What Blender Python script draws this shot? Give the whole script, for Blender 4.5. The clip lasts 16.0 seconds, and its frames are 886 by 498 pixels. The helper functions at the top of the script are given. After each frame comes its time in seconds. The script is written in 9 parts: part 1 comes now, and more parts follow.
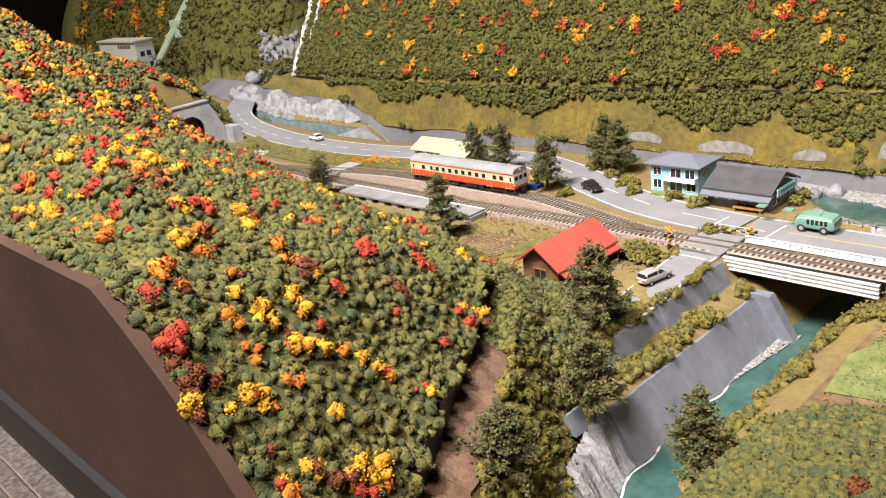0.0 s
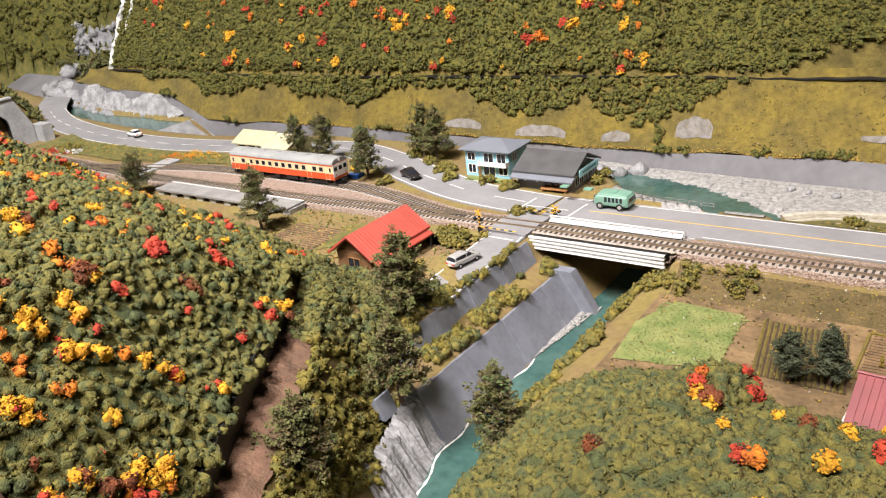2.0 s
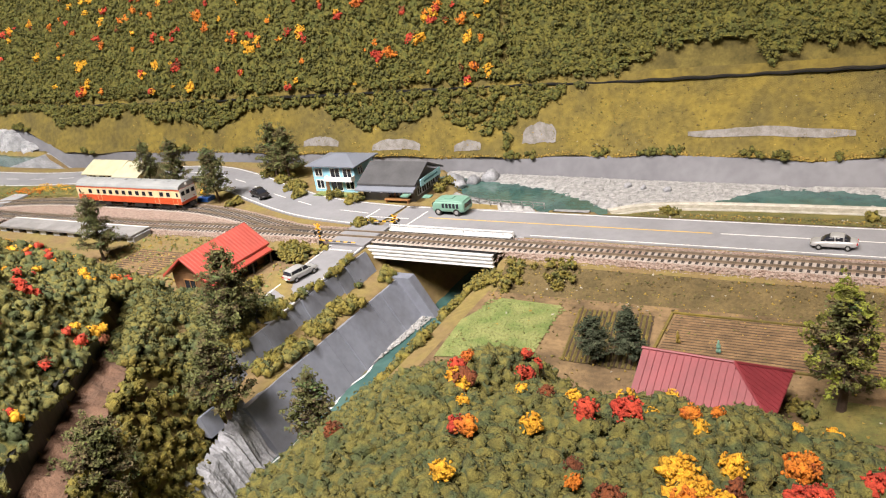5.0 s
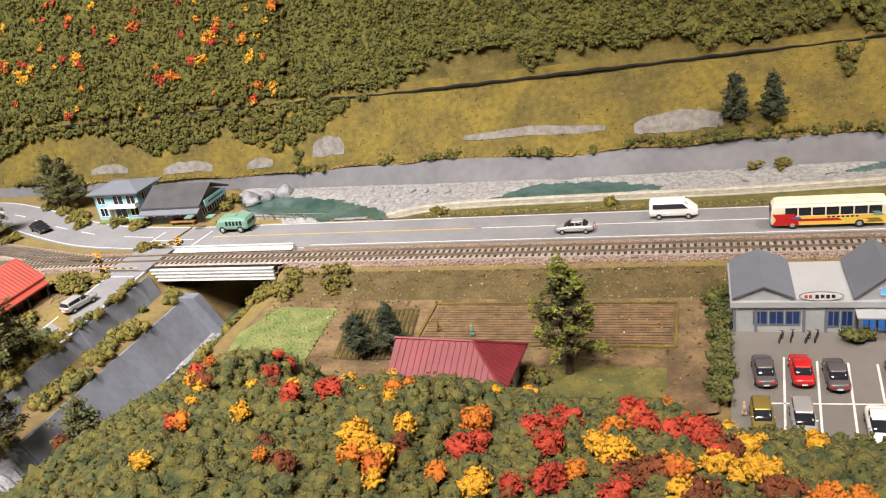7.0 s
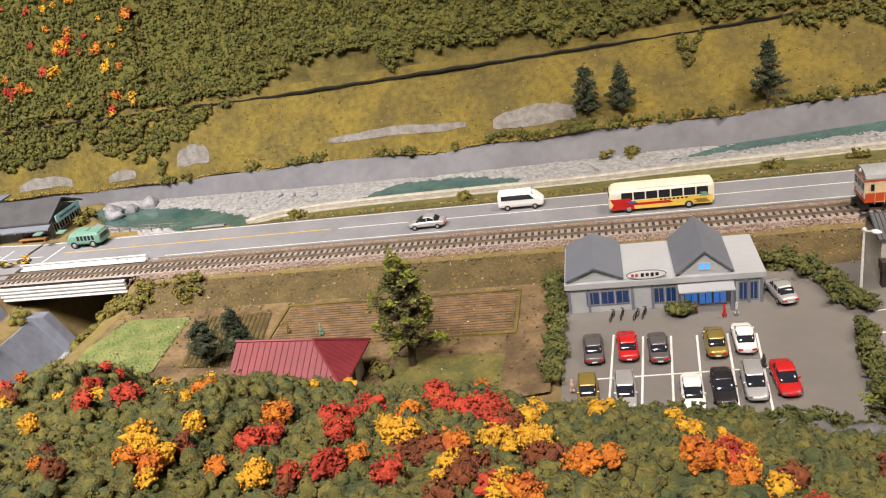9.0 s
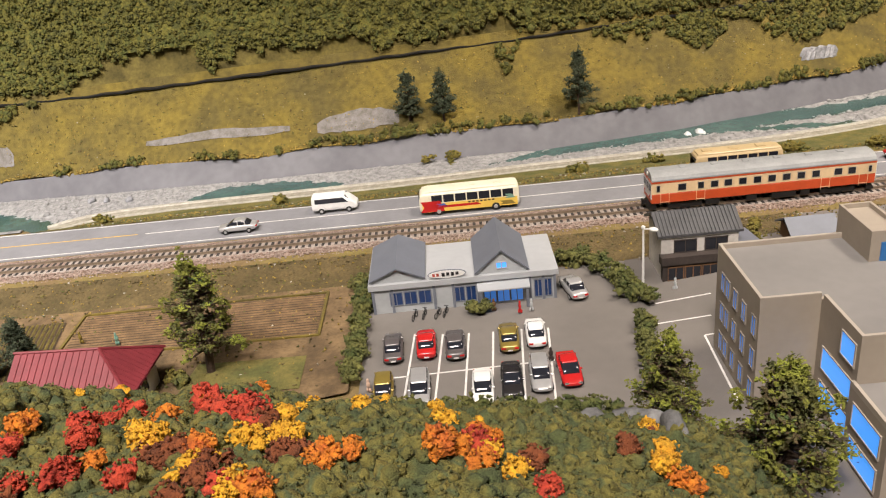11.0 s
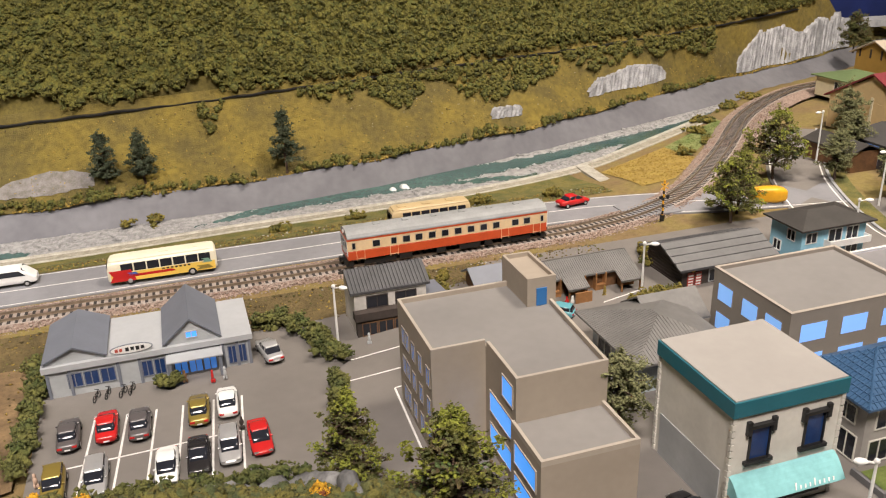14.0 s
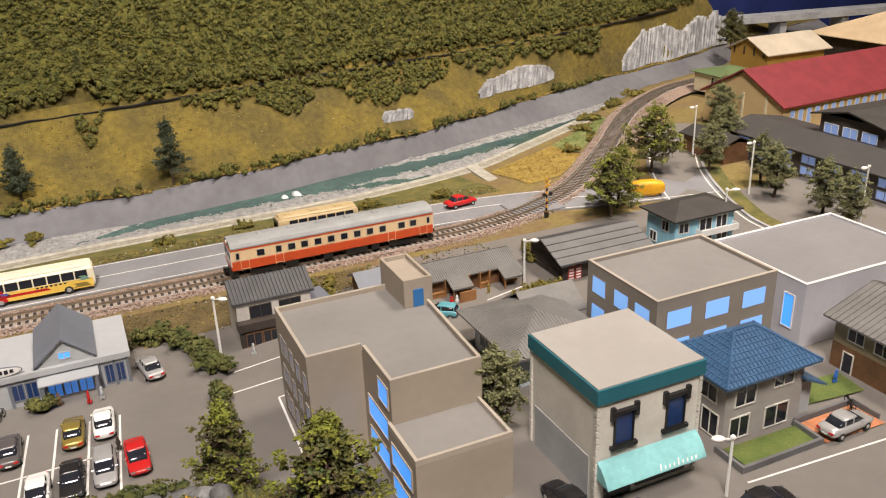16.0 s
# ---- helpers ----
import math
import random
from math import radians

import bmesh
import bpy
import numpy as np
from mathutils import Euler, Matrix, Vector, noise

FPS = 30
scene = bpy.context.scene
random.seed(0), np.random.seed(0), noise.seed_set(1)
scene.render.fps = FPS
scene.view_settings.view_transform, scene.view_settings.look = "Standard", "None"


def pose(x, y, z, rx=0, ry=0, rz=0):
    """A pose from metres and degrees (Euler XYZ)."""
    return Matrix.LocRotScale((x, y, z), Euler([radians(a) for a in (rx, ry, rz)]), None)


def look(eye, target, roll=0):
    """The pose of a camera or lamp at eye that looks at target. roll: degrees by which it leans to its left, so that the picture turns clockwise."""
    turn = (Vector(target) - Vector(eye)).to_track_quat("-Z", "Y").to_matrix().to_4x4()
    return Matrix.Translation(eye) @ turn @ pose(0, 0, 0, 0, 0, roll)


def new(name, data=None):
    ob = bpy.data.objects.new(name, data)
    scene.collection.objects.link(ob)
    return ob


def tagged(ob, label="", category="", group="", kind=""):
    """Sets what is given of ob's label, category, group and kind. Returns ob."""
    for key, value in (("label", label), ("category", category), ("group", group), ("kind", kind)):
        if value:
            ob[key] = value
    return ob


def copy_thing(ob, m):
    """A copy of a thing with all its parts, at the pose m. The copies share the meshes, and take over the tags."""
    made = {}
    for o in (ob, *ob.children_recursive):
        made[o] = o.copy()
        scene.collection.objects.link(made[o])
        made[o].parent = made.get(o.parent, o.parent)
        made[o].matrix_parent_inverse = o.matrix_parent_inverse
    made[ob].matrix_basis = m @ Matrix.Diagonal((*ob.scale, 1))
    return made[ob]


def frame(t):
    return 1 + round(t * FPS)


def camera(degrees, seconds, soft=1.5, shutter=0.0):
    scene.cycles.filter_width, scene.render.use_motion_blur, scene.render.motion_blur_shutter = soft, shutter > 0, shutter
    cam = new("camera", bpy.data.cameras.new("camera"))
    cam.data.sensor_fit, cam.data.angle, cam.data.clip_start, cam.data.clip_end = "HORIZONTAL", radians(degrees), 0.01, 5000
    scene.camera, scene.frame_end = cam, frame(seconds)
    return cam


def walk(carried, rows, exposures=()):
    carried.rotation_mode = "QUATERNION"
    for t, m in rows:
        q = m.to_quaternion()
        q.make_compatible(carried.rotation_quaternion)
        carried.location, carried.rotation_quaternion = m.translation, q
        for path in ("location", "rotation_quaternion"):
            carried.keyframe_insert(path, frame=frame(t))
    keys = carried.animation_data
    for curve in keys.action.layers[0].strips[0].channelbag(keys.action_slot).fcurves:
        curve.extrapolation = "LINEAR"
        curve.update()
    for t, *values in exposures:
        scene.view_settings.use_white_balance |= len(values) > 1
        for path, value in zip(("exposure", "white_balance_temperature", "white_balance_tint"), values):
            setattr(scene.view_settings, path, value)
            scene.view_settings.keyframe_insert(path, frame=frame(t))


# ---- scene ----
cam = camera(55.99, 16.0, 1.15)
CM = 0.01  # plan in centimetres; the layout is about 1:150
ROWS = [  # seconds, eye, target, roll
    (0, 14.24, -48.80, 22.52, -27.39, -11.28, 1.08, -7.95),
    (0.5, 14.90, -48.38, 22.45, -24.83, -9.49, -0.10, -7.36),
    (1, 15.48, -48.17, 22.49, -21.66, -7.12, -0.66, -7.01),
    (1.5, 16.19, -47.64, 22.43, -18.81, -4.85, -0.89, -6.96),
    (2, 16.76, -47.24, 22.37, -16.98, -3.50, -1.05, -7.17),
    (2.5, 17.02, -47.26, 22.36, -16.01, -3.04, -1.18, -7.23),
    (3, 17.76, -47.14, 22.35, -14.56, -2.47, -1.29, -7.30),
    (3.2, 18.03, -47.08, 22.36, -13.80, -2.09, -1.37, -7.33),
    (5.3, 22.38, -45.43, 21.37, -4.80, 2.93, -1.48, -8.97),
    (5.5, 22.88, -45.31, 21.42, -3.08, 3.66, -1.56, -9.16),
    (6, 23.78, -44.88, 21.00, 0.60, 5.21, -2.53, -9.37),
    (6.5, 25.08, -46.07, 21.49, 4.35, 5.04, -2.12, -9.40),
    (7, 26.48, -46.60, 21.63, 8.48, 5.48, -2.13, -9.26),
    (7.5, 27.57, -46.50, 21.46, 11.83, 6.25, -2.41, -9.28),
    (8, 28.36, -46.51, 21.29, 13.97, 6.46, -2.95, -9.57),
    (8.2, 28.75, -46.49, 21.25, 14.82, 6.57, -3.06, -9.77),
    (10.5, 31.79, -46.50, 20.44, 27.17, 7.80, -4.67, -7.27),
    (11, 32.70, -46.48, 20.36, 31.28, 7.90, -4.95, -6.17),
    (11.5, 33.35, -46.33, 20.36, 35.66, 8.05, -4.89, -5.23),
    (12, 33.70, -46.27, 20.41, 39.38, 8.22, -4.05, -4.28),
    (12.5, 34.21, -46.30, 20.58, 42.97, 8.22, -2.89, -3.27),
    (13, 34.76, -46.50, 20.62, 46.84, 7.64, -2.26, -2.55),
    (13.5, 35.16, -46.74, 20.62, 50.04, 6.71, -2.21, -2.10),
    (14, 35.53, -46.74, 20.58, 52.29, 6.07, -2.45, -1.88),
    (14.5, 36.08, -46.85, 20.51, 54.62, 5.32, -2.61, -1.77),
    (15, 36.72, -47.12, 20.50, 57.06, 4.39, -2.59, -1.79),
    (15.5, 36.88, -47.38, 20.57, 58.47, 3.63, -2.50, -1.95),
    (16, 37.07, -47.57, 20.60, 59.57, 3.08, -2.39, -2.09),
]
walk(cam, [(r[0], look([v * CM for v in r[1:4]], [v * CM for v in r[4:7]], r[7])) for r in ROWS], ((0.0, 0.08), (3.0, 0.0), (6.0, 0.0), (8.0, -0.12), (16.0, -0.13)))
# ---- light ----
world = bpy.data.worlds.new("room_air")
world.use_nodes = True
scene.world = world
world.node_tree.nodes["Background"].inputs["Color"].default_value = (1.0, 0.93, 0.85, 1)
world.node_tree.nodes["Background"].inputs["Strength"].default_value = 0.23


def ceiling_spot(x, y, z, watts, cone, colour, tx, ty):
    """A museum spotlight on the ceiling track."""
    lamp = bpy.data.lights.new("ceiling_spot", "SPOT")
    lamp.energy, lamp.color, lamp.shadow_soft_size = watts, colour, 0.16
    lamp.spot_size, lamp.spot_blend = radians(cone), 0.9
    ob = new("ceiling_spot", lamp)
    ob.matrix_world = look((x * CM, y * CM, z * CM), (tx * CM, ty * CM, 0))
    return ob


ceiling_spot(-36, -66, 122, 226.0, 80, (1.0, 0.93, 0.88), -60, -4)
ceiling_spot(22, -88, 118, 126.0, 80, (1.0, 0.885, 0.81), 54, 2)
ceiling_spot(104, -16, 130, 122.0, 88, (1.0, 0.87, 0.74), 99, 40)
ceiling_spot(-150, -34, 130, 80.0, 88, (1.0, 0.93, 0.82), -172, 38)

# ---- materials ----


def mat(name, col, rough=0.7, var=0.18, scale=150.0, bump=0.0, bscale=1500.0, metal=0.0, col2=None, island=None, stripe=None, spec=None, alpha=None):
    """A surface: base colour, broken up at two scales, with relief. island: colours that go piece by piece."""
    m = bpy.data.materials.new(name)
    m.use_nodes = True
    nt = m.node_tree
    n, l = nt.nodes, nt.links
    p = n["Principled BSDF"]
    p.inputs["Roughness"].default_value = rough
    p.inputs["Metallic"].default_value = metal
    if spec is not None:
        p.inputs["Specular IOR Level"].default_value = spec
    geo = n.new("ShaderNodeNewGeometry")

    def tex(s, detail=4.0):
        t = n.new("ShaderNodeTexNoise")
        t.inputs["Scale"].default_value = s
        t.inputs["Detail"].default_value = detail
        l.new(geo.outputs["Position"], t.inputs["Vector"])
        return t

    base = None
    if island:
        ramp = n.new("ShaderNodeValToRGB")
        ramp.color_ramp.interpolation = "LINEAR"
        e = ramp.color_ramp.elements
        while len(e) < len(island):
            e.new(0.5)
        for i, c in enumerate(island):
            e[i].position = i / max(1, len(island) - 1)
            e[i].color = (*c, 1)
        broad = tex(95.0, 2.0)
        spread = n.new("ShaderNodeMapRange")
        spread.inputs["From Min"].default_value, spread.inputs["From Max"].default_value = 0.36, 0.64
        l.new(broad.outputs["Fac"], spread.inputs["Value"])
        blend = n.new("ShaderNodeMix")
        blend.inputs[0].default_value = 0.7
        l.new(geo.outputs["Random Per Island"], blend.inputs[2])
        l.new(spread.outputs["Result"], blend.inputs[3])
        l.new(blend.outputs[0], ramp.inputs["Fac"])
        base = ramp.outputs["Color"]
    big, small = tex(scale), tex(scale * 7, 6.0)
    c2 = col2 or tuple(max(0, v * (1 - 1.6 * var)) for v in col)
    mix = n.new("ShaderNodeMix")
    mix.data_type = "RGBA"
    mix.inputs[6].default_value = (*col, 1)
    mix.inputs[7].default_value = (*c2, 1)
    if base is not None:
        mix.blend_type = "MULTIPLY"
        l.new(base, mix.inputs[6])
        mix.inputs[7].default_value = (1 - var, 1 - var, 1 - var, 1)
    rr = n.new("ShaderNodeMapRange")
    rr.inputs["From Min"].default_value, rr.inputs["From Max"].default_value = 0.36, 0.64
    l.new(big.outputs["Fac"], rr.inputs["Value"])
    l.new(rr.outputs["Result"], mix.inputs[0])
    fine = n.new("ShaderNodeMix")
    fine.data_type, fine.blend_type = "RGBA", "MULTIPLY"
    fr = n.new("ShaderNodeMapRange")
    fr.inputs["From Min"].default_value, fr.inputs["From Max"].default_value = 0.35, 0.7
    l.new(small.outputs["Fac"], fr.inputs["Value"])
    l.new(fr.outputs["Result"], fine.inputs[0])
    l.new(mix.outputs[2], fine.inputs[6])
    k = 1 - 0.9 * var
    fine.inputs[7].default_value = (k, k, k, 1)
    l.new(fine.outputs[2], p.inputs["Base Color"])
    if bump:
        b = n.new("ShaderNodeBump")
        b.inputs["Strength"].default_value = 0.9
        b.inputs["Distance"].default_value = bump * CM
        bt = tex(bscale, 5.0)
        l.new(bt.outputs["Fac"], b.inputs["Height"])
        l.new(b.outputs["Normal"], p.inputs["Normal"])
    return m


def glow(name, col, strength):
    m = bpy.data.materials.new(name)
    m.use_nodes = True
    p = m.node_tree.nodes["Principled BSDF"]
    p.inputs["Base Color"].default_value = (*col, 1)
    p.inputs["Roughness"].default_value = 0.25
    p.inputs["Emission Color"].default_value = (*col, 1)
    p.inputs["Emission Strength"].default_value = strength
    return m


ASPHALT = mat("grey_road_paint", (0.235, 0.235, 0.25), 0.75, 0.10, 30, 0.010, 4000)
LOT = mat("grey_lot_paint", (0.18, 0.165, 0.15), 0.7, 0.08, 25, 0.008, 4000)
WHITE_LINE = mat("white_line_paint", (0.78, 0.77, 0.74), 0.7, 0.12, 300)
YELLOW_LINE = mat("yellow_line_paint", (0.75, 0.48, 0.08), 0.7, 0.12, 300)
BALLAST = mat("pink_brown_ballast", (0.27, 0.18, 0.14), 0.9, 0.55, 700, 0.14, 1400, col2=(0.46, 0.36, 0.30))
EARTH = mat("brown_earth", (0.100, 0.074, 0.028), 0.95, 0.4, 70, 0.16, 900, col2=(0.155, 0.112, 0.045))
FLOCK = mat("olive_grass_flock", (0.225, 0.168, 0.030), 0.95, 0.42, 26, 0.14, 1100, col2=(0.132, 0.104, 0.028))
FLOCK_GREEN = mat("green_grass_flock", (0.10, 0.105, 0.027), 0.95, 0.35, 90, 0.08, 1500, col2=(0.19, 0.16, 0.042))
PALE_GRASS = mat("pale_static_grass", (0.145, 0.195, 0.052), 0.95, 0.25, 90, 0.08, 1800, col2=(0.24, 0.26, 0.09))
YELLOW_GRASS = mat("yellow_straw_grass", (0.30, 0.20, 0.04), 0.95, 0.3, 90, 0.08, 1800, col2=(0.38, 0.27, 0.06))
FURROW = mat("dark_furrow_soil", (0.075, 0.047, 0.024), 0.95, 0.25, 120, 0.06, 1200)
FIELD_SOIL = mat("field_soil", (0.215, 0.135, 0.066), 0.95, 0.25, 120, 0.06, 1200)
PATH_SOIL = mat("sandy_path", (0.25, 0.165, 0.08), 0.95, 0.35, 60, 0.06, 1200)
DIRT_SLOPE = mat("dark_dirt_slope", (0.17, 0.095, 0.06), 0.95, 0.25, 70, 0.10, 700)
CONCRETE = mat("weathered_concrete", (0.42, 0.43, 0.45), 0.55, 0.22, 40, 0.015, 1500, col2=(0.30, 0.31, 0.33))
STREAM_CONCRETE = mat("bluish_concrete", (0.225, 0.245, 0.30), 0.36, 0.2, 30, 0.008, 1500, col2=(0.165, 0.175, 0.21))
BALLAST_GRAIN = mat("ballast_stone", (0.3, 0.2, 0.15), 0.9, 0.2, 900, island=[(0.20, 0.13, 0.10), (0.34, 0.24, 0.19), (0.44, 0.36, 0.31), (0.28, 0.19, 0.15), (0.36, 0.33, 0.30)])
BANKWALL = mat("grey_river_bank", (0.135, 0.134, 0.148), 0.72, 0.16, 18, 0.012, 1200, col2=(0.175, 0.175, 0.19), spec=0.3)
PALE_CONCRETE = mat("pale_concrete", (0.50, 0.475, 0.41), 0.85, 0.3, 160, 0.06, 900, col2=(0.36, 0.34, 0.29))
GRAVEL = mat("white_river_gravel", (0.42, 0.415, 0.41), 0.9, 0.35, 250, 0.12, 900, col2=(0.26, 0.258, 0.257))
ROCK = mat("pale_grey_rock", (0.35, 0.355, 0.38), 0.7, 0.4, 70, 0.12, 500, col2=(0.21, 0.215, 0.23))
CLIFF = mat("pale_cliff_rock", (0.47, 0.475, 0.50), 0.7, 0.4, 90, 0.14, 400, col2=(0.27, 0.275, 0.29))
STONE_GREY = mat("grey_stone", (0.24, 0.24, 0.24), 0.8, 0.3, 100, 0.06, 700)
WATER = mat("green_resin_water", (0.035, 0.088, 0.082), 0.10, 0.3, 25, 0.012, 500, col2=(0.07, 0.135, 0.12))
FOAM = mat("white_foam", (0.8, 0.82, 0.82), 0.7, 0.2, 200, 0.05, 900)
FOREST = mat("forest_clump", (0.1, 0.1, 0.03), 0.95, 0.35, 500, 0.10, 1500, island=[(0.066, 0.074, 0.017), (0.128, 0.122, 0.022), (0.180, 0.162, 0.027), (0.100, 0.115, 0.024), (0.200, 0.165, 0.027)])
HILLGREEN = mat("hill_clump", (0.1, 0.1, 0.03), 0.95, 0.35, 500, 0.12, 1500, island=[(0.078, 0.104, 0.040), (0.112, 0.134, 0.046), (0.176, 0.166, 0.042), (0.226, 0.200, 0.046), (0.096, 0.126, 0.052), (0.250, 0.205, 0.044)])
BANKGREEN = mat("bank_clump", (0.1, 0.1, 0.03), 0.95, 0.35, 500, 0.12, 1500, island=[(0.085, 0.105, 0.030), (0.215, 0.190, 0.034), (0.290, 0.230, 0.042), (0.120, 0.130, 0.036)])
HEDGE = mat("hedge_clump", (0.1, 0.1, 0.03), 0.95, 0.35, 500, 0.12, 1500, island=[(0.085, 0.118, 0.028), (0.155, 0.165, 0.042), (0.205, 0.200, 0.050)])
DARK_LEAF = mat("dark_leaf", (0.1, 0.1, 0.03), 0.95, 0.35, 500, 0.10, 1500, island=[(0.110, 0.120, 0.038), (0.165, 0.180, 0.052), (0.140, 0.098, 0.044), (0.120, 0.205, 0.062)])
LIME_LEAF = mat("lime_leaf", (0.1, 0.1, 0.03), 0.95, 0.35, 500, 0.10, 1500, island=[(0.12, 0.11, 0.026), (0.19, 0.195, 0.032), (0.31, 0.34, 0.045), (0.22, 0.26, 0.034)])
SAGE_LEAF = mat("sage_leaf", (0.1, 0.1, 0.03), 0.95, 0.35, 500, 0.10, 1500, island=[(0.12, 0.13, 0.055), (0.32, 0.325, 0.15), (0.20, 0.21, 0.09)])
DEEP_LEAF = mat("deep_leaf", (0.1, 0.1, 0.03), 0.95, 0.35, 500, 0.10, 1500, island=[(0.045, 0.062, 0.034), (0.075, 0.095, 0.05), (0.11, 0.125, 0.07)])
BARK = mat("brown_bark", (0.09, 0.055, 0.035), 0.9, 0.3, 200, 0.05, 900)
RAIL = mat("rail_metal", (0.34, 0.27, 0.20), 0.4, 0.2, 200, 0, 0, 0.5)
SLEEPER = mat("dark_sleeper", (0.045, 0.038, 0.034), 0.8, 0.25, 400)
TRACKBED = mat("pale_track_bed", (0.44, 0.39, 0.35), 0.9, 0.35, 500, 0.06, 1400, col2=(0.32, 0.27, 0.23))
GIRDER = mat("white_girder_plastic", (0.70, 0.70, 0.70), 0.5, 0.08, 60)
BLACK = mat("black_plastic", (0.015, 0.015, 0.016), 0.5, 0.2, 200)
TYRE = mat("black_rubber", (0.02, 0.02, 0.02), 0.8, 0.2, 400)
RIM = mat("silver_rim", (0.5, 0.5, 0.5), 0.4, 0.1, 400, metal=0.6)
CHROME = mat("bright_metal", (0.6, 0.6, 0.6), 0.3, 0.1, 400, metal=0.9)
GLASS = mat("dark_glass", (0.02, 0.022, 0.03), 0.08, 0.1, 200)
BLUE_GLASS = mat("blue_glass", (0.02, 0.05, 0.16), 0.12, 0.15, 200)
LIT_BLUE = glow("blue_lit_window", (0.07, 0.33, 0.95), 0.9)
LIT_DIM = glow("dim_blue_lit_window", (0.07, 0.25, 0.75), 0.45)
LIT_SOFT = glow("soft_blue_window", (0.22, 0.32, 0.60), 0.42)
LIT_PALE = glow("pale_blue_lit_window", (0.22, 0.45, 0.92), 0.62)
TRAIN_RED = mat("vermilion_paint", (0.58, 0.085, 0.025), 0.4, 0.08, 100)
TRAIN_CREAM = mat("cream_paint", (0.80, 0.60, 0.36), 0.45, 0.08, 100)
TRAIN_GREY = mat("grey_roof_paint", (0.30, 0.31, 0.31), 0.6, 0.1, 100)
WHITE = mat("white_paint", (0.78, 0.78, 0.76), 0.5, 0.06, 100)
OFFWHITE = mat("offwhite_wall", (0.66, 0.64, 0.58), 0.6, 0.08, 60, 0.004, 3000)
GREY_WALL = mat("light_grey_wall", (0.42, 0.44, 0.45), 0.6, 0.08, 60)
SLATE = mat("slate_grey_roof", (0.16, 0.175, 0.21), 0.55, 0.05, 80)
DARK_ROOF = mat("charcoal_roof", (0.075, 0.075, 0.08), 0.6, 0.15, 80)
ROOF_BROWN = mat("dark_brown_roof", (0.042, 0.038, 0.034), 0.7, 0.15, 80)
ROOF_GREY = mat("grey_metal_roof", (0.175, 0.17, 0.162), 0.6, 0.12, 80)
ROOF_RED = mat("red_sheet_roof", (0.42, 0.07, 0.05), 0.5, 0.10, 80)
ROOF_CRIMSON = mat("crimson_roof", (0.21, 0.030, 0.038), 0.5, 0.12, 80)
ROOF_BLUE = mat("blue_tile_roof", (0.05, 0.115, 0.225), 0.4, 0.12, 80)
WOOD_BROWN = mat("brown_wood", (0.19, 0.095, 0.04), 0.7, 0.25, 120, 0.01, 900)
WOOD_DARK = mat("dark_wood", (0.055, 0.042, 0.036), 0.7, 0.25, 120)
WOOD_ORANGE = mat("orange_wood", (0.36, 0.17, 0.06), 0.7, 0.2, 120)
TAUPE = mat("taupe_wall", (0.36, 0.31, 0.25), 0.65, 0.06, 40, 0.003, 3000)
TAUPE_DARK = mat("dark_taupe_wall", (0.275, 0.245, 0.21), 0.65, 0.06, 40)
ROOF_PALE = mat("pale_flat_roof", (0.225, 0.215, 0.205), 0.75, 0.06, 30)
TRIM_PALE = mat("pale_trim", (0.42, 0.37, 0.31), 0.6, 0.06, 60)
SKY_PAINT = mat("sky_blue_wall", (0.30, 0.58, 0.74), 0.6, 0.08, 80)
CREAM_WALL = mat("cream_wall", (0.72, 0.66, 0.46), 0.65, 0.08, 80)
TEAL = mat("teal_band", (0.015, 0.135, 0.18), 0.45, 0.06, 80)
AQUA = mat("aqua_awning", (0.27, 0.58, 0.60), 0.22, 0.14, 60)
RESTAURANT_GREY = mat("pale_grey_cladding", (0.44, 0.45, 0.46), 0.5, 0.05, 80)
YELLOW = mat("yellow_plastic", (0.82, 0.42, 0.02), 0.4, 0.1, 80)
BACKBLUE = mat("blue_backdrop_board", (0.015, 0.03, 0.16), 0.7, 0.15, 10)
BOARD_BROWN = mat("brown_fascia_board", (0.085, 0.049, 0.035), 0.75, 0.15, 12, spec=0.15)
TILE_ORANGE = mat("orange_paving", (0.55, 0.22, 0.10), 0.7, 0.2, 300)
SKIN = mat("figure_paint", (0.6, 0.42, 0.32), 0.6, 0.1, 300)
PAINT = {
    "white": WHITE, "silver": mat("silver_car_paint", (0.50, 0.50, 0.50), 0.3, 0.06, 100, metal=0.4), "black": mat("black_car_paint", (0.025, 0.023, 0.024), 0.25, 0.1, 100),
    "red": mat("red_car_paint", (0.50, 0.02, 0.02), 0.25, 0.06, 100), "gold": mat("gold_car_paint", (0.32, 0.24, 0.06), 0.3, 0.06, 100, metal=0.4),
    "aqua": mat("aqua_car_paint", (0.12, 0.36, 0.42), 0.35, 0.06, 100), "mint": mat("mint_bus_paint", (0.17, 0.32, 0.25), 0.4, 0.06, 100), "grey": mat("grey_car_paint", (0.10, 0.09, 0.09), 0.3, 0.06, 100),
    "cream": mat("cream_bus_paint", (0.52, 0.40, 0.22), 0.4, 0.06, 100), "green": mat("green_band_paint", (0.05, 0.16, 0.12), 0.4, 0.06, 100),
    "pale": mat("pale_cream_paint", (0.76, 0.72, 0.56), 0.4, 0.06, 100), "yellow": mat("yellow_bus_paint", (0.80, 0.55, 0.10), 0.4, 0.06, 100), "blue": mat("blue_paint", (0.03, 0.12, 0.45), 0.4, 0.06, 100),
}

# ---- mesh helpers (centimetres) ----


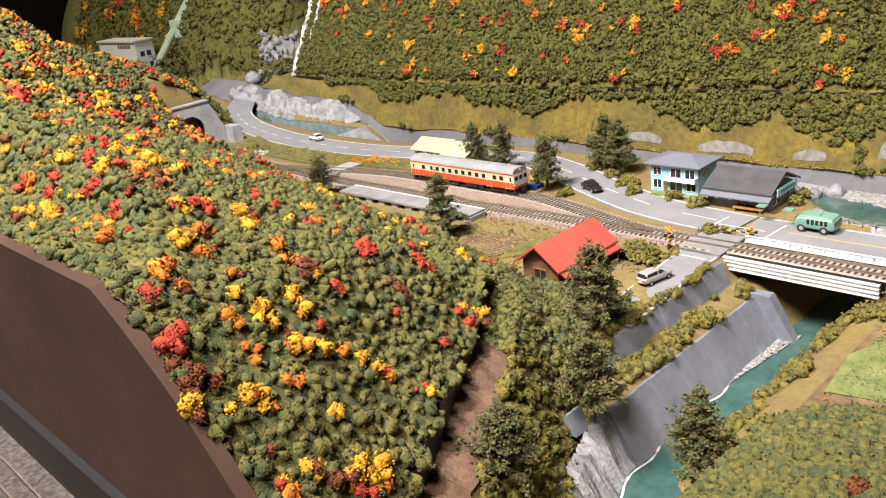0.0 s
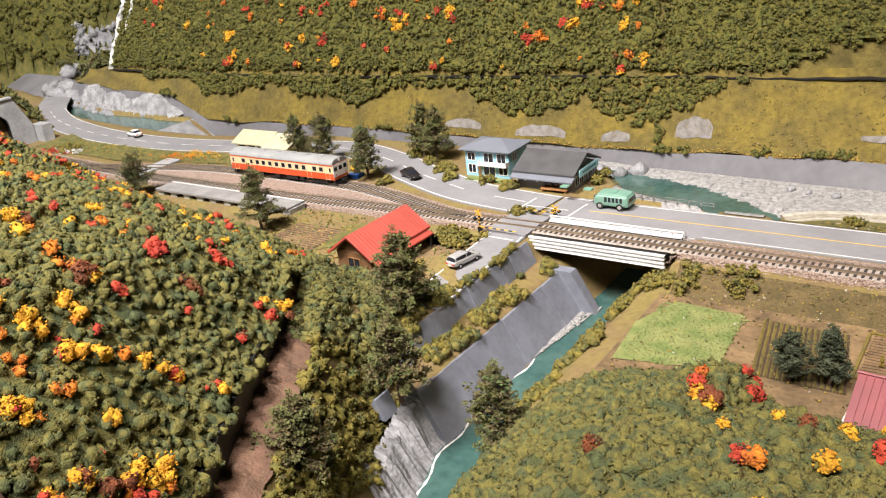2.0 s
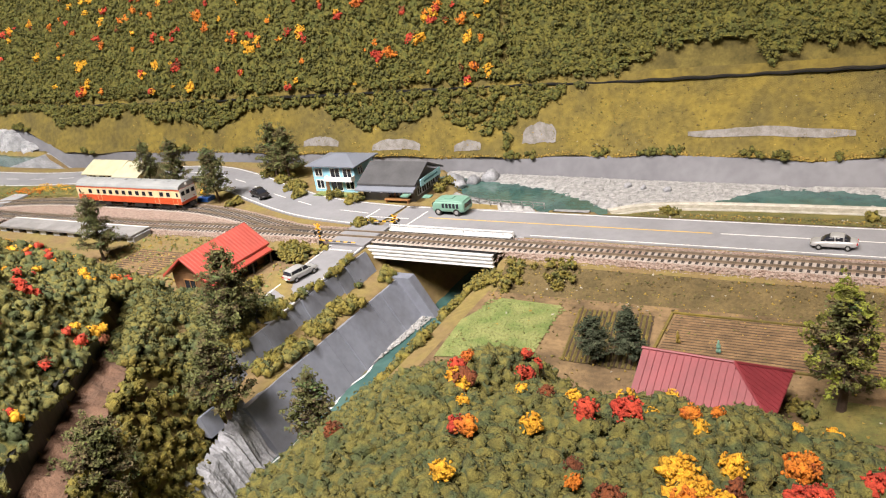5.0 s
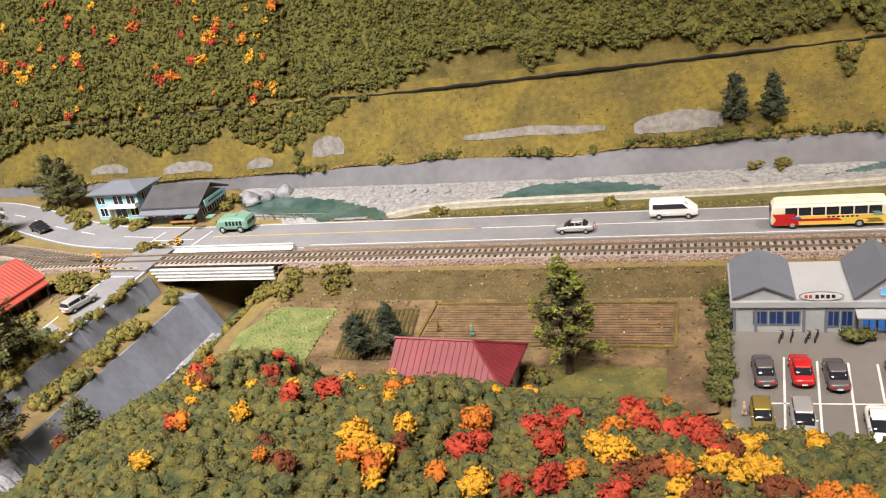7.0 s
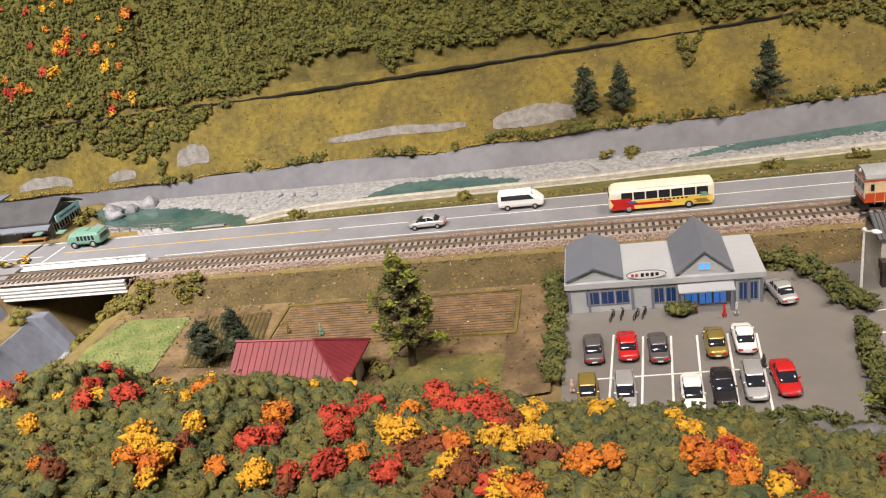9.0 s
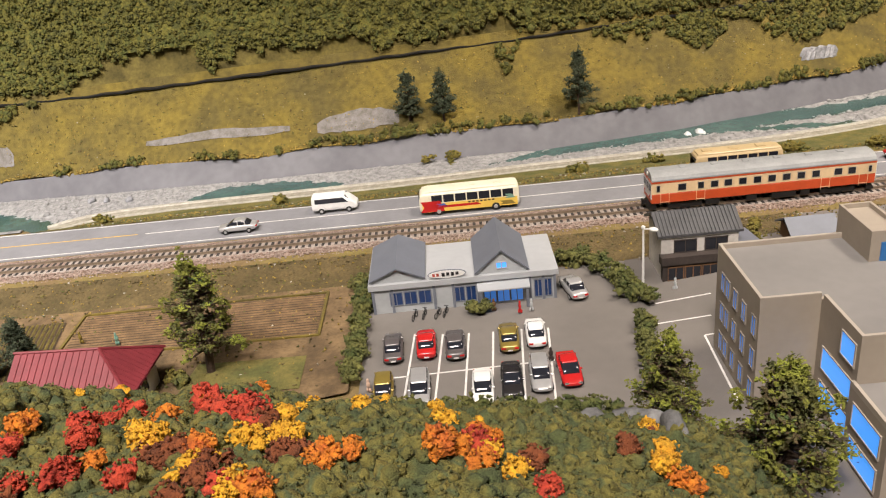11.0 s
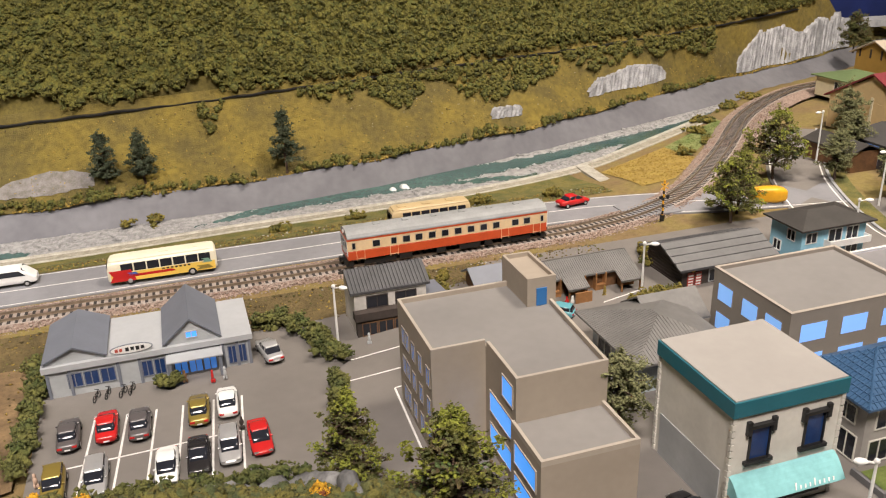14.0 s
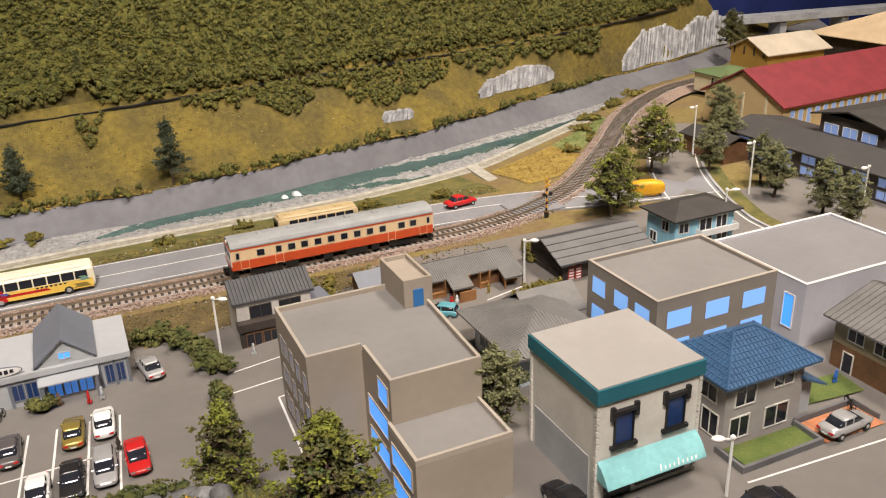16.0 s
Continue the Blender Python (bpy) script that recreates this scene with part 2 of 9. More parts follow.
def part(name, bm, material, parent=None, label="", smooth=False):
    me = bpy.data.meshes.new(name)
    bm.to_mesh(me)
    bm.free()
    me.transform(Matrix.Scale(CM, 4))
    me.materials.append(material)
    if smooth:
        me.shade_smooth()
    ob = new(name, me)
    if parent is not None:
        ob.parent = parent
    if label:
        tagged(ob, label)
    return ob


def structure(name, bm, material, label="", smooth=False):
    return tagged(part(name, bm, material, None, label, smooth), kind="structure")


def thing(name, x, y, z, rz=0, label="", category="", group=""):
    ob = new(name)
    ob.empty_display_size = 0.005
    ob.matrix_basis = pose(x * CM, y * CM, z * CM, 0, 0, rz)
    return tagged(ob, label, category, group)


def arrays(name, verts, faces, material, kind="", label="", category="", parent=None):
    """One mesh from arrays of places (cm) and triangles."""
    me = bpy.data.meshes.new(name)
    v = np.asarray(verts, np.float32) * CM
    f = np.asarray(faces, np.int32)
    me.vertices.add(len(v))
    me.vertices.foreach_set("co", v.ravel())
    k = f.shape[1]
    me.loops.add(f.size)
    me.loops.foreach_set("vertex_index", f.ravel())
    me.polygons.add(len(f))
    me.polygons.foreach_set("loop_start", np.arange(0, f.size, k, dtype=np.int32))
    me.update(calc_edges=True)
    me.validate()
    me.materials.append(material)
    ob = new(name, me)
    if parent is not None:
        ob.parent = parent
    return tagged(ob, label, category, "", kind)


def B():
    return bmesh.new()


def box(bm, x0, x1, y0, y1, z0, z1):
    v = [bm.verts.new((x, y, z)) for z in (z0, z1) for y in (y0, y1) for x in (x0, x1)]
    for q in ((0, 2, 3, 1), (4, 5, 7, 6), (0, 1, 5, 4), (2, 6, 7, 3), (0, 4, 6, 2), (1, 3, 7, 5)):
        bm.faces.new([v[i] for i in q])
    return bm


def prism(bm, pts, axis, a, b):
    """A polygon drawn out along an axis: x: points are (y, z); y: (x, z); z: (x, y)."""
    def at(p, h):
        return (h, p[0], p[1]) if axis == "x" else (p[0], h, p[1]) if axis == "y" else (p[0], p[1], h)
    lo = [bm.verts.new(at(p, a)) for p in pts]
    hi = [bm.verts.new(at(p, b)) for p in pts]
    n = len(pts)
    bm.faces.new(lo)
    bm.faces.new(hi[::-1])
    for i in range(n):
        bm.faces.new((lo[i], hi[i], hi[(i + 1) % n], lo[(i + 1) % n]))
    bmesh.ops.recalc_face_normals(bm, faces=bm.faces[:])
    return bm


def cyl(bm, p, q, r, n=10, r2=None):
    """A round bar from p to q."""
    p, q = Vector(p), Vector(q)
    d = (q - p).normalized()
    u = d.orthogonal().normalized()
    w = d.cross(u)
    r2 = r if r2 is None else r2
    a, b = [], []
    for i in range(n):
        t = 2 * math.pi * i / n
        o = u * math.cos(t) + w * math.sin(t)
        a.append(bm.verts.new(p + o * r))
        b.append(bm.verts.new(q + o * r2))
    for i in range(n):
        bm.faces.new((a[i], a[(i + 1) % n], b[(i + 1) % n], b[i]))
    bm.faces.new(a[::-1])
    bm.faces.new(b)
    return bm


def soften(bm, w, seg=1):
    bmesh.ops.remove_doubles(bm, verts=bm.verts[:], dist=1e-5)
    bmesh.ops.bevel(bm, geom=bm.edges[:], offset=w, segments=seg, affect="EDGES", profile=0.5, clamp_overlap=True)
    return bm


def loft(bm, rows, close=False, caps=False):
    """Skin over rows of points."""
    vs = [[bm.verts.new(p) for p in r] for r in rows]
    m = len(rows[0])
    for a, b in zip(vs, vs[1:]):
        for i in range(m if close else m - 1):
            bm.faces.new((a[i], a[(i + 1) % m], b[(i + 1) % m], b[i]))
    if caps:
        bm.faces.new(vs[0][::-1])
        bm.faces.new(vs[-1])
    bmesh.ops.recalc_face_normals(bm, faces=bm.faces[:])
    return bm


def along(pts, step):
    """Points every step along a smooth line through pts, with headings."""
    P = np.array(pts, float)
    out = []
    n = len(P)
    for i in range(n - 1):
        p0, p1, p2, p3 = P[max(i - 1, 0)], P[i], P[i + 1], P[min(i + 2, n - 1)]
        k = max(2, int(np.linalg.norm(p2 - p1) / 0.25))
        for t in np.linspace(0, 1, k, endpoint=False):
            out.append(0.5 * (2 * p1 + (p2 - p0) * t + (2 * p0 - 5 * p1 + 4 * p2 - p3) * t * t + (3 * p1 - p0 - 3 * p2 + p3) * t ** 3))
    out.append(P[-1])
    out = np.array(out)
    d = np.r_[0, np.cumsum(np.linalg.norm(np.diff(out, axis=0), axis=1))]
    s = np.arange(0, d[-1], step)
    q = np.stack([np.interp(s, d, out[:, j]) for j in range(P.shape[1])], 1)
    h = np.gradient(q[:, :2], axis=0)
    h /= np.linalg.norm(h, axis=1)[:, None]
    return q, h


def ribbon(bm, pts, profile, step=1.0, zs=None):
    """Sweeps a cross-section of (offset to the left, height) along a plan line."""
    q, h = along(pts, step)
    left = np.stack([-h[:, 1], h[:, 0]], 1)
    rows = []
    for i in range(len(q)):
        z0 = q[i, 2] if q.shape[1] > 2 else 0.0
        rows.append([(q[i, 0] + left[i, 0] * o, q[i, 1] + left[i, 1] * o, z0 + z) for o, z in profile])
    return loft(bm, rows)


def ico(sub):
    bm = bmesh.new()
    bmesh.ops.create_icosphere(bm, subdivisions=sub, radius=1.0)
    v = np.array([p.co[:] for p in bm.verts])
    f = np.array([[q.index for q in p.verts] for p in bm.faces])
    bm.free()
    return v, f


OCTA = (np.array([(1, 0, 0), (-0.5, 0.87, 0), (-0.5, -0.87, 0), (0, 0, 1), (0, 0, -1)], float), np.array([(0, 1, 3), (1, 2, 3), (2, 0, 3), (1, 0, 4), (2, 1, 4), (0, 2, 4)]))
FLAKE = (np.array([(1, 0, 0.1), (0, 0.62, -0.12), (-1, 0, 0.1), (0, -0.62, -0.12)], float), np.array([(0, 1, 2), (0, 2, 3)]))
ICO = {0: FLAKE, 4: OCTA, 1: ico(1), 2: ico(2), 3: ico(3)}
RNG = np.random.default_rng(7)


def lumps(centres, sizes, sub=2, rough=0.35, flat=0.85, rng=None):
    """Uneven clumps: places and triangles."""
    rng = rng or RNG
    v, f = ICO[sub]
    kinds = []
    for k in range(12):
        r = 1 + rough * (rng.random(len(v)) - 0.5) * 2
        kinds.append(v * r[:, None])
    n = len(centres)
    kinds = np.array(kinds)
    pick = rng.integers(0, 12, n)
    ang = rng.random(n) * 2 * np.pi
    c, s = np.cos(ang), np.sin(ang)
    base = kinds[pick]
    out = np.empty_like(base)
    st = 0.75 + 0.5 * rng.random((n, 1))
    out[..., 0] = (base[..., 0] * c[:, None] - base[..., 1] * s[:, None]) * st
    out[..., 1] = (base[..., 0] * s[:, None] + base[..., 1] * c[:, None]) / st
    out[..., 2] = base[..., 2] * flat
    if sub in (0, 4):
        tilt = rng.random(n) * 2 * np.pi
        ct, stl = np.cos(tilt)[:, None], np.sin(tilt)[:, None]
        y0, z0 = out[..., 1].copy(), out[..., 2].copy()
        out[..., 1], out[..., 2] = y0 * ct - z0 * stl, y0 * stl + z0 * ct
    out = out * np.asarray(sizes)[:, None, None] + np.asarray(centres)[:, None, :]
    faces = (f[None] + (np.arange(n) * len(v))[:, None, None]).reshape(-1, 3)
    return out.reshape(-1, 3), faces


def scatter(x0, x1, y0, y1, gap, rng=None):
    """An uneven grid of places."""
    rng = rng or RNG
    xs, ys = np.arange(x0, x1, gap), np.arange(y0, y1, gap)
    gx, gy = np.meshgrid(xs, ys)
    gx = gx + (np.arange(len(ys)) % 2)[:, None] * gap * 0.5
    p = np.stack([gx.ravel(), gy.ravel()], 1)
    return p + (rng.random(p.shape) - 0.5) * gap * 0.9


LOWZ = -0.93  # height of the fields

# ---- the lie of the land (centimetres; the road lies at height 0) ----


def ramp01(v, a, b):
    t = np.clip((np.asarray(v, float) - a) / (b - a), 0, 1)
    return t * t * (3 - 2 * t)


BANK_X = [-140, -120, -106, -92, -79, -75, -71, -54, -32, -18, -6, 3, 15, 29, 40, 52, 71, 98, 117, 133, 165]
TOP_Y = [35, 31, 25.4, 22.4, 21.6, 21.4, 20.8, 21.9, 24.5, 27.2, 26.8, 26.0, 25.0, 24.1, 24.0, 25.3, 30.4, 41.0, 47.5, 54.5, 66]
TOP_Z = [0.5, 1.2, 1.8, 1.9, 1.9, 0.2, -1, -1, -2, -3, -2.6, -2.1, -2, -1.2, -1.2, -1, -1, -1, -1, -1, -1]
FOOT_Y = [29, 25.4, 24.0, 21.0, 20.4, 20.3, 20.0, 21.0, 23.8, 26.8, 25.3, 24.0, 22.8, 21.9, 22.1, 23.7, 28.2, 37.3, 42.6, 50.5, 60]
WATER_X, WATER_Z = [-140, -73, -69, -14, 5, 30, 55, 160], [-1.1, -1.1, -3.6, -4.6, -4.0, -3.3, -3.1, -3.0]
LINE_X = [-140, -106, -95, -83, -68, -53, -34, -14, 0, 15, 38, 67, 82, 100, 117, 126, 133, 165]
LINE_Y = [38, 28.5, 24.6, 23.4, 23.2, 24.2, 27.3, 31.0, 30.6, 30.2, 30.2, 34.7, 38.5, 43.0, 49.0, 53.0, 56.5, 68]
LINE_Z = [1, 2.2, 4.2, 4.4, 4.3, 4.2, 3.8, 3.4, 3.6, 4.1, 4.8, 5.2, 5.1, 5.4, 5.7, 5.6, 0.5, -1]
LEVEE = [(3.4, 8.7), (6.2, 10.2), (12.3, 10.8), (28.6, 11.1), (38, 11.7), (48.9, 12.1), (58.5, 12.9), (67.7, 14.9), (75.5, 18.7), (87.2, 25.1)]
LEVEE_X, LEVEE_Y = [-20, -8, -1, 3.4, 6.2, 12.3, 28.6, 38, 48.9, 58.5, 67.7, 75.5, 87.2, 100, 117, 133, 165], [12.8, 8.6, 6.8, 8.6, 10.2, 10.8, 11.1, 11.7, 12.1, 12.9, 14.9, 18.7, 25.1, 33.5, 39, 45, 54]
EDGE_X, EDGE_Y = [-140, -110, -100, -90, -76, -62, -55, -45, -25, -18, -12, -8, -1], [30, 21, 17.2, 14.4, 12.6, 12.2, 13.5, 16, 16, 13.6, 12.4, 8.6, 6.8]


def water_z(x):
    return np.interp(x, WATER_X, WATER_Z)


def town_z(x):
    return -1 + ramp01(x, 40, 53)


RIDGE_Y, RIDGE_Z = [-60, -40, -17, -11.4, -6.6, -1, 2.9, 4.8, 7.1, 8.2], [18.5, 17.6, 15.8, 13.9, 11.9, 9.0, 6.6, 4.6, 1.5, 0]


def tunnel_hill(x, y):
    """The hill that the tunnel runs into."""
    k = np.where(y > -3.2, ramp01(-x, 85.6, 86.4), ramp01(-x, 74, 90))
    return k * np.interp(y + 0.5 * np.minimum(x + 88, 0), RIDGE_Y, RIDGE_Z) * (1 - ramp01(-x, 95, 112))


def hill_left(x, y):
    yf = np.interp(x, [-140, -95, -85, -70, -60, -45, -28], [3, -3.8, -4.2, -5.6, -6.0, -7.4, -10])
    s = np.maximum(yf - y, 0)
    steep = np.interp(x, [-110, -80, -65, -50, -28], [2.2, 1.9, 1.5, 1.05, 0.95])
    h = 30 * (1 - np.exp(-0.03 * s)) * steep - 0.0181 * np.maximum(0, x + 28) ** 2 - 0.05 * np.maximum(0, x + 9) ** 2
    cap = 12.6 + 1.3 * np.maximum(0, y + 36.5) + 0.6 * np.maximum(0, -34 - x)
    h = np.minimum(h, cap)
    h = np.where(x < -60, np.minimum(h, np.interp(y, RIDGE_Y, RIDGE_Z) + 0.45 * np.maximum(0, x + 85)), h)
    return np.maximum(h * (1 - ramp01(-x, 95, 112)), tunnel_hill(x, y))


def hill_right(x, y):
    amp = np.interp(x, [-2.6, -1.6, 0, 2.7, 5, 8.5, 11.5, 15, 20, 25, 30, 34, 38, 41, 43.5], [0, 1.0, 2.4, 4.6, 6.6, 9.2, 10.8, 11.4, 10.8, 10.2, 9.4, 7.8, 5.0, 1.8, 0])
    y0 = np.interp(x, [-1.8, -1.2, 0.8, 3.6, 8.5, 10.2, 17.2, 18.6, 21.6, 25, 27.5, 30.6, 32.7, 43], [19, 17, 14.8, 14.2, 14.4, 17.5, 17.6, 16.6, 16.8, 17.2, 19.3, 19.6, 20.4, 21.5])
    s = np.maximum(0, -y - y0)
    k = np.interp(x, [2, 6, 9, 18, 19.5, 25, 28], [0.9, 1.1, 1.42, 1.42, 1.1, 1.1, 1.45])
    return amp * (1 - np.exp(-k * s / np.maximum(amp, 0.3)))


def edge_d(x, y):
    """Distance from the cut edge of the autumn hill, towards the stream."""
    return (x + 13.0) * 0.836 + (y + 22.8) * 0.549


STREAM_X = [-11.0, -10.7, -10.1, -8.8, -8.35, -6.9, -6.5, -4.7, -3.6, -1.6, -0.2]
STREAM_Z = [0.0, -0.05, -1.45, -1.7, -1.9, -4.35, -4.75, -4.75, -3.3, -1.3, -1.0]


def hill_top(x, y):
    """The autumn hill, cut down towards its edge above the dirt slope."""
    h = hill_left(x, y)
    return np.where((y < -20) & (x > -30), np.minimum(h, 3.7 + 1.15 * np.maximum(-edge_d(x, y), 0)), h)


def land(x, y):
    x, y = np.broadcast_arrays(np.asarray(x, float), np.asarray(y, float))
    # before the line
    low = np.where(x < -5, 0.0, town_z(x))
    z = low + (0 - low) * ramp01(y, -4.4, -2.5)
    d = edge_d(x, y)
    hl = hill_top(x, y)
    west = np.maximum(hl, z)
    bank = np.maximum(2.5 - 2.0 * np.maximum(d - 1.7, 0), -4.75)
    far = ramp01(-y, 16.5, 20.0)
    west = np.where(d > -0.4, west * (1 - far) + np.minimum(west, bank) * far, west)
    cut = np.interp(x, STREAM_X, STREAM_Z)
    rise = np.interp(x, [-3.4, -2.6, -1.0, 0.2], [-4.75, -3.3, -1.5, -1.0])
    wild = np.where(d < -0.4, np.maximum(hl, -4.75), np.maximum(bank, rise))
    near = np.where(x <= -11, west, np.where(x < 0.2, cut * (1 - far) + wild * far, z))
    near = near + np.where(x > -3, hill_right(x, y) * ramp01(x, -2.5, 2.5), 0)
    # behind the road
    wz = water_z(x)
    foot = np.interp(x, BANK_X, FOOT_Y)
    lv = np.interp(x, LEVEE_X, LEVEE_Y)
    ed = np.interp(x, EDGE_X, EDGE_Y)
    side = np.where(x < 3, ed, lv + 0.75)
    top = np.where(x < 3, 0.0, -0.85 * ramp01(y, 6.2, np.maximum(lv - 0.8, 7)))
    back = top + (wz - 0.15 - top) * ramp01(y, side, side + 1.5)
    back = np.where(y > foot - 0.8, wz + 0.45 * ramp01(y, foot - 2.5, foot), back)
    back = np.where(y > foot, wz - 1.0, back)
    gorge = (x > -10.7) & (x < -0.4) & (y > -2.6) & (y < 7)
    z = np.where(y < -2.5, near, np.where(y < 6.1, 0.0, back))
    strip = (y >= -2.5) & (y < 6.1)
    z = np.where(strip, -0.06, z)
    z = np.where(gorge & (np.interp(x, STREAM_X, STREAM_Z) < -0.06), np.minimum(np.interp(x, STREAM_X, STREAM_Z), z), z)
    th = tunnel_hill(x, y)
    return np.where((y > -3.5) & (th > 0.01), np.maximum(z, th), z)


def wobble(x, y, s, a):
    return a * (np.sin(x * s + 1.3 * np.sin(y * s * 0.7)) + np.sin(y * s * 1.3 + 2.1 * np.sin(x * s * 0.6)))


def ground_sheet():
    xs = np.r_[np.arange(-140, -92, 1.5), np.arange(-92, -80, 0.4), np.arange(-80, -16, 1.5), np.arange(-16, 4, 0.3), np.arange(4, 60, 0.8), np.arange(60, 166, 1.5)]
    ys = np.r_[np.arange(-39.6, -20, 0.8), np.arange(-20, -2.6, 0.5), [-2.5, 0, 2, 4, 6.0], np.arange(6.2, 30, 0.5), np.arange(30, 70, 1.0)]
    gx, gy = np.meshgrid(xs, ys)
    gz = land(gx, gy) + np.where((gy < -5) & (gx < 26), wobble(gx, gy, 0.9, 0.03), 0) - np.where((gx > 26) & (gy < -4.2) & (gy > -19), 0.15, 0) - np.where((gx > -19.5) & (gx < 140) & (gy > np.interp(gx, LEVEE_X, LEVEE_Y) + 2.3), 0.9, 0)
    v = np.stack([gx.ravel(), gy.ravel(), gz.ravel()], 1)
    w = len(xs)
    i = (np.arange(len(ys) - 1)[:, None] * w + np.arange(w - 1)[None]).ravel()
    f = np.stack([i, i + 1, i + 1 + w, i + w], 1)
    ob = arrays("ground", v, f, GROUND, "structure", "olive and brown flocked ground of a model railway", "ground")
    ob.data.shade_smooth()
    return ob


def ground_material():
    m = mat("flocked_ground", (0.22, 0.17, 0.05), 0.95, 0.3, 35, 0.05, 1500, col2=(0.20, 0.135, 0.06))
    return m


GROUND = ground_material()
ground_sheet()

# baseboard, fascia and the room round it
bm = B()
box(bm, -140, 166, -41.5, 72, -9, -6.5)
structure("baseboard", bm, BOARD_BROWN, "brown wooden baseboard under the layout")
bm = B()
xs = np.arange(-70, 0.1, 0.75)
prof = [(-70, 3.0)] + [(float(x), float(max(land(x, -39.5), 3.2) + 0.35)) for x in xs] + [(0, 3.0)]
prism(bm, prof, "y", -40.2, -39.65)
structure("fascia", bm, BOARD_BROWN, "dark brown shaped fascia board")
bm = B()
box(bm, -70, -3, -40.6, -39.65, -9, 3.0)
structure("fascia_base", bm, BLACK, "black board under the brown fascia")
SHELF = mat("dark_shelf_gravel", (0.14, 0.11, 0.095), 0.95, 0.4, 400, 0.1, 1200)
bm = B()
box(bm, -70, -6, -56, -40.6, -1.0, 0.4)
structure("lower_shelf", bm, SHELF, "gravel covered lower track shelf")
bm = B()
box(bm, -400, 400, -300, 200, -95, -90)
structure("floor", bm, mat("room_floor", (0.12, 0.11, 0.10), 0.5, 0.2, 5), "dark room floor")
for nm, q in (("wall_south", (-400, 400, -305, -300, -90, 200)), ("wall_north", (-400, 400, 200, 205, -90, 200)), ("wall_west", (-405, -400, -300, 200, -90, 200)), ("wall_east", (400, 405, -300, 200, -90, 200))):
    bm = B()
    box(bm, *q)
    structure(nm, bm, mat(nm + "_paint", (0.40, 0.37, 0.33), 0.8, 0.1, 4), "plain room wall")
bm = B()
box(bm, -400, 400, -300, 200, 200, 205)
structure("ceiling", bm, mat("ceiling_paint", (0.6, 0.57, 0.52), 0.8, 0.1, 4), "plain ceiling")
bm = B()
box(bm, -260, 240, 78, 79, -20, 60)
structure("backdrop", bm, BACKBLUE, "deep blue backdrop board")

# the far bank: concrete wall, grass slope, forest


def strip(name, material, label, rows_at, smooth=True, x0=-139, x1=164, step=1.0):
    xs = np.arange(x0, x1, step)
    rows = [rows_at(float(x)) for x in xs]
    bm = B()
    loft(bm, rows)
    return structure(name, bm, material, label, smooth)


def bank_row(x):
    fy, ty, tz, wz = np.interp(x, BANK_X, FOOT_Y), np.interp(x, BANK_X, TOP_Y), np.interp(x, BANK_X, TOP_Z), float(water_z(x))
    return [(x, fy + (ty - fy) * t + 0.06 * math.sin(x * 0.9 + t * 3), wz - 0.4 + (tz - wz + 0.4) * t) for t in (0, 0.33, 0.66, 1)]


def slope_row(x):
    ty, tz, ly, lz = np.interp(x, BANK_X, TOP_Y), np.interp(x, BANK_X, TOP_Z), np.interp(x, LINE_X, LINE_Y), np.interp(x, LINE_X, LINE_Z)
    return [(x, ty - 0.1 + (ly - ty) * t + 0.25 * math.sin(t * 3.1 + x * 0.3) * math.sin(x * 0.17 + 5 * t), tz + 0.12 * math.sin(x * 0.7) * (1 - t) + (lz - tz) * (0.75 * t + 0.25 * t * t)) for t in np.linspace(0, 1, 9)] + [(x, ly + 0.35, lz + 0.9)]


FOREST_LEAN = 0.32


def forest_row(x):
    ly, lz = np.interp(x, LINE_X, LINE_Y), np.interp(x, LINE_X, LINE_Z)
    top = np.minimum(np.maximum(0.2, (x + 95.5) / 0.42), np.interp(x, [60, 100, 117, 125, 164], [16, 14, 4, 1, 0.5]))
    return [(x, ly + 0.25 + FOREST_LEAN * top * t, lz + 0.25 + top * t) for t in np.linspace(0, 1, 6)]


strip("bank_wall", BANKWALL, "smooth grey concrete river bank", bank_row)
strip("hillside", FLOCK, "olive grass hillside behind the river", slope_row, True, -110)
strip("forest_slope", mat("forest_floor", (0.17, 0.135, 0.032), 0.95, 0.35, 60, 0.05, 1500), "dark steep forested hillside board", forest_row, True, -95.4)


# ---- roads ----


def road(name, pts, width, z, label, material=ASPHALT):
    bm = B()
    ribbon(bm, [(*p, z) for p in pts], [(-width / 2, -0.15), (-width / 2, 0), (0, 0.012), (width / 2, 0), (width / 2, -0.15)], 0.8)
    return structure(name, bm, material, label)


MAIN_ROAD = [(-12, 3.95), (0, 3.95), (20, 3.95), (45, 3.95), (58, 3.95), (66, 3.0), (72, 1.4), (82, -0.6)]
road("road", MAIN_ROAD, 4.4, 0.03, "grey model road with white edge lines")
WEST_ROAD = [(-112, 25), (-100, 16.0), (-90, 11.8), (-76, 8.9), (-62, 8.5), (-50, 10.5), (-40, 12.2), (-33, 10.4), (-27, 7.6), (-20, 5.0), (-12, 3.95)]
road("road_west", WEST_ROAD, 4.4, 0.028, "grey winding road past the station")
road("road_side", [(-12.6, 2.0), (-12.5, -2), (-12.3, -6), (-11.9, -13.8)], 2.9, 0.034, "narrow grey side road over the crossing")
STREET = [(90, 16), (84.6, 9), (80.4, 3.2), (77.0, -3.5), (75.4, -8.5), (76.0, -14), (79.5, -21), (84, -32)]
road("road_street", STREET, 4.4, 0.026, "grey street with white kerb line", LOT)
bm = B()
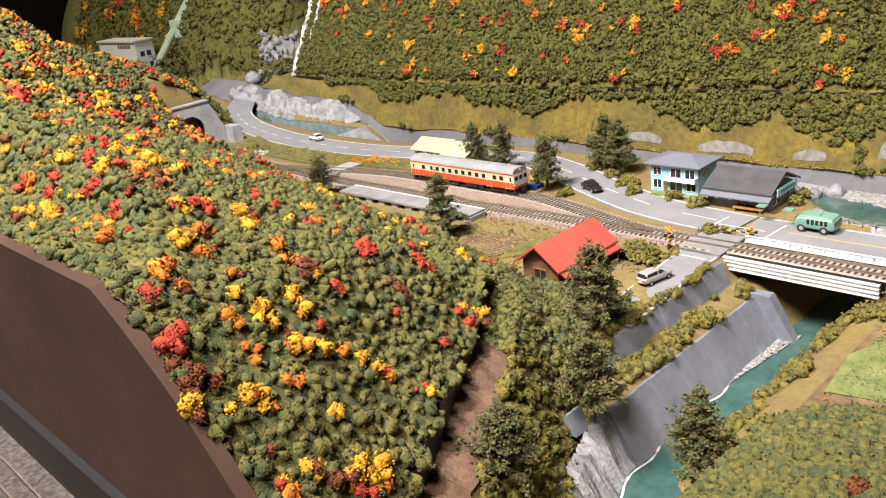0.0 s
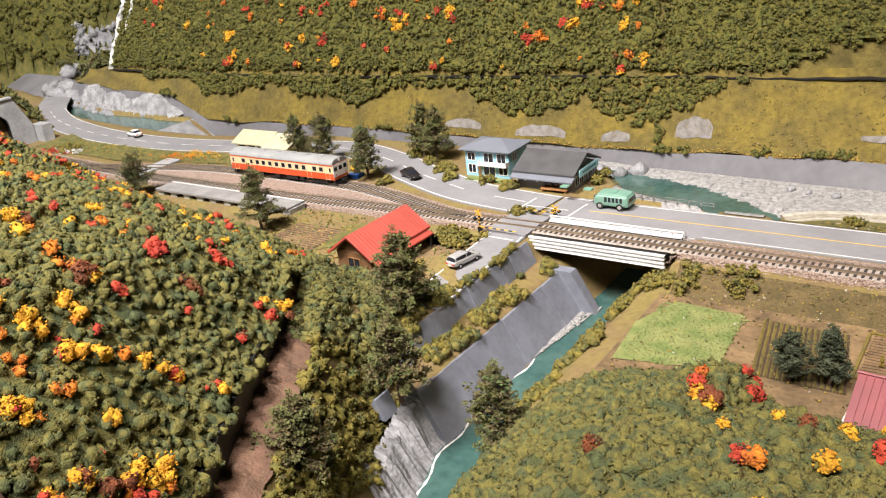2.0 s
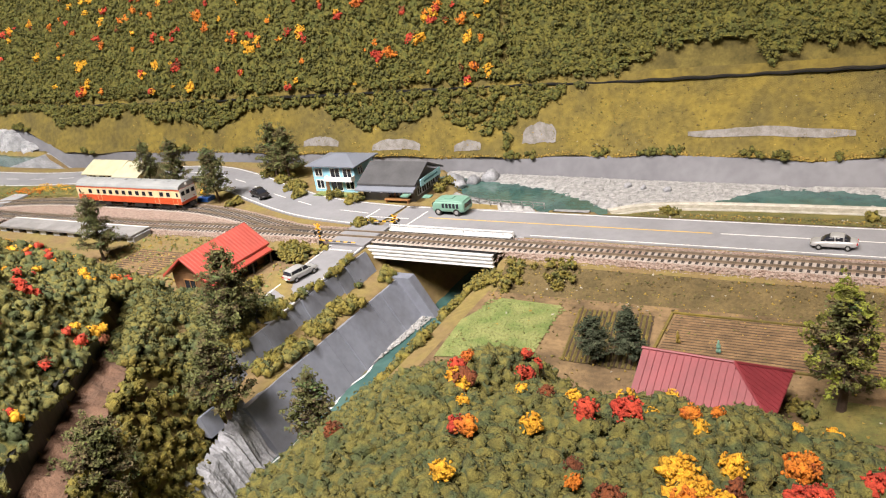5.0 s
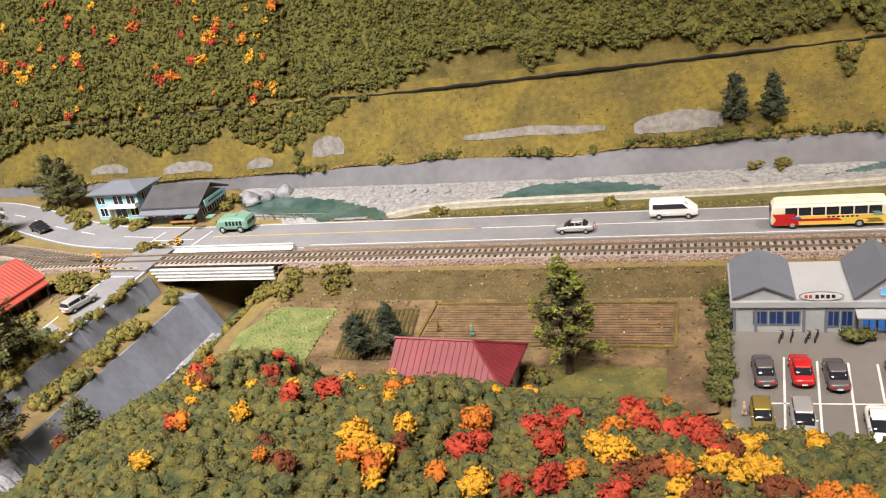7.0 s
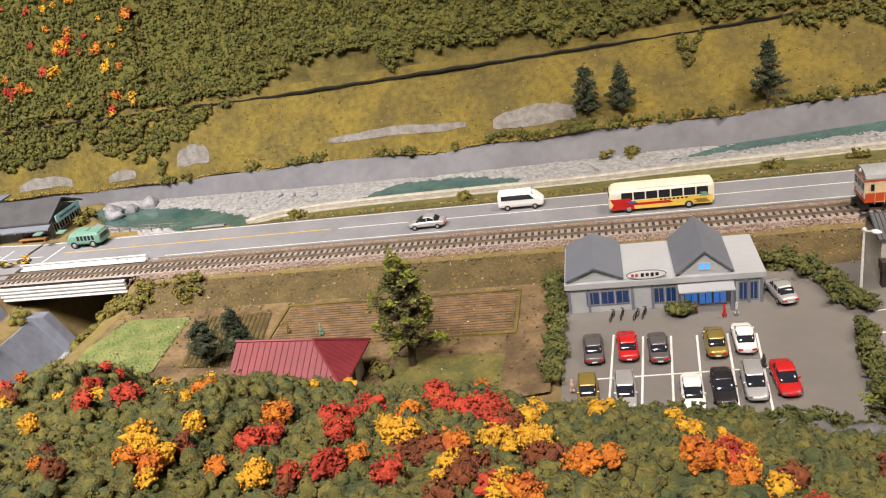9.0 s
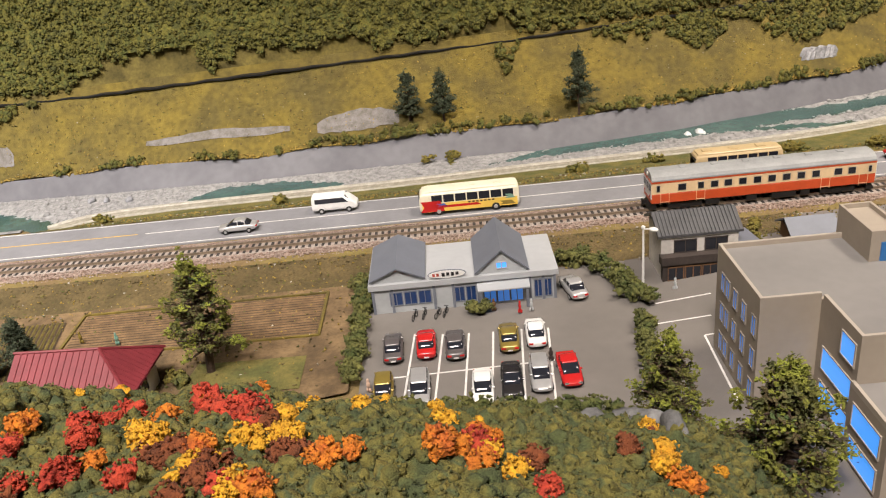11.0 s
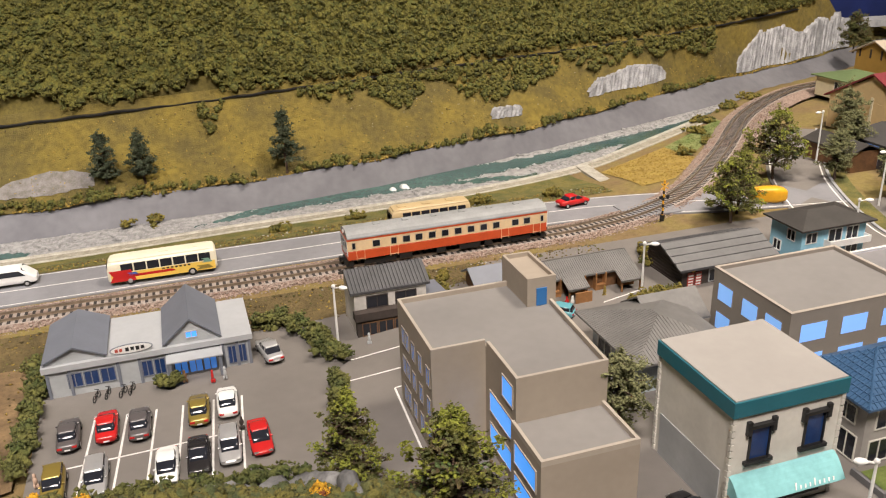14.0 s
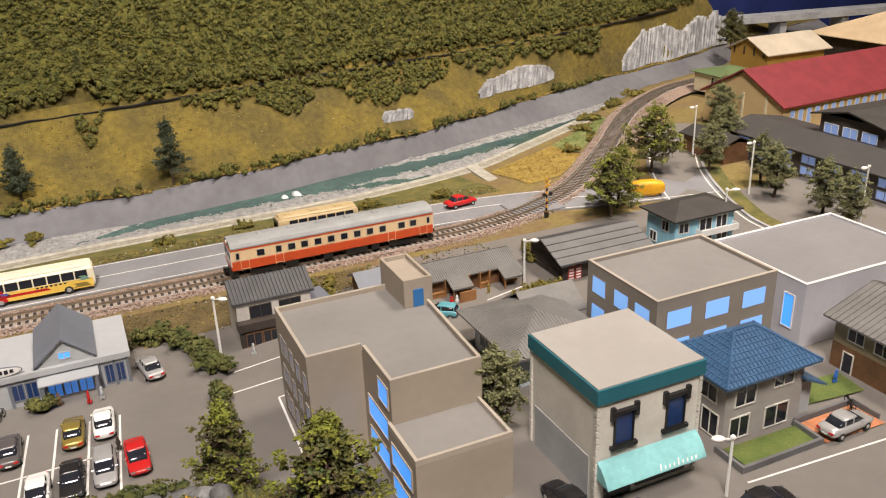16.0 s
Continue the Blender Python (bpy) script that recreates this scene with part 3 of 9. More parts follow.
ribbon(bm, [(*p, 0.0) for p in STREET], [(2.2, -0.1), (2.2, 0.14), (2.42, 0.14), (2.42, -0.1)], 0.7)
structure("kerb", bm, CONCRETE, "grey concrete kerb along the street")
bm = B()
ribbon(bm, [(*p, 0.0) for p in STREET], [(2.42, -0.1), (2.44, 0.1), (3.1, 0.14), (3.6, 0.1), (3.62, -0.1)], 0.7)
structure("street_verge", bm, FLOCK_GREEN, "narrow green verge behind the kerb")
road("road_front", [(54, -30.6), (64, -31.6), (86, -33.5)], 4.0, 0.022, "grey street before the shops")


def line(name, pts, off, width, z, dash=None, material=WHITE_LINE, label="white painted road line"):
    q, h = along([(*p, z) for p in pts], 0.5)
    bm = B()
    left = np.stack([-h[:, 1], h[:, 0]], 1)
    for i in range(len(q) - 1):
        if dash and (i * 0.5) % (dash[0] + dash[1]) >= dash[0]:
            continue
        a, b = q[i], q[i + 1]
        vs = [bm.verts.new((a[0] + left[i, 0] * o, a[1] + left[i, 1] * o, z)) for o in (off - width / 2, off + width / 2)]
        vs += [bm.verts.new((b[0] + left[i + 1, 0] * o, b[1] + left[i + 1, 1] * o, z)) for o in (off + width / 2, off - width / 2)]
        bm.faces.new(vs)
    return structure(name, bm, material, label)


line("road_line_near", MAIN_ROAD[1:], -2.0, 0.1, 0.05)
line("road_line_far", MAIN_ROAD[:-1], 2.0, 0.1, 0.05)
line("road_line_centre", [(12, 3.95), (30, 3.95), (58, 3.95), (66, 3.0), (72, 1.4)], 0.05, 0.1, 0.052)
line("road_line_yellow", [(-9, 3.95), (12, 3.95)], 0.05, 0.1, 0.052, None, YELLOW_LINE, "yellow painted centre line")
line("road_line_west_near", WEST_ROAD[1:], -2.0, 0.1, 0.05)
line("road_line_west_far", WEST_ROAD[1:], 2.0, 0.1, 0.05)
line("road_line_west_dash", WEST_ROAD[1:-1], 0, 0.1, 0.052, (1.8, 2.2))
line("side_line_left", [(-13.85, -1.6), (-13.6, -6), (-13.2, -12)], 0, 0.1, 0.055)
line("side_line_right", [(-11.25, -1.6), (-11.0, -6), (-10.65, -12)], 0, 0.1, 0.055)
line("stop_line", [(-13.6, -2.6), (-11.5, -2.6)], 0, 0.14, 0.06)
line("stop_line", [(-14.3, 2.2), (-14.0, 5.6)], 0, 0.12, 0.06)
line("stop_line", [(-10.0, 2.2), (-9.7, 5.6)], 0, 0.12, 0.06)
line("crossing_line", [(-14.0, 3.6), (-10.2, 3.6)], 0, 0.1, 0.058)
line("crossing_line", [(-17.5, 4.6), (-14.1, 4.2)], 0, 0.1, 0.058)
line("street_line", STREET[1:7], 1.9, 0.12, 0.05)
line("street_line", STREET[1:5], -1.9, 0.12, 0.05)

# ---- railway ----
TRACK = [(-92, 0.9), (-84, 0.5), (-76, 0.2), (-66, -0.4), (-56, -0.9), (-45, -0.95), (-32, -0.75), (-22, -0.3), (-12, 0), (0, 0), (20, 0), (40, 0), (56, 0), (61, 0.25), (66, 1.55), (72, 5.0), (80, 12.3), (89, 21.4), (98.5, 28.0), (106, 30.6), (120, 33)]
SIDING = [(-64, -0.35), (-58, 1.0), (-52, 2.5), (-46, 3.1), (-33, 3.1), (-27, 2.3), (-21, 0.7), (-17.5, -0.1)]


def bed(name, pts, half, z0, label):
    bm = B()
    q, h = along([(*p, 0.0) for p in pts], 0.7)
    left = np.stack([-h[:, 1], h[:, 0]], 1)
    rows = []
    rng = np.random.default_rng(3)
    for i in range(len(q)):
        if -14.2 < q[i, 0] < -1.0:
            continue
        rows.append([(q[i, 0] + left[i, 0] * (o + 0.12 * rng.random()), q[i, 1] + left[i, 1] * (o + 0.12 * rng.random()), z0 + z + 0.05 * rng.random()) for o, z in ((-half - 1.1, -0.5), (-half, -0.02), (-half * 0.5, 0.02), (0, 0.02), (half * 0.5, 0.02), (half, -0.02), (half + 0.5, -0.3))])
    cut = [i for i in range(len(rows) - 1) if rows[i + 1][3][0] - rows[i][3][0] > 5]
    if cut:
        loft(bm, rows[: cut[0] + 1])
        loft(bm, rows[cut[0] + 1:])
    else:
        loft(bm, rows)
    return structure(name, bm, BALLAST, label, False)


bed("ballast", TRACK, 1.25, 0.06, "pinkish brown ballast bed under the track")
bed("ballast_siding", SIDING, 1.2, 0.04, "pinkish brown ballast bed of the station siding")
box_b = B()
box(box_b, -60, -24, 0.2, 2.2, -0.05, 0.05)
structure("ballast_yard", box_b, BALLAST, "gravel between the station tracks")
for nm, pts in (("track", TRACK), ("siding_track", SIDING)):
    for s in (-0.45, 0.45):
        bm = B()
        q, h = along([(*p, 0.0) for p in pts], 0.8)
        left = np.stack([-h[:, 1], h[:, 0]], 1)
        rows = [[(q[i, 0] + left[i, 0] * (s + o), q[i, 1] + left[i, 1] * (s + o), z) for o, z in ((-0.07, 0.15), (-0.035, 0.16), (-0.035, 0.29), (0.035, 0.29), (0.035, 0.16), (0.07, 0.15))] for i in range(len(q))]
        loft(bm, rows)
        structure(nm + "_rail", bm, RAIL, "thin worn metal model rail")

bm = B()
ribbon(bm, [(*p, 0.0) for p in TRACK], [(-0.98, 0.02), (-0.9, 0.115), (0.9, 0.115), (0.98, 0.02)], 0.6)
structure("track_bed", bm, TRACKBED, "pale grey moulded bed between the sleepers")
bm = B()
ribbon(bm, [(*p, 0.0) for p in SIDING], [(-0.98, 0.02), (-0.9, 0.11), (0.9, 0.11), (0.98, 0.02)], 0.6)
structure("siding_bed", bm, TRACKBED, "pale grey moulded bed of the siding")

# water


def pool(name, pts, wide, dz, label):
    """A ribbon of water: plan line with widths."""
    P = [(*p, w) for p, w in zip(pts, wide)]
    q, h = along(P, 0.6)
    left = np.stack([-h[:, 1], h[:, 0]], 1)
    rows = []
    for i in range(len(q)):
        w = q[i, 2] / 2 * (1 + 0.05 * math.sin(i * 0.31) + 0.03 * math.sin(i * 0.83))
        z = float(water_z(q[i, 0])) + dz
        rows.append([(q[i, 0] + left[i, 0] * w * t, q[i, 1] + left[i, 1] * w * t, z) for t in (-1, -0.5, 0, 0.5, 1)])
    bm = B()
    loft(bm, rows)
    return structure(name, bm, WATER, label)


# ---- vehicles ----


def body_loft(stations, n=10, e=0.35, g=0.45):
    """A rounded hull from rows of (x, half width, low z, high z); e, g: how square it is."""
    bm = B()
    rows = []
    for x, w, z0, z1 in stations:
        row = []
        for k in range(n):
            a = 2 * math.pi * (k + 0.5) / n
            c, s = math.cos(a), math.sin(a)
            row.append((x, w * math.copysign(abs(c) ** e, c), (z0 + z1) / 2 + (z1 - z0) / 2 * math.copysign(abs(s) ** g, s)))
        rows.append(row)
    return loft(bm, rows, close=True, caps=True)


def wheels(parent, xs, half, r, w):
    for x in xs:
        for s in (-1, 1):
            bm = B()
            cyl(bm, (x, s * (half - w), r), (x, s * half, r), r, 14)
            t = part("wheel", bm, TYRE, parent)
            bm = B()
            cyl(bm, (x, s * (half - 0.02), r), (x, s * (half + 0.015), r), r * 0.6, 10, r * 0.5)
            part("rim", bm, RIM, t)


def car(x, y, z, rz, paint, label, kind="sedan", group="", category="car"):
    t = thing(category if category != "car" else "car", x, y, z, rz, label, category, group)
    p = PAINT[paint]
    L, W = {"sedan": (3.0, 1.15), "wagon": (3.0, 1.15), "hatch": (2.6, 1.1), "van": (3.2, 1.2)}[kind]
    h, w = L / 2, W / 2
    if kind == "van":
        st = [(-h, w * 0.92, 0.24, 1.15), (-h + 0.1, w, 0.18, 1.28), (h * 0.45, w, 0.18, 1.28), (h * 0.72, w, 0.18, 1.0), (h * 0.9, w * 0.97, 0.2, 0.72), (h, w * 0.85, 0.26, 0.6)]
        part("body", body_loft(st, 14), p, t, smooth=False)
        for s in (-1, 1):
            bm = B()
            prism(bm, [(-h + 0.25, 0.78), (-h + 0.25, 1.12), (h * 0.40, 1.12), (h * 0.62, 0.78)], "y", s * (w - 0.03), s * (w + 0.012))
            part("side_window", bm, GLASS, t)
        bm = B()
        prism(bm, [(h * 0.49, 1.19), (h * 0.50, 1.22), (h * 0.77, 0.86), (h * 0.75, 0.84)], "y", -w * 0.85, w * 0.85)
        part("windscreen", bm, GLASS, t)
    else:
        tail = {"sedan": 0.66, "wagon": 0.72, "hatch": 0.72}[kind]
        st = [(-h, w * 0.62, 0.32, 0.52), (-h + 0.05, w * 0.80, 0.26, tail - 0.06), (-h + 0.16, w * 0.92, 0.21, tail - 0.01), (-h * 0.62, w * 0.98, 0.18, tail + 0.02), (-h * 0.2, w, 0.16, 0.70), (h * 0.25, w, 0.16, 0.67), (h * 0.55, w * 0.99, 0.17, 0.62), (h * 0.78, w * 0.95, 0.19, 0.55), (h * 0.92, w * 0.86, 0.22, 0.49), (h - 0.03, w * 0.72, 0.26, 0.44), (h, w * 0.55, 0.30, 0.40)]
        part("body", body_loft(st, 22, 0.5, 0.55), p, t, smooth=True)
        back = -h * 0.70 if kind == "sedan" else -h * 0.94
        run = 0.42 if kind == "sedan" else 0.2
        cab = [(back, w * 0.70, 0.55, 0.66), (back + run * 0.5, w * 0.78, 0.55, 0.84), (back + run, w * 0.81, 0.55, 0.955), (h * 0.0, w * 0.82, 0.55, 0.985), (h * 0.2, w * 0.81, 0.55, 0.93), (h * 0.38, w * 0.78, 0.55, 0.79), (h * 0.55, w * 0.74, 0.55, 0.63)]
        part("window_band", body_loft(cab, 20, 0.5, 0.5), GLASS, t, smooth=True)
        top = [(back + run * 0.86, w * 0.62, 0.88, 0.95), (back + run + 0.08, w * 0.74, 0.90, 1.0), (-h * 0.1, w * 0.77, 0.92, 1.02), (h * 0.08, w * 0.75, 0.90, 0.99), (h * 0.17, w * 0.66, 0.88, 0.95)]
        part("roof", body_loft(top, 18, 0.55, 0.6), p, t, smooth=True)
        for px in (back + run, -0.08):
            for s in (-1, 1):
                bm = B()
                prism(bm, [(px - 0.05, 0.64), (px + 0.04, 0.64), (px + 0.03, 0.95), (px - 0.03, 0.95)], "y", s * w * 0.76, s * w * 0.835)
                part("door_pillar", bm, p, t)
        for s in (-1, 1):
            bm = B()
            box(bm, h * 0.30, h * 0.36, s * w * 0.96 - 0.05, s * w * 0.96 + 0.07, 0.64, 0.72)
            soften(bm, 0.015)
            part("mirror", bm, p, t)
    wheels(t, (-h * 0.6, h * 0.62), w + 0.01, 0.21, 0.16)
    for s in (-1, 1):
        bm = B()
        box(bm, h - 0.1, h - 0.01, s * w * 0.62 - 0.11, s * w * 0.62 + 0.11, 0.38, 0.46)
        part("headlight", bm, CHROME, t)
        bm = B()
        box(bm, -h - 0.012, -h + 0.08, s * w * 0.62 - 0.12, s * w * 0.62 + 0.12, 0.44, 0.54)
        part("tail_light", bm, PAINT["red"], t)
    bm = B()
    box(bm, -h - 0.02, -h + 0.06, -0.14, 0.14, 0.32, 0.40)
    part("number_plate", bm, WHITE, t)
    k = 0.93 if kind == "van" else 0.83
    t.scale = (k, k, k)
    return t


def bus(x, y, z, rz, paint, roof, label, L=7.6, H=1.95, stripe=None, splash=False, group="", short=False):
    t = thing("bus", x, y, z, rz, label, "bus", group)
    h, w = L / 2, 0.83
    st = [(-h, w * 0.9, 0.32, H - 0.25), (-h + 0.15, w, 0.25, H - 0.06), (h - 0.35, w, 0.25, H - 0.06), (h - 0.1, w * 0.97, 0.25, H - 0.22), (h, w * 0.88, 0.32, H - 0.55)]
    part("body", body_loft(st, 18), PAINT[paint], t)
    rt = [(-h + 0.12, w * 0.80, H - 0.25, H - 0.04), (-h + 0.5, w * 0.86, H - 0.28, H + 0.02), (h - 0.6, w * 0.86, H - 0.28, H + 0.02), (h - 0.25, w * 0.80, H - 0.28, H - 0.05)]
    part("roof", body_loft(rt, 14), PAINT[roof], t)
    n = 5 if short else 7
    span = (L - 1.3) / n
    for s in (-1, 1):
        for i in range(n):
            bm = B()
            x0 = -h + 0.45 + i * span
            box(bm, x0, x0 + span - 0.1, s * (w - 0.06), s * (w + 0.012), H * 0.53, H * 0.83)
            part("side_window", bm, GLASS, t)
    bm = B()
    box(bm, h - 0.12, h - 0.0, -w * 0.82, w * 0.82, H * 0.45, H * 0.80)
    part("windscreen", bm, GLASS, t)
    bm = B()
    box(bm, -h - 0.01, -h + 0.08, -w * 0.7, w * 0.7, H * 0.52, H * 0.80)
    part("rear_window", bm, GLASS, t)
    if stripe:
        bm = B()
        for s in (-1, 1):
            box(bm, -h + 0.2, h - 0.3, s * (w - 0.05), s * (w + 0.010), H * 0.36, H * 0.46)
            box(bm, -h + 0.2, h - 0.3, s * (w - 0.05), s * (w + 0.010), H * 0.24, H * 0.29)
        part("stripe", bm, PAINT[stripe], t)
    if splash:
        bm = B()
        for s in (-1, 1):
            box(bm, -h + 0.15, h - 0.2, s * (w - 0.05), s * (w + 0.008), 0.3, H * 0.5)
        part("yellow_panel", bm, PAINT["yellow"], t)
        for nm, col, a, b, lo, hi in (("red_patch", "red", h - 1.9, h - 0.1, 0.16, 0.60), ("red_swirl", "red", -0.9, h - 1.1, 0.30, 0.40), ("blue_swirl", "blue", h - 2.2, h - 1.3, 0.34, 0.48), ("green_swirl", "mint", -h + 0.3, -h + 1.1, 0.45, 0.62), ("orange_patch", "gold", -h + 0.3, -h + 1.5, 0.2, 0.36)):
            bm = B()
            for s in (-1, 1):
                prism(bm, [(a, H * lo), (a + 0.3, H * hi), (b, H * hi), (b - 0.25, H * (lo + hi) / 2), (b, H * lo)], "y", s * (w - 0.05), s * (w + 0.014))
            part(nm, bm, PAINT[col], t)
        bm = B()
        for i in range(7):
            for s in (-1, 1):
                box(bm, -1.9 + i * 0.3, -1.72 + i * 0.3, s * (w - 0.05), s * (w + 0.016), H * 0.42, H * 0.48)
        part("lettering_bars", bm, GLASS, t)
    wheels(t, (-h * 0.52, h * 0.62), w + 0.01, 0.3, 0.2)
    for s in (-1, 1):
        bm = B()
        box(bm, h - 0.06, h + 0.01, s * 0.55 - 0.12, s * 0.55 + 0.12, 0.42, 0.54)
        part("headlight", bm, CHROME, t)
    bm = B()
    for k in range(2 if splash else 3):
        box(bm, -h + 1.2 + k * 2.1, -h + 1.9 + k * 2.1, -0.3, 0.3, H - 0.02, H + 0.08)
    part("roof_vent", bm, PAINT[roof], t)
    k = 0.92 if short else 0.83
    t.scale = (k, k, k)
    return t


# main road traffic, parked
car(18.5, 2.9, 0.05, 180, "silver", "silver sedan car standing on the main road", "sedan")
car(24.6, 4.9, 0.05, 0, "white", "white van with dark side windows on the road", "van", category="van")
bus(33.4, 2.95, 0.05, 180, "pale", "pale", "yellow and red painted tour bus with cream roof", 7.6, 1.95, None, True)
bus(51.0, 4.95, 0.05, 180, "cream", "cream", "old cream country bus with dark green stripes", 6.8, 1.9, "green", False)
car(61.8, 4.6, 0.05, 8, "red", "red sedan car by the river path", "sedan")
bus(-7.6, 5.3, 0.05, 180, "mint", "mint", "mint green minibus standing by the river railing", 2.9, 1.25, None, False, short=True)
car(-27.2, 6.5, 0.05, -24, "black", "black sedan car on the winding road", "sedan")
car(-12.7, -7.0, 0.06, 78, "silver", "silver estate car waiting on the side road", "wagon")
car(-71, 9.6, 0.05, 172, "white", "white car with red rear on the valley road", "sedan")
car(-19.6, 9.9, 0.02, 0, "white", "white car parked by the pale blue house", "sedan")
# car park
LOT_CARS = [
    (28.9, -12.0, 92, "grey", "sedan"), (30.5, -11.9, 91, "red", "sedan"), (31.9, -12.2, 90, "grey", "sedan"), (34.5, -12.0, 88, "gold", "sedan"), (35.8, -11.8, 88, "white", "sedan"),
    (28.6, -15.6, 271, "gold", "hatch"), (30.2, -15.7, 270, "silver", "wagon"), (33.0, -16.0, 268, "white", "sedan"), (34.3, -15.6, 268, "black", "sedan"), (35.6, -15.4, 268, "silver", "wagon"), (36.9, -15.2, 271, "red", "sedan"),
]
for cx, cy, cr, cp, ck in LOT_CARS:
    car(cx, cy, -0.96, cr, cp, f"{cp} model car parked in a marked bay", ck, "cars in the car park")
car(38.3, -7.6, -0.96, 100, "silver", "silver car parked beside the restaurant", "sedan", "cars in the car park")
car(63.4, -28.1, 0.12, 3, "silver", "silver coupe on an orange paved drive", "sedan")
car(50.9, -26.9, 0.0, 95, "black", "dark car parked beside the burger shop", "sedan")
car(57.0, -30.2, 0.05, 0, "black", "black car standing on the front street", "sedan")

# ---- railcars ----


def railcar(label):
    t = thing("railcar", 0, 0, 0, 0, label, "railcar", "railcars on the line")
    h, w = 6.55, 0.93
    bm = B()
    box(bm, -h, h, -w, w, 0.72, 1.32)
    soften(bm, 0.04)
    part("lower_body", bm, TRAIN_RED, t, "vermilion lower body")
    bm = B()
    box(bm, -h, h, -w + 0.004, w - 0.004, 1.325, 1.98)
    part("window_band", bm, TRAIN_CREAM, t, "cream window band")
    bm = B()
    box(bm, -h - 0.01, h + 0.01, -w - 0.008, w + 0.008, 1.985, 2.10)
    part("top_stripe", bm, TRAIN_RED, t, "vermilion stripe under the roof")
    bm = B()
    prof = [(-w - 0.02, 2.10)] + [(-(w + 0.02) * math.cos(a), 2.10 + 0.46 * math.sin(a) ** 0.8) for a in np.linspace(0.12, math.pi - 0.12, 9)] + [(w + 0.02, 2.10)]
    prism(bm, prof, "x", -h + 0.02, h - 0.02)
    part("roof", bm, TRAIN_GREY, t, "plain grey curved roof")
    for i in range(6):
        bm = B()
        box(bm, -4.7 + i * 1.85, -4.3 + i * 1.85, -0.16, 0.16, 2.5, 2.62)
        soften(bm, 0.03)
        part("roof_vent", bm, TRAIN_GREY, t)
    wins = [-6.15, -4.75, -3.65, -2.85, -2.05, -1.2, -0.35, 0.5, 1.35, 2.2, 3.05, 4.35, 5.15, 6.2]
    for s in (-1, 1):
        for k, x in enumerate(wins):
            ww = 0.16 if k in (0, 13) else 0.42 if k in (1, 11) else 0.30 if k == 2 else 0.40
            bm = B()
            box(bm, x - ww / 2 - 0.03, x + ww / 2 + 0.03, s * (w - 0.02), s * (w + 0.008), 1.44, 1.86)
            f = part("window_frame", bm, CHROME, t)
            bm = B()
            box(bm, x - ww / 2, x + ww / 2, s * (w - 0.02), s * (w + 0.014), 1.47, 1.83)
            part("pane", bm, GLASS, f)
        for x in (-5.75, -3.65, 3.65, 5.85):
            bm = B()
            for a, b, c, d in ((x - 0.26, x - 0.235, 0.66, 1.5), (x + 0.235, x + 0.26, 0.66, 1.5), (x - 0.26, x + 0.26, 0.78, 0.81)):
                box(bm, a, b, s * (w - 0.02), s * (w + 0.012), c, d)
            d = part("door", bm, TRAIN_CREAM, t, "thin cream door outline")
        bm = B()
        for a, b in ((-3.3, -2.5), (-0.9, -0.3), (0.6, 2.0), (2.3, 2.8)):
            box(bm, a, b, s * 0.55, s * 0.85, 0.36, 0.72)
        part("underfloor_box", bm, BLACK, t)
    for e in (-1, 1):
        bm = B()
        box(bm, e * h - 0.01, e * h + 0.03, -0.92, 0.92, 1.0, 2.08)
        part("front", bm, WHITE, t, "pale front end")
        for y in (-0.6, 0.0, 0.6):
            bm = B()
            box(bm, e * (h + 0.02), e * (h + 0.045), y - 0.19, y + 0.19, 1.5, 1.86)
            part("front_window", bm, GLASS, t)
        bm = B()
        cyl(bm, (e * (h - 0.05), 0, 2.36), (e * (h + 0.06), 0, 2.36), 0.11, 10)
        part("headlight", bm, WHITE, t)
        for y in (-0.6, 0.6):
            bm = B()
            cyl(bm, (e * h, y, 1.15), (e * (h + 0.05), y, 1.15), 0.06, 8)
            part("tail_lamp", bm, PAINT["red"], t)
        bm = B()
        box(bm, e * h - 0.02, e * (h + 0.35), -0.1, 0.1, 0.5, 0.68)
        box(bm, e * (h + 0.25), e * (h + 0.38), -0.16, 0.16, 0.46, 0.72)
        part("coupler", bm, BLACK, t)
        bm = B()
        prism(bm, [(e * (h - 0.35), 0.3), (e * (h + 0.1), 0.3), (e * (h - 0.1), 0.62), (e * (h - 0.35), 0.62)], "y", -0.75, 0.75)
        part("skirt", bm, BLACK, t)
        bm = B()
        for s in (-1, 1):
            box(bm, e * 4.5 - 1.0, e * 4.5 + 1.0, s * 0.62, s * 0.72, 0.3, 0.58)
            box(bm, e * 4.5 - 0.3, e * 4.5 + 0.3, s * 0.60, s * 0.76, 0.24, 0.44)
        box(bm, e * 4.5 - 0.2, e * 4.5 + 0.2, -0.62, 0.62, 0.4, 0.7)
        bogie = part("bogie", bm, BLACK, t)
        for dx in (-0.7, 0.7):
            for s in (-1, 1):
                bm = B()
                cyl(bm, (e * 4.5 + dx, s * 0.40, 0.45), (e * 4.5 + dx, s * 0.50, 0.45), 0.21, 14)
                part("wheel", bm, RAIL, bogie)
    bm = B()
    box(bm, -h + 0.3, h - 0.3, -0.6, 0.6, 0.55, 0.72)
    part("underframe", bm, BLACK, t)
    return t


RC = railcar("cream and vermilion model railcar on the main line")
RC.matrix_basis = pose(50.6 * CM, 0, 0.02 * CM)
RC2 = copy_thing(RC, pose(-38.7 * CM, 3.1 * CM, 0.0, 0, 0, 0))
tagged(RC2, "cream and vermilion model railcar standing on the siding")


# ---- buildings ----


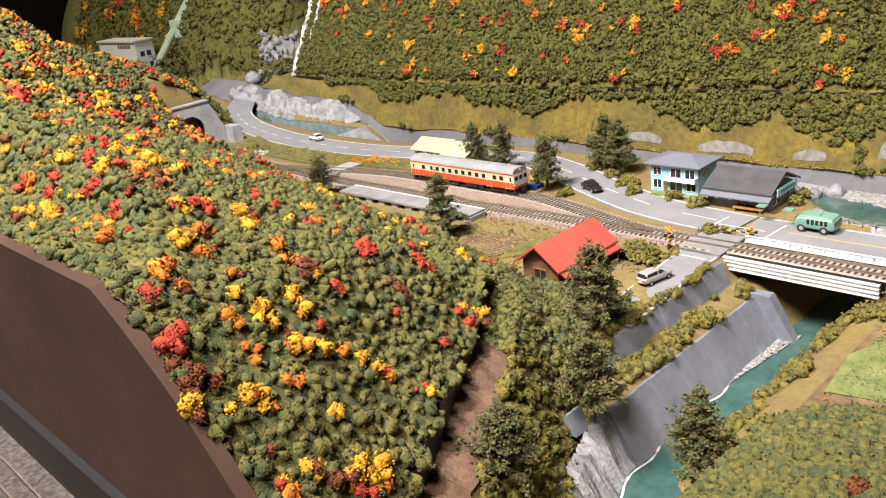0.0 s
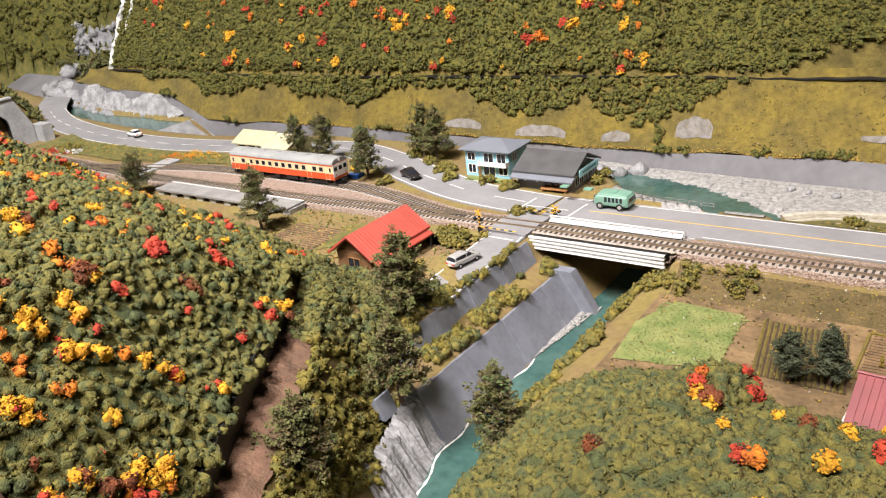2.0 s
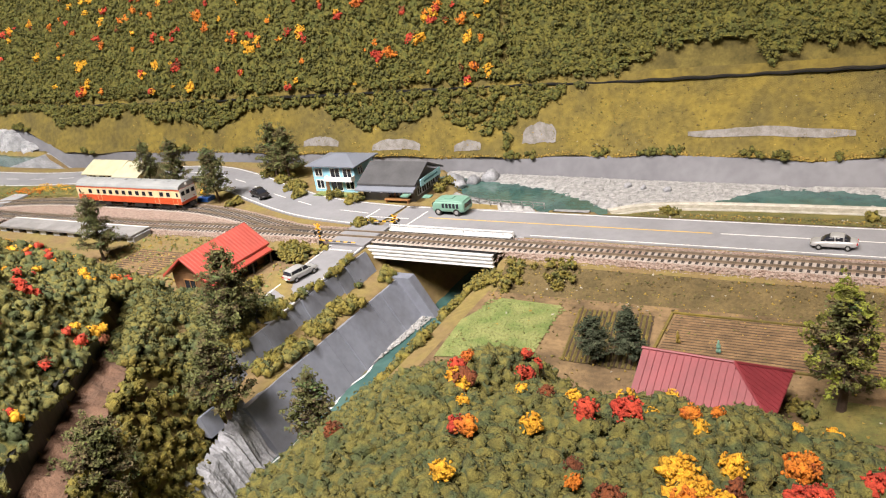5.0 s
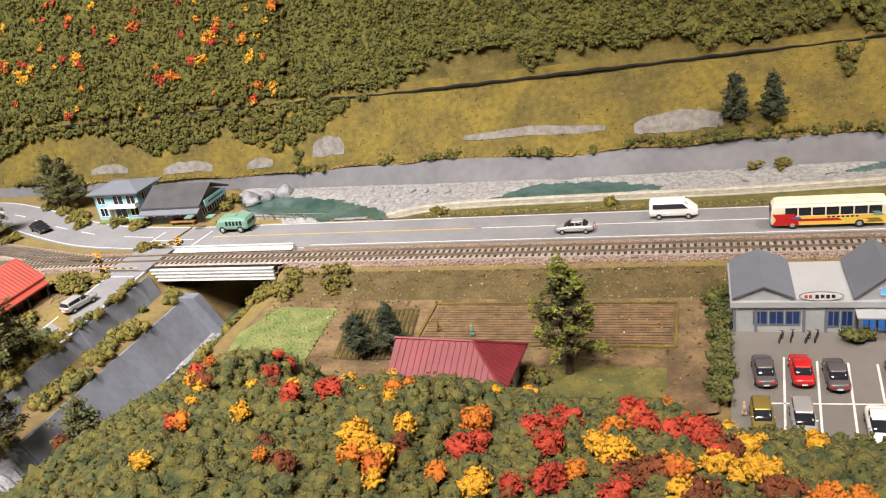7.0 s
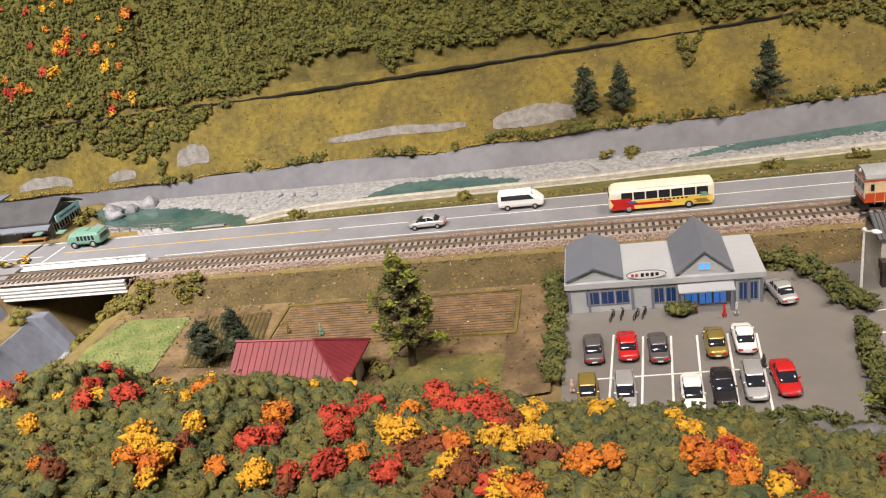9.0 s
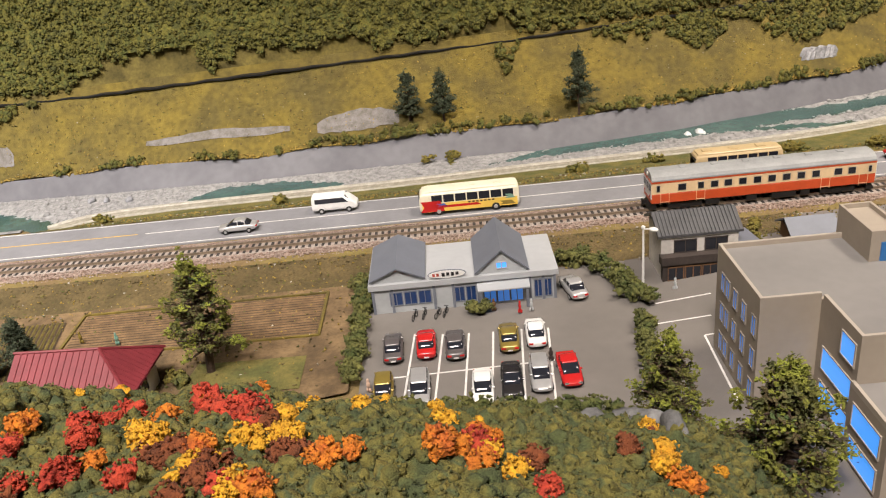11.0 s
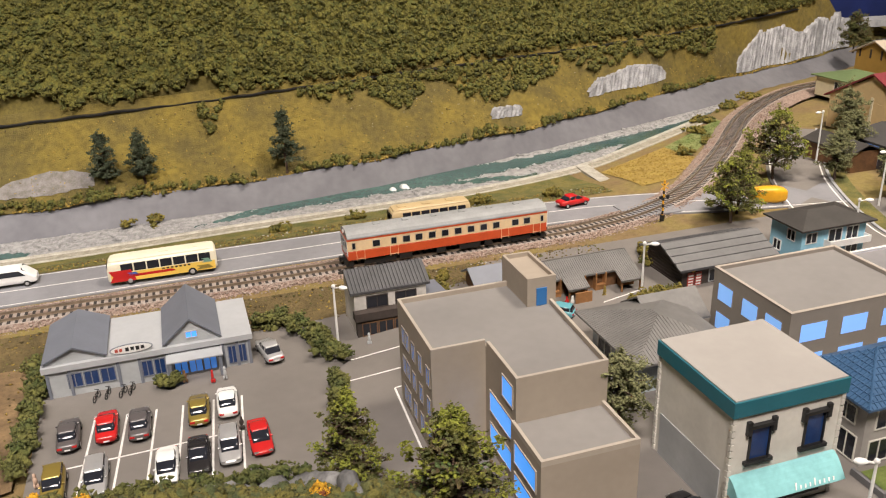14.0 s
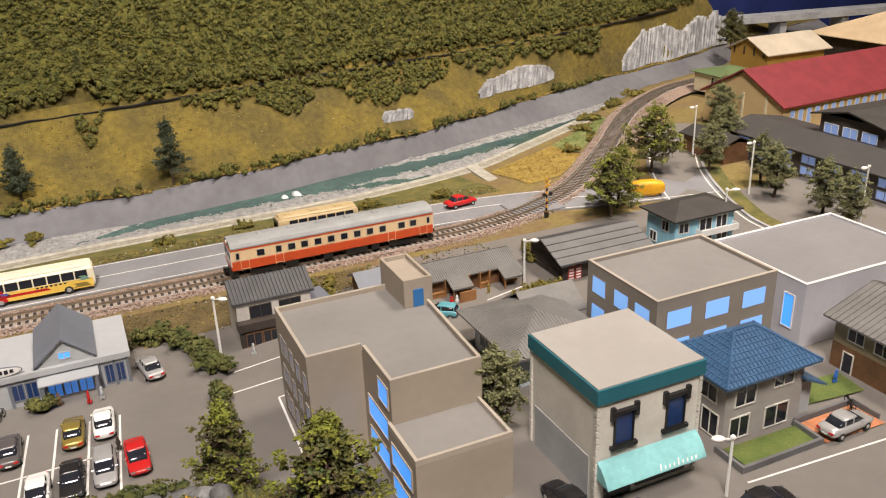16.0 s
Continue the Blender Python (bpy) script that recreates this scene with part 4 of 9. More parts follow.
def gable(bm, x0, x1, y0, y1, ze, zr, over=0.2, thick=0.12, axis="x"):
    """Two roof slabs with the ridge along an axis."""
    if axis == "x":
        m = (y0 + y1) / 2
        k = (zr - ze) / (m - y0)
        prism(bm, [(y0 - over, ze - k * over), (m, zr), (y1 + over, ze - k * over), (y1 + over, ze - k * over + thick), (m, zr + thick), (y0 - over, ze - k * over + thick)], "x", x0 - over, x1 + over)
    else:
        m = (x0 + x1) / 2
        k = (zr - ze) / (m - x0)
        prism(bm, [(x0 - over, ze - k * over), (m, zr), (x1 + over, ze - k * over), (x1 + over, ze - k * over + thick), (m, zr + thick), (x0 - over, ze - k * over + thick)], "y", y0 - over, y1 + over)
    return bm


def ribs(parent, x0, x1, y0, y1, ze, zr, step, material, over=0.2, r=0.022, axis="x", name="roof_rib", lift=0.125):
    """Standing seams down both slopes of a gable roof, joined slope by slope."""
    if axis == "x":
        m = (y0 + y1) / 2
        k = (zr - ze) / (m - y0)
        for a, b in ((y0 - over, m), (y1 + over, m)):
            bm = B()
            for x in np.arange(x0 - over + 0.05, x1 + over, step):
                cyl(bm, (x, a, ze - k * over + lift), (x, b, zr + lift), r, 5)
            part(name, bm, material, parent)
    else:
        m = (x0 + x1) / 2
        k = (zr - ze) / (m - x0)
        for a, b in ((x0 - over, m), (x1 + over, m)):
            bm = B()
            for y in np.arange(y0 - over + 0.05, y1 + over, step):
                cyl(bm, (a, y, ze - k * over + lift), (b, y, zr + lift), r, 5)
            part(name, bm, material, parent)


def hip(bm, x0, x1, y0, y1, ze, zr, inset=None, over=0.3, thick=0.1):
    x0, x1, y0, y1 = x0 - over, x1 + over, y0 - over, y1 + over
    ins = inset if inset is not None else min(x1 - x0, y1 - y0) / 2
    if x1 - x0 >= y1 - y0:
        a, b = ((x0 + ins, (y0 + y1) / 2), (x1 - ins, (y0 + y1) / 2))
    else:
        a, b = (((x0 + x1) / 2, y0 + ins), ((x0 + x1) / 2, y1 - ins))
    lo = [bm.verts.new((x, y, ze)) for x, y in ((x0, y0), (x1, y0), (x1, y1), (x0, y1))]
    mi = [bm.verts.new((x, y, ze + thick)) for x, y in ((x0, y0), (x1, y0), (x1, y1), (x0, y1))]
    p, q = bm.verts.new((*a, zr)), bm.verts.new((*b, zr))
    bm.faces.new(lo[::-1])
    for i in range(4):
        bm.faces.new((lo[i], lo[(i + 1) % 4], mi[(i + 1) % 4], mi[i]))
    if x1 - x0 >= y1 - y0:
        bm.faces.new((mi[0], mi[1], q, p))
        bm.faces.new((mi[1], mi[2], q))
        bm.faces.new((mi[2], mi[3], p, q))
        bm.faces.new((mi[3], mi[0], p))
    else:
        bm.faces.new((mi[0], mi[1], p))
        bm.faces.new((mi[1], mi[2], q, p))
        bm.faces.new((mi[2], mi[3], q))
        bm.faces.new((mi[3], mi[0], p, q))
    return bm


def window(parent, face, a, b, z0, z1, at, glass=GLASS, frame=WHITE, bar=True, depth=0.05, name="window"):
    """A framed pane on a wall. face: -x, +x, -y, +y; a to b along it; at: the wall's place."""
    s = -1 if face[0] == "-" else 1
    f = 0.05
    bm, g = B(), B()

    def put(m, p, q, lo, hi, t0, t1):
        if face[1] == "y":
            box(m, p, q, min(at + s * t0, at + s * t1), max(at + s * t0, at + s * t1), lo, hi)
        else:
            box(m, min(at + s * t0, at + s * t1), max(at + s * t0, at + s * t1), p, q, lo, hi)
    put(bm, a - f, b + f, z1, z1 + f, -0.02, depth)
    put(bm, a - f, b + f, z0 - f, z0, -0.02, depth)
    put(bm, a - f, a, z0, z1, -0.02, depth)
    put(bm, b, b + f, z0, z1, -0.02, depth)
    if bar:
        put(bm, (a + b) / 2 - 0.02, (a + b) / 2 + 0.02, z0, z1, -0.02, depth)
    w = part(name, bm, frame, parent)
    put(g, a, b, z0, z1, -0.02, 0.015)
    part("pane", g, glass, w)
    return w


def flat_building(name, x, y, z, w, d, h, wall, label, para=0.18, rim=TRIM_PALE, top=ROOF_PALE, category="building"):
    """A plain block with a parapet; x, y: its low corner."""
    t = thing(name, x, y, z, 0, label, category)
    bm = B()
    box(bm, 0, w, 0, d, -0.6, h - para)
    part("wall", bm, wall, t)
    bm = B()
    box(bm, 0.12, w - 0.12, 0.12, d - 0.12, h - para - 0.1, h - para + 0.02)
    part("roof", bm, top, t)
    bm = B()
    e = 0.14
    for q in ((0, w, 0, e), (0, w, d - e, d), (0, e, e, d - e), (w - e, w, e, d - e)):
        box(bm, *q, h - para, h)
    part("parapet", bm, wall, t)
    bm = B()
    for q in ((-0.02, w + 0.02, -0.02, e), (-0.02, w + 0.02, d - e, d + 0.02), (-0.02, e, e, d - e), (w - e, w + 0.02, e, d - e)):
        box(bm, *q, h, h + 0.03)
    part("coping", bm, rim, t)
    return t


# taupe office block with a stair tower
t = thing("office_block", 43.6, -22.4, -0.95, 0, "taupe office block with flat roof and stair tower", "building")
bm = B()
poly = [(0, 3.15), (2.3, 3.15), (2.3, 0), (6.1, 0), (6.5, 8.1), (0, 8.1)]
prism(bm, poly, "z", -0.4, 5.1)
part("wall", bm, TAUPE, t)
bm = B()
prism(bm, [(0.14, 3.3), (2.44, 3.3), (2.44, 0.14), (5.96, 0.14), (6.35, 7.96), (0.14, 7.96)], "z", 5.06, 5.12)
part("roof", bm, ROOF_PALE, t)
bm, cb = B(), B()
for (ax, ay), (bx, by) in zip(poly, poly[1:] + poly[:1]):
    d = Vector((bx - ax, by - ay, 0)).normalized()
    n = Vector((-d.y, d.x, 0)) * 0.13
    ax, ay = ax + d.x * 0.134, ay + d.y * 0.134
    q = [(ax, ay), (bx, by), (bx + n.x, by + n.y), (ax + n.x, ay + n.y)]
    prism(bm, q, "z", 5.1, 5.3)
    prism(cb, q, "z", 5.3, 5.34)
part("parapet", bm, TAUPE, t)
part("coping", cb, TRIM_PALE, t, "pale parapet coping")
bm = B()
box(bm, 5.2, 6.55, 5.6, 8.5, 5.1, 6.25)
box(bm, 5.2, 6.55, 5.6, 5.72, 6.25, 6.45), box(bm, 5.2, 6.55, 8.38, 8.5, 6.25, 6.45), box(bm, 5.2, 5.32, 5.72, 8.38, 6.25, 6.45), box(bm, 6.43, 6.55, 5.72, 8.38, 6.25, 6.45)
part("stair_tower", bm, TAUPE, t)
bm = B()
box(bm, 5.62, 6.1, 5.54, 5.62, 5.14, 5.95)
part("door", bm, mat("blue_door_paint", (0.03, 0.16, 0.42), 0.4, 0.08, 100), t, "blue roof door")
bm = B()
box(bm, 2.1, 6.0, -2.7, 0.02, -0.4, 3.35)
part("annex", bm, TAUPE, t)
bm = B()
for q in ((2.1, 6.0, -2.7, -2.57), (2.1, 2.23, -2.57, 0), (5.87, 6.0, -2.57, 0)):
    box(bm, *q, 3.35, 3.58)
part("annex_parapet", bm, TRIM_PALE, t)
bm = B()
box(bm, 2.23, 5.87, -2.57, 0, 3.3, 3.37)
part("annex_roof", bm, ROOF_PALE, t)
for zz in (0.6, 2.05, 3.5):
    for yy in (3.6, 4.7, 5.7, 6.6, 7.2):
        window(t, "-x", yy - 0.2, yy + 0.2, zz, zz + 0.8, 0, LIT_DIM, TAUPE_DARK, True)
for zz in (3.9, 2.4, 0.9):
    window(t, "-x", 0.3, 2.6 if zz < 3 else 1.3, zz, zz + 0.9, 2.3, LIT_BLUE, TRIM_PALE, False)
for zz in (0.6, 2.0):
    window(t, "-x", -2.3, -0.4, zz, zz + 0.9, 2.1, LIT_BLUE, TRIM_PALE, False)

# burger shop with a teal band and an aqua awning
t = thing("burger_shop", 51.8, -27.2, -0.02, 0, "cream two-storey shop with teal roof band and aqua awning", "shop")
bm = B()
box(bm, 0, 4.5, 0, 4.5, -0.3, 4.35)
part("wall", bm, OFFWHITE, t)
bm = B()
box(bm, -0.12, 4.62, -0.12, 4.62, 4.35, 4.95)
part("band", bm, TEAL, t, "teal fascia band")
bm = B()
box(bm, -0.05, 4.55, -0.05, 4.55, 4.95, 5.0)
part("roof", bm, mat("cream_flat_roof", (0.36, 0.34, 0.315), 0.7, 0.05, 30), t)
for cx, cy in ((0, 0), (4.5, 0), (0, 4.5)):
    for k in range(16):
        bm = B()
        box(bm, cx - 0.07, cx + 0.07, cy - 0.07, cy + 0.07, 0.05 + k * 0.27, 0.05 + k * 0.27 + 0.22)
        part("quoin", bm, OFFWHITE, t)
for wx in (0.75, 3.05):
    w = window(t, "-y", wx, wx + 0.75, 2.45, 3.75, 0, BLUE_GLASS, BLACK, False, 0.1)
    bm = B()
    box(bm, wx - 0.2, wx + 0.95, -0.16, 0, 3.76, 3.9), box(bm, wx - 0.2, wx + 0.95, -0.16, 0, 2.28, 2.42)
    box(bm, wx - 0.22, wx - 0.05, -0.14, 0, 3.5, 4.05), box(bm, wx + 0.8, wx + 0.97, -0.14, 0, 3.5, 4.05)
    part("lintel", bm, BLACK, w)
bm = B()
loft(bm, [[(x, -0.04 - 0.75 * t2, 1.95 - 0.75 * t2 ** 1.6) for t2 in np.linspace(0, 1, 8)] for x in (0.02, 1.5, 3.0, 4.45)])
loft(bm, [[(x, -0.04 - 0.75 * t2, 1.92 - 0.75 * t2 ** 1.6) for t2 in np.linspace(0, 1, 8)] for x in (0.02, 1.5, 3.0, 4.45)])
aw = part("awning", bm, AQUA, t, "glossy aqua awning")
for e in (0.02, 4.43):
    bm = B()
    prism(bm, [(-0.02, 1.93)] + [(-0.04 - 0.75 * t2, 1.94 - 0.75 * t2 ** 1.6) for t2 in np.linspace(0, 1, 8)] + [(-0.02, 1.2)], "x", e, e + 0.02)
    part("awning_side", bm, AQUA, aw)
bm = B()
for k in range(9):
    h = 0.24 if k in (0, 4) else 0.13
    prism(bm, [(k * 0.2, 0.0), (k * 0.2 + 0.06, 0.0), (k * 0.2 + 0.06 + h * 0.3, h), (k * 0.2 + h * 0.3, h)], "y", -0.008, 0.008)
ob = part("lettering_bars", bm, WHITE, aw, "slanted white lettering bars")
ob.matrix_basis = pose(2.3 * CM, -0.80 * CM, 1.28 * CM, -40, 0, 0)
bm = B()
box(bm, 0.4, 1.6, -0.03, 0.02, 0.05, 1.15), box(bm, 1.8, 4.1, -0.03, 0.02, 0.25, 1.15)
part("shop_front", bm, GLASS, t)
bm = B()
box(bm, -0.03, 0.02, 0.4, 4.2, 0.0, 1.9)
part("side_panel", bm, GREY_WALL, t)

# grey office with lit windows
t = flat_building("grey_office", 59.0, -21.3, -0.02, 7.0, 5.4, 4.05, TAUPE_DARK, "grey office block with blue-lit windows")
for zz in (2.55, 1.05):
    for xx in (0.6, 2.8, 5.0):
        window(t, "-y", xx, xx + 1.35, zz, zz + 0.85, 0, LIT_PALE, TAUPE_DARK, False, 0.012)
    for yy in (0.5, 2.1, 3.9):
        window(t, "-x", yy, yy + 1.05, zz, zz + 0.85, 0, LIT_PALE, TAUPE_DARK, False, 0.012)
# long white hall
t = flat_building("white_hall", 67.0, -22.2, -0.02, 8.6, 6.4, 3.45, mat("pale_lilac_wall", (0.55, 0.55, 0.60), 0.6, 0.06, 40), "pale white hall with a flat grey roof", 0.12, WHITE, mat("hall_roof", (0.215, 0.21, 0.215), 0.7, 0.06, 30))
window(t, "-x", 0.6, 1.2, 0.9, 2.6, 0, LIT_BLUE, WHITE, False)
window(t, "-x", 2.0, 2.5, 2.4, 2.9, 0, BLUE_GLASS, WHITE, False)
# blue-roofed house
t = thing("blue_roof_house", 58.4, -26.5, 0.0, 0, "grey two-storey house with glazed blue hip roof", "house")
bm = B()
box(bm, 0, 4.1, 0, 3.0, -0.2, 2.85)
part("wall", bm, mat("grey_render", (0.36, 0.34, 0.32), 0.65, 0.08, 60), t)
bm = B()
hip(bm, 0, 4.1, 0, 3.0, 2.85, 4.15, over=0.45)
rf = part("roof", bm, ROOF_BLUE, t, "glazed blue tiled roof")
bm = B()
for k in range(1, 9):
    f = k / 9
    a = 0.45 - f * 1.95
    x0, x1, y0, y1, zz = -0.45 + f * 1.95, 4.55 - f * 1.95, -0.45 + f * 1.95, 3.45 - f * 1.95, 2.95 + f * 1.2
    for p, q in (((x0, y0), (x1, y0)), ((x0, y0), (x0, y1)), ((x1, y0), (x1, y1))):
        cyl(bm, (*p, zz + 0.02), (*q, zz + 0.02), 0.03, 4)
part("tile_course", bm, ROOF_BLUE, rf)
bm = B()
for k in range(1, 26):
    xv = -0.45 + k * 0.2
    f = min(1, (xv + 0.45) / 1.95, (4.55 - xv) / 1.95)
    cyl(bm, (xv, -0.45, 2.96), (xv, -0.45 + 1.95 * f, 2.96 + 1.2 * f), 0.032, 5)
for k in range(1, 20):
    yv = -0.45 + k * 0.2
    f = min(1, (yv + 0.45) / 1.95, (3.45 - yv) / 1.95)
    cyl(bm, (-0.45, yv, 2.96), (-0.45 + 1.95 * f, yv, 2.96 + 1.2 * f), 0.032, 5)
    cyl(bm, (4.55, yv, 2.96), (4.55 - 1.95 * f, yv, 2.96 + 1.2 * f), 0.032, 5)
part("tile_roll", bm, ROOF_BLUE, rf)
for p, q in (((-0.45, -0.45, 2.97), (1.5, 1.5, 4.17)), ((4.55, -0.45, 2.97), (2.6, 1.5, 4.17)), ((1.5, 1.5, 4.17), (2.6, 1.5, 4.17))):
    bm = B()
    cyl(bm, p, q, 0.06, 6)
    part("hip_cap", bm, ROOF_BLUE, rf)
bm = B()
box(bm, 4.1, 4.9, 0.2, 2.6, -0.2, 1.6)
part("wing", bm, GREY_WALL, t)
bm = B()
prism(bm, [(3.95, 2.05), (5.2, 1.45), (5.2, 1.55), (3.95, 2.17)], "y", -0.3, 2.8)
part("wing_roof", bm, ROOF_BLUE, t)
for a, b, lo, hi in ((0.35, 1.3, 0.15, 1.1), (2.2, 3.4, 0.15, 1.1), (0.5, 1.5, 1.65, 2.5), (2.5, 3.5, 2.0, 2.5)):
    window(t, "-y", a, b, lo, hi, 0, GLASS, OFFWHITE)
for a, b, lo, hi in ((0.3, 1.2, 0.15, 1.2), (1.7, 2.6, 0.15, 1.2), (0.5, 1.4, 1.7, 2.4)):
    window(t, "-x", a, b, lo, hi, 0, GLASS, OFFWHITE)
# brown two-storey house at the street's end
t = thing("brown_house", 67.2, -29.5, 0.0, 0, "beige over brown wooden house with grey gable roof", "house")
bm = B()
box(bm, 0, 5, 0, 5.6, -0.2, 1.3)
part("lower_wall", bm, WOOD_BROWN, t)
bm = B()
box(bm, 0.01, 4.99, 0.01, 5.59, 1.3, 2.6)
part("upper_wall", bm, mat("beige_boards", (0.30, 0.24, 0.14), 0.7, 0.12, 60), t)
bm = B()
gable(bm, 0, 5, 0, 5.6, 2.6, 3.5, 0.4, 0.1, "y")
part("roof", bm, ROOF_GREY, t)
ribs(t, 0, 5, 0, 5.6, 2.6, 3.5, 0.3, ROOF_GREY, 0.4, 0.03, "y")
for yy in (1.0, 2.6, 4.0):
    window(t, "-x", yy, yy + 0.8, 1.7, 2.3, 0, GLASS, OFFWHITE)
window(t, "-x", 4.4, 4.9, 0.0, 1.0, 0, GLASS, OFFWHITE, False)
window(t, "-x", 1.2, 2.0, 0.4, 0.9, 0, CREAM_WALL, WHITE)
# grey hip-roofed hall
t = thing("grey_hip_house", 53.3, -19.0, -0.1, 0, "pale blue house with a low grey hip roof", "house")
bm = B()
box(bm, 0, 3.9, 0, 4.4, -0.3, 1.9)
part("wall", bm, mat("pale_blue_boards", (0.40, 0.46, 0.50), 0.65, 0.08, 60), t)
bm = B()
hip(bm, 0, 3.9, 0, 4.4, 1.9, 2.85, over=0.7)
part("roof", bm, ROOF_GREY, t)
bm = B()
for k in range(1, 36):
    yv = -0.7 + k * 0.16
    f = min(1, (yv + 0.7) / 2.65, (5.1 - yv) / 2.65)
    cyl(bm, (-0.7, yv, 2.0), (-0.7 + 2.65 * f, yv, 2.0 + 0.87 * f), 0.03, 4)
for k in range(1, 32):
    xv = -0.7 + k * 0.165
    f = min(1, (xv + 0.7) / 2.65, (4.6 - xv) / 2.65)
    cyl(bm, (xv, -0.7, 2.0), (xv, -0.7 + 2.65 * f, 2.0 + 0.87 * f), 0.03, 4)
part("roof_seam", bm, ROOF_GREY, t)
bm = B()
gable(bm, 2.6, 5.3, 3.2, 5.6, 1.7, 2.5, 0.3, 0.1, "x")
box(bm, 2.6, 5.3, 3.2, 5.6, -0.2, 1.7)
part("rear_wing", bm, ROOF_GREY, t)
window(t, "-x", 0.6, 2.0, 0.5, 1.4, 0, GLASS, WHITE)
window(t, "-x", 2.6, 3.8, 0.5, 1.4, 0, GLASS, WHITE)
# pale blue house at the junction
def blue_house(x, y, z, rz, label, w=4.6, d=2.9):
    t = thing("pale_blue_house", x, y, z, rz, label, "house", "pale blue houses")
    bm = B()
    box(bm, 0, w, 0, d, -0.2, 2.3)
    part("wall", bm, SKY_PAINT, t)
    bm = B()
    hip(bm, 0, w, 0, d, 2.3, 2.95, over=0.4)
    part("roof", bm, ROOF_BROWN if x > 0 else SLATE, t)
    bm = B()
    box(bm, w * 0.35, w, -0.55, 0, 1.1, 1.2), box(bm, w * 0.35, w, -0.55, -0.48, 1.2, 1.5), box(bm, w * 0.35, w * 0.35 + 0.07, -0.5, 0, 1.2, 1.5), box(bm, w - 0.07, w, -0.5, 0, 1.2, 1.5)
    part("balcony", bm, WHITE, t, "white balcony")
    for a, b, lo, hi in ((0.3, 1.0, 0.3, 1.0), (1.8, 2.9, 0.15, 1.0), (3.3, 4.1, 0.3, 1.0), (0.3, 1.0, 1.4, 2.0), (1.9, 2.8, 1.3, 2.05), (3.2, 4.0, 1.3, 2.05)):
        window(t, "-y", a, b, lo, hi, 0, GLASS, WHITE)
    for a, b, lo, hi in ((0.6, 1.2, 1.4, 2.0), (1.7, 2.3, 0.4, 1.0)):
        window(t, "-x", a, b, lo, hi, 0, GLASS, WHITE)
        window(t, "+x", a, b, lo, hi, w, GLASS, WHITE)
    bm = B()
    box(bm, 1.2, 1.55, -0.04, 0, 0.05, 1.0)
    part("door", bm, WOOD_BROWN, t)
    return t


blue_house(69.2, -10.2, 0.0, 0, "pale blue house with charcoal roof beside the street", 4.6, 2.7)
blue_house(-22.7, 8.6, 0.02, 0, "pale blue house with slate roof beside the river", 4.3, 3.0)
bm = B()
box(bm, -22.2, -18.2, 7.4, 8.5, -0.02, 0.05)
structure("lawn", bm, PALE_GRASS, "small green front lawn")

# riverside restaurant
t = thing("riverside_restaurant", -16.8, 7.2, 0.02, 0, "dark wooden restaurant with a broad charcoal gable roof", "restaurant")
bm = B()
box(bm, 0, 4.9, 0, 4.3, -0.2, 1.25)
prism(bm, [(0, 1.25), (4.3, 1.25), (2.15, 2.2)], "x", 0.05, 4.85)
part("wall", bm, mat("grey_boards", (0.16, 0.16, 0.165), 0.6, 0.1, 80), t)
bm = B()
gable(bm, 0, 4.9, 0, 4.3, 1.45, 2.45, 0.28, 0.14, "x")
part("roof", bm, DARK_ROOF, t)
bm = B()
prism(bm, [(-0.75, 0.95), (0.1, 1.3), (0.1, 1.4), (-0.75, 1.05)], "x", -0.3, 5.2)
part("eave", bm, SLATE, t)
bm = B()
box(bm, 5.20, 5.28, 0.5, 3.8, 1.05, 1.62)
part("sign_board", bm, mat("pale_cyan_sign", (0.35, 0.65, 0.75), 0.5, 0.1, 80), t, "pale cyan sign board")
bm = B()
box(bm, 5.28, 5.30, 1.0, 3.3, 1.27, 1.42)
part("lettering_bars", bm, TEAL, t)
for k in range(5):
    window(t, "+x", 0.4 + k * 0.75, 1.0 + k * 0.75, 0.35, 1.0, 4.9, GLASS, GREY_WALL)
for k in range(3):
    window(t, "-y", 2.4 + k * 0.75, 3.0 + k * 0.75, 0.3, 0.95, 0, GLASS, WOOD_BROWN)
bm = B()
for xx in (0.9, 2.0):
    cyl(bm, (xx, -0.35, 0.75), (xx, -0.35, 0.95), 0.09, 8)
part("lantern", bm, WHITE, t)
bm = B()
box(bm, 2.3, 4.6, -0.6, -0.2, 0.22, 0.3), box(bm, 2.4, 2.5, -0.55, -0.25, 0, 0.22), box(bm, 4.4, 4.5, -0.55, -0.25, 0, 0.22)
part("bench", bm, WOOD_ORANGE, t)

# red-roofed wooden house by the crossing
t = thing("red_roof_house", -18.8, -8.0, -0.1, -2, "brown wooden house with a bright red ribbed roof", "house")
t.scale = (0.94, 0.94, 0.94)
bm = B()
box(bm, -1.5, 1.5, -2.7, 2.7, -0.3, 1.15)
prism(bm, [(-1.5, 1.15), (1.5, 1.15), (0, 1.95)], "y", -2.65, 2.65)
part("wall", bm, WOOD_BROWN, t)
bm = B()
gable(bm, -1.5, 1.5, -2.7, 2.7, 1.2, 2.0, 0.45, 0.1, "y")
part("roof", bm, ROOF_RED, t, "bright red sheet roof")
ribs(t, -1.5, 1.5, -2.7, 2.7, 1.2, 2.0, 0.3, ROOF_RED, 0.45, 0.022, "y", lift=0.11)
t.scale = (1, 1, 1.35)
bm = B()
prism(bm, [(1.45, 1.0), (2.35, 0.72), (2.35, 0.80), (1.45, 1.08)], "y", -2.9, 2.9)
part("lean_to_roof", bm, ROOF_RED, t)
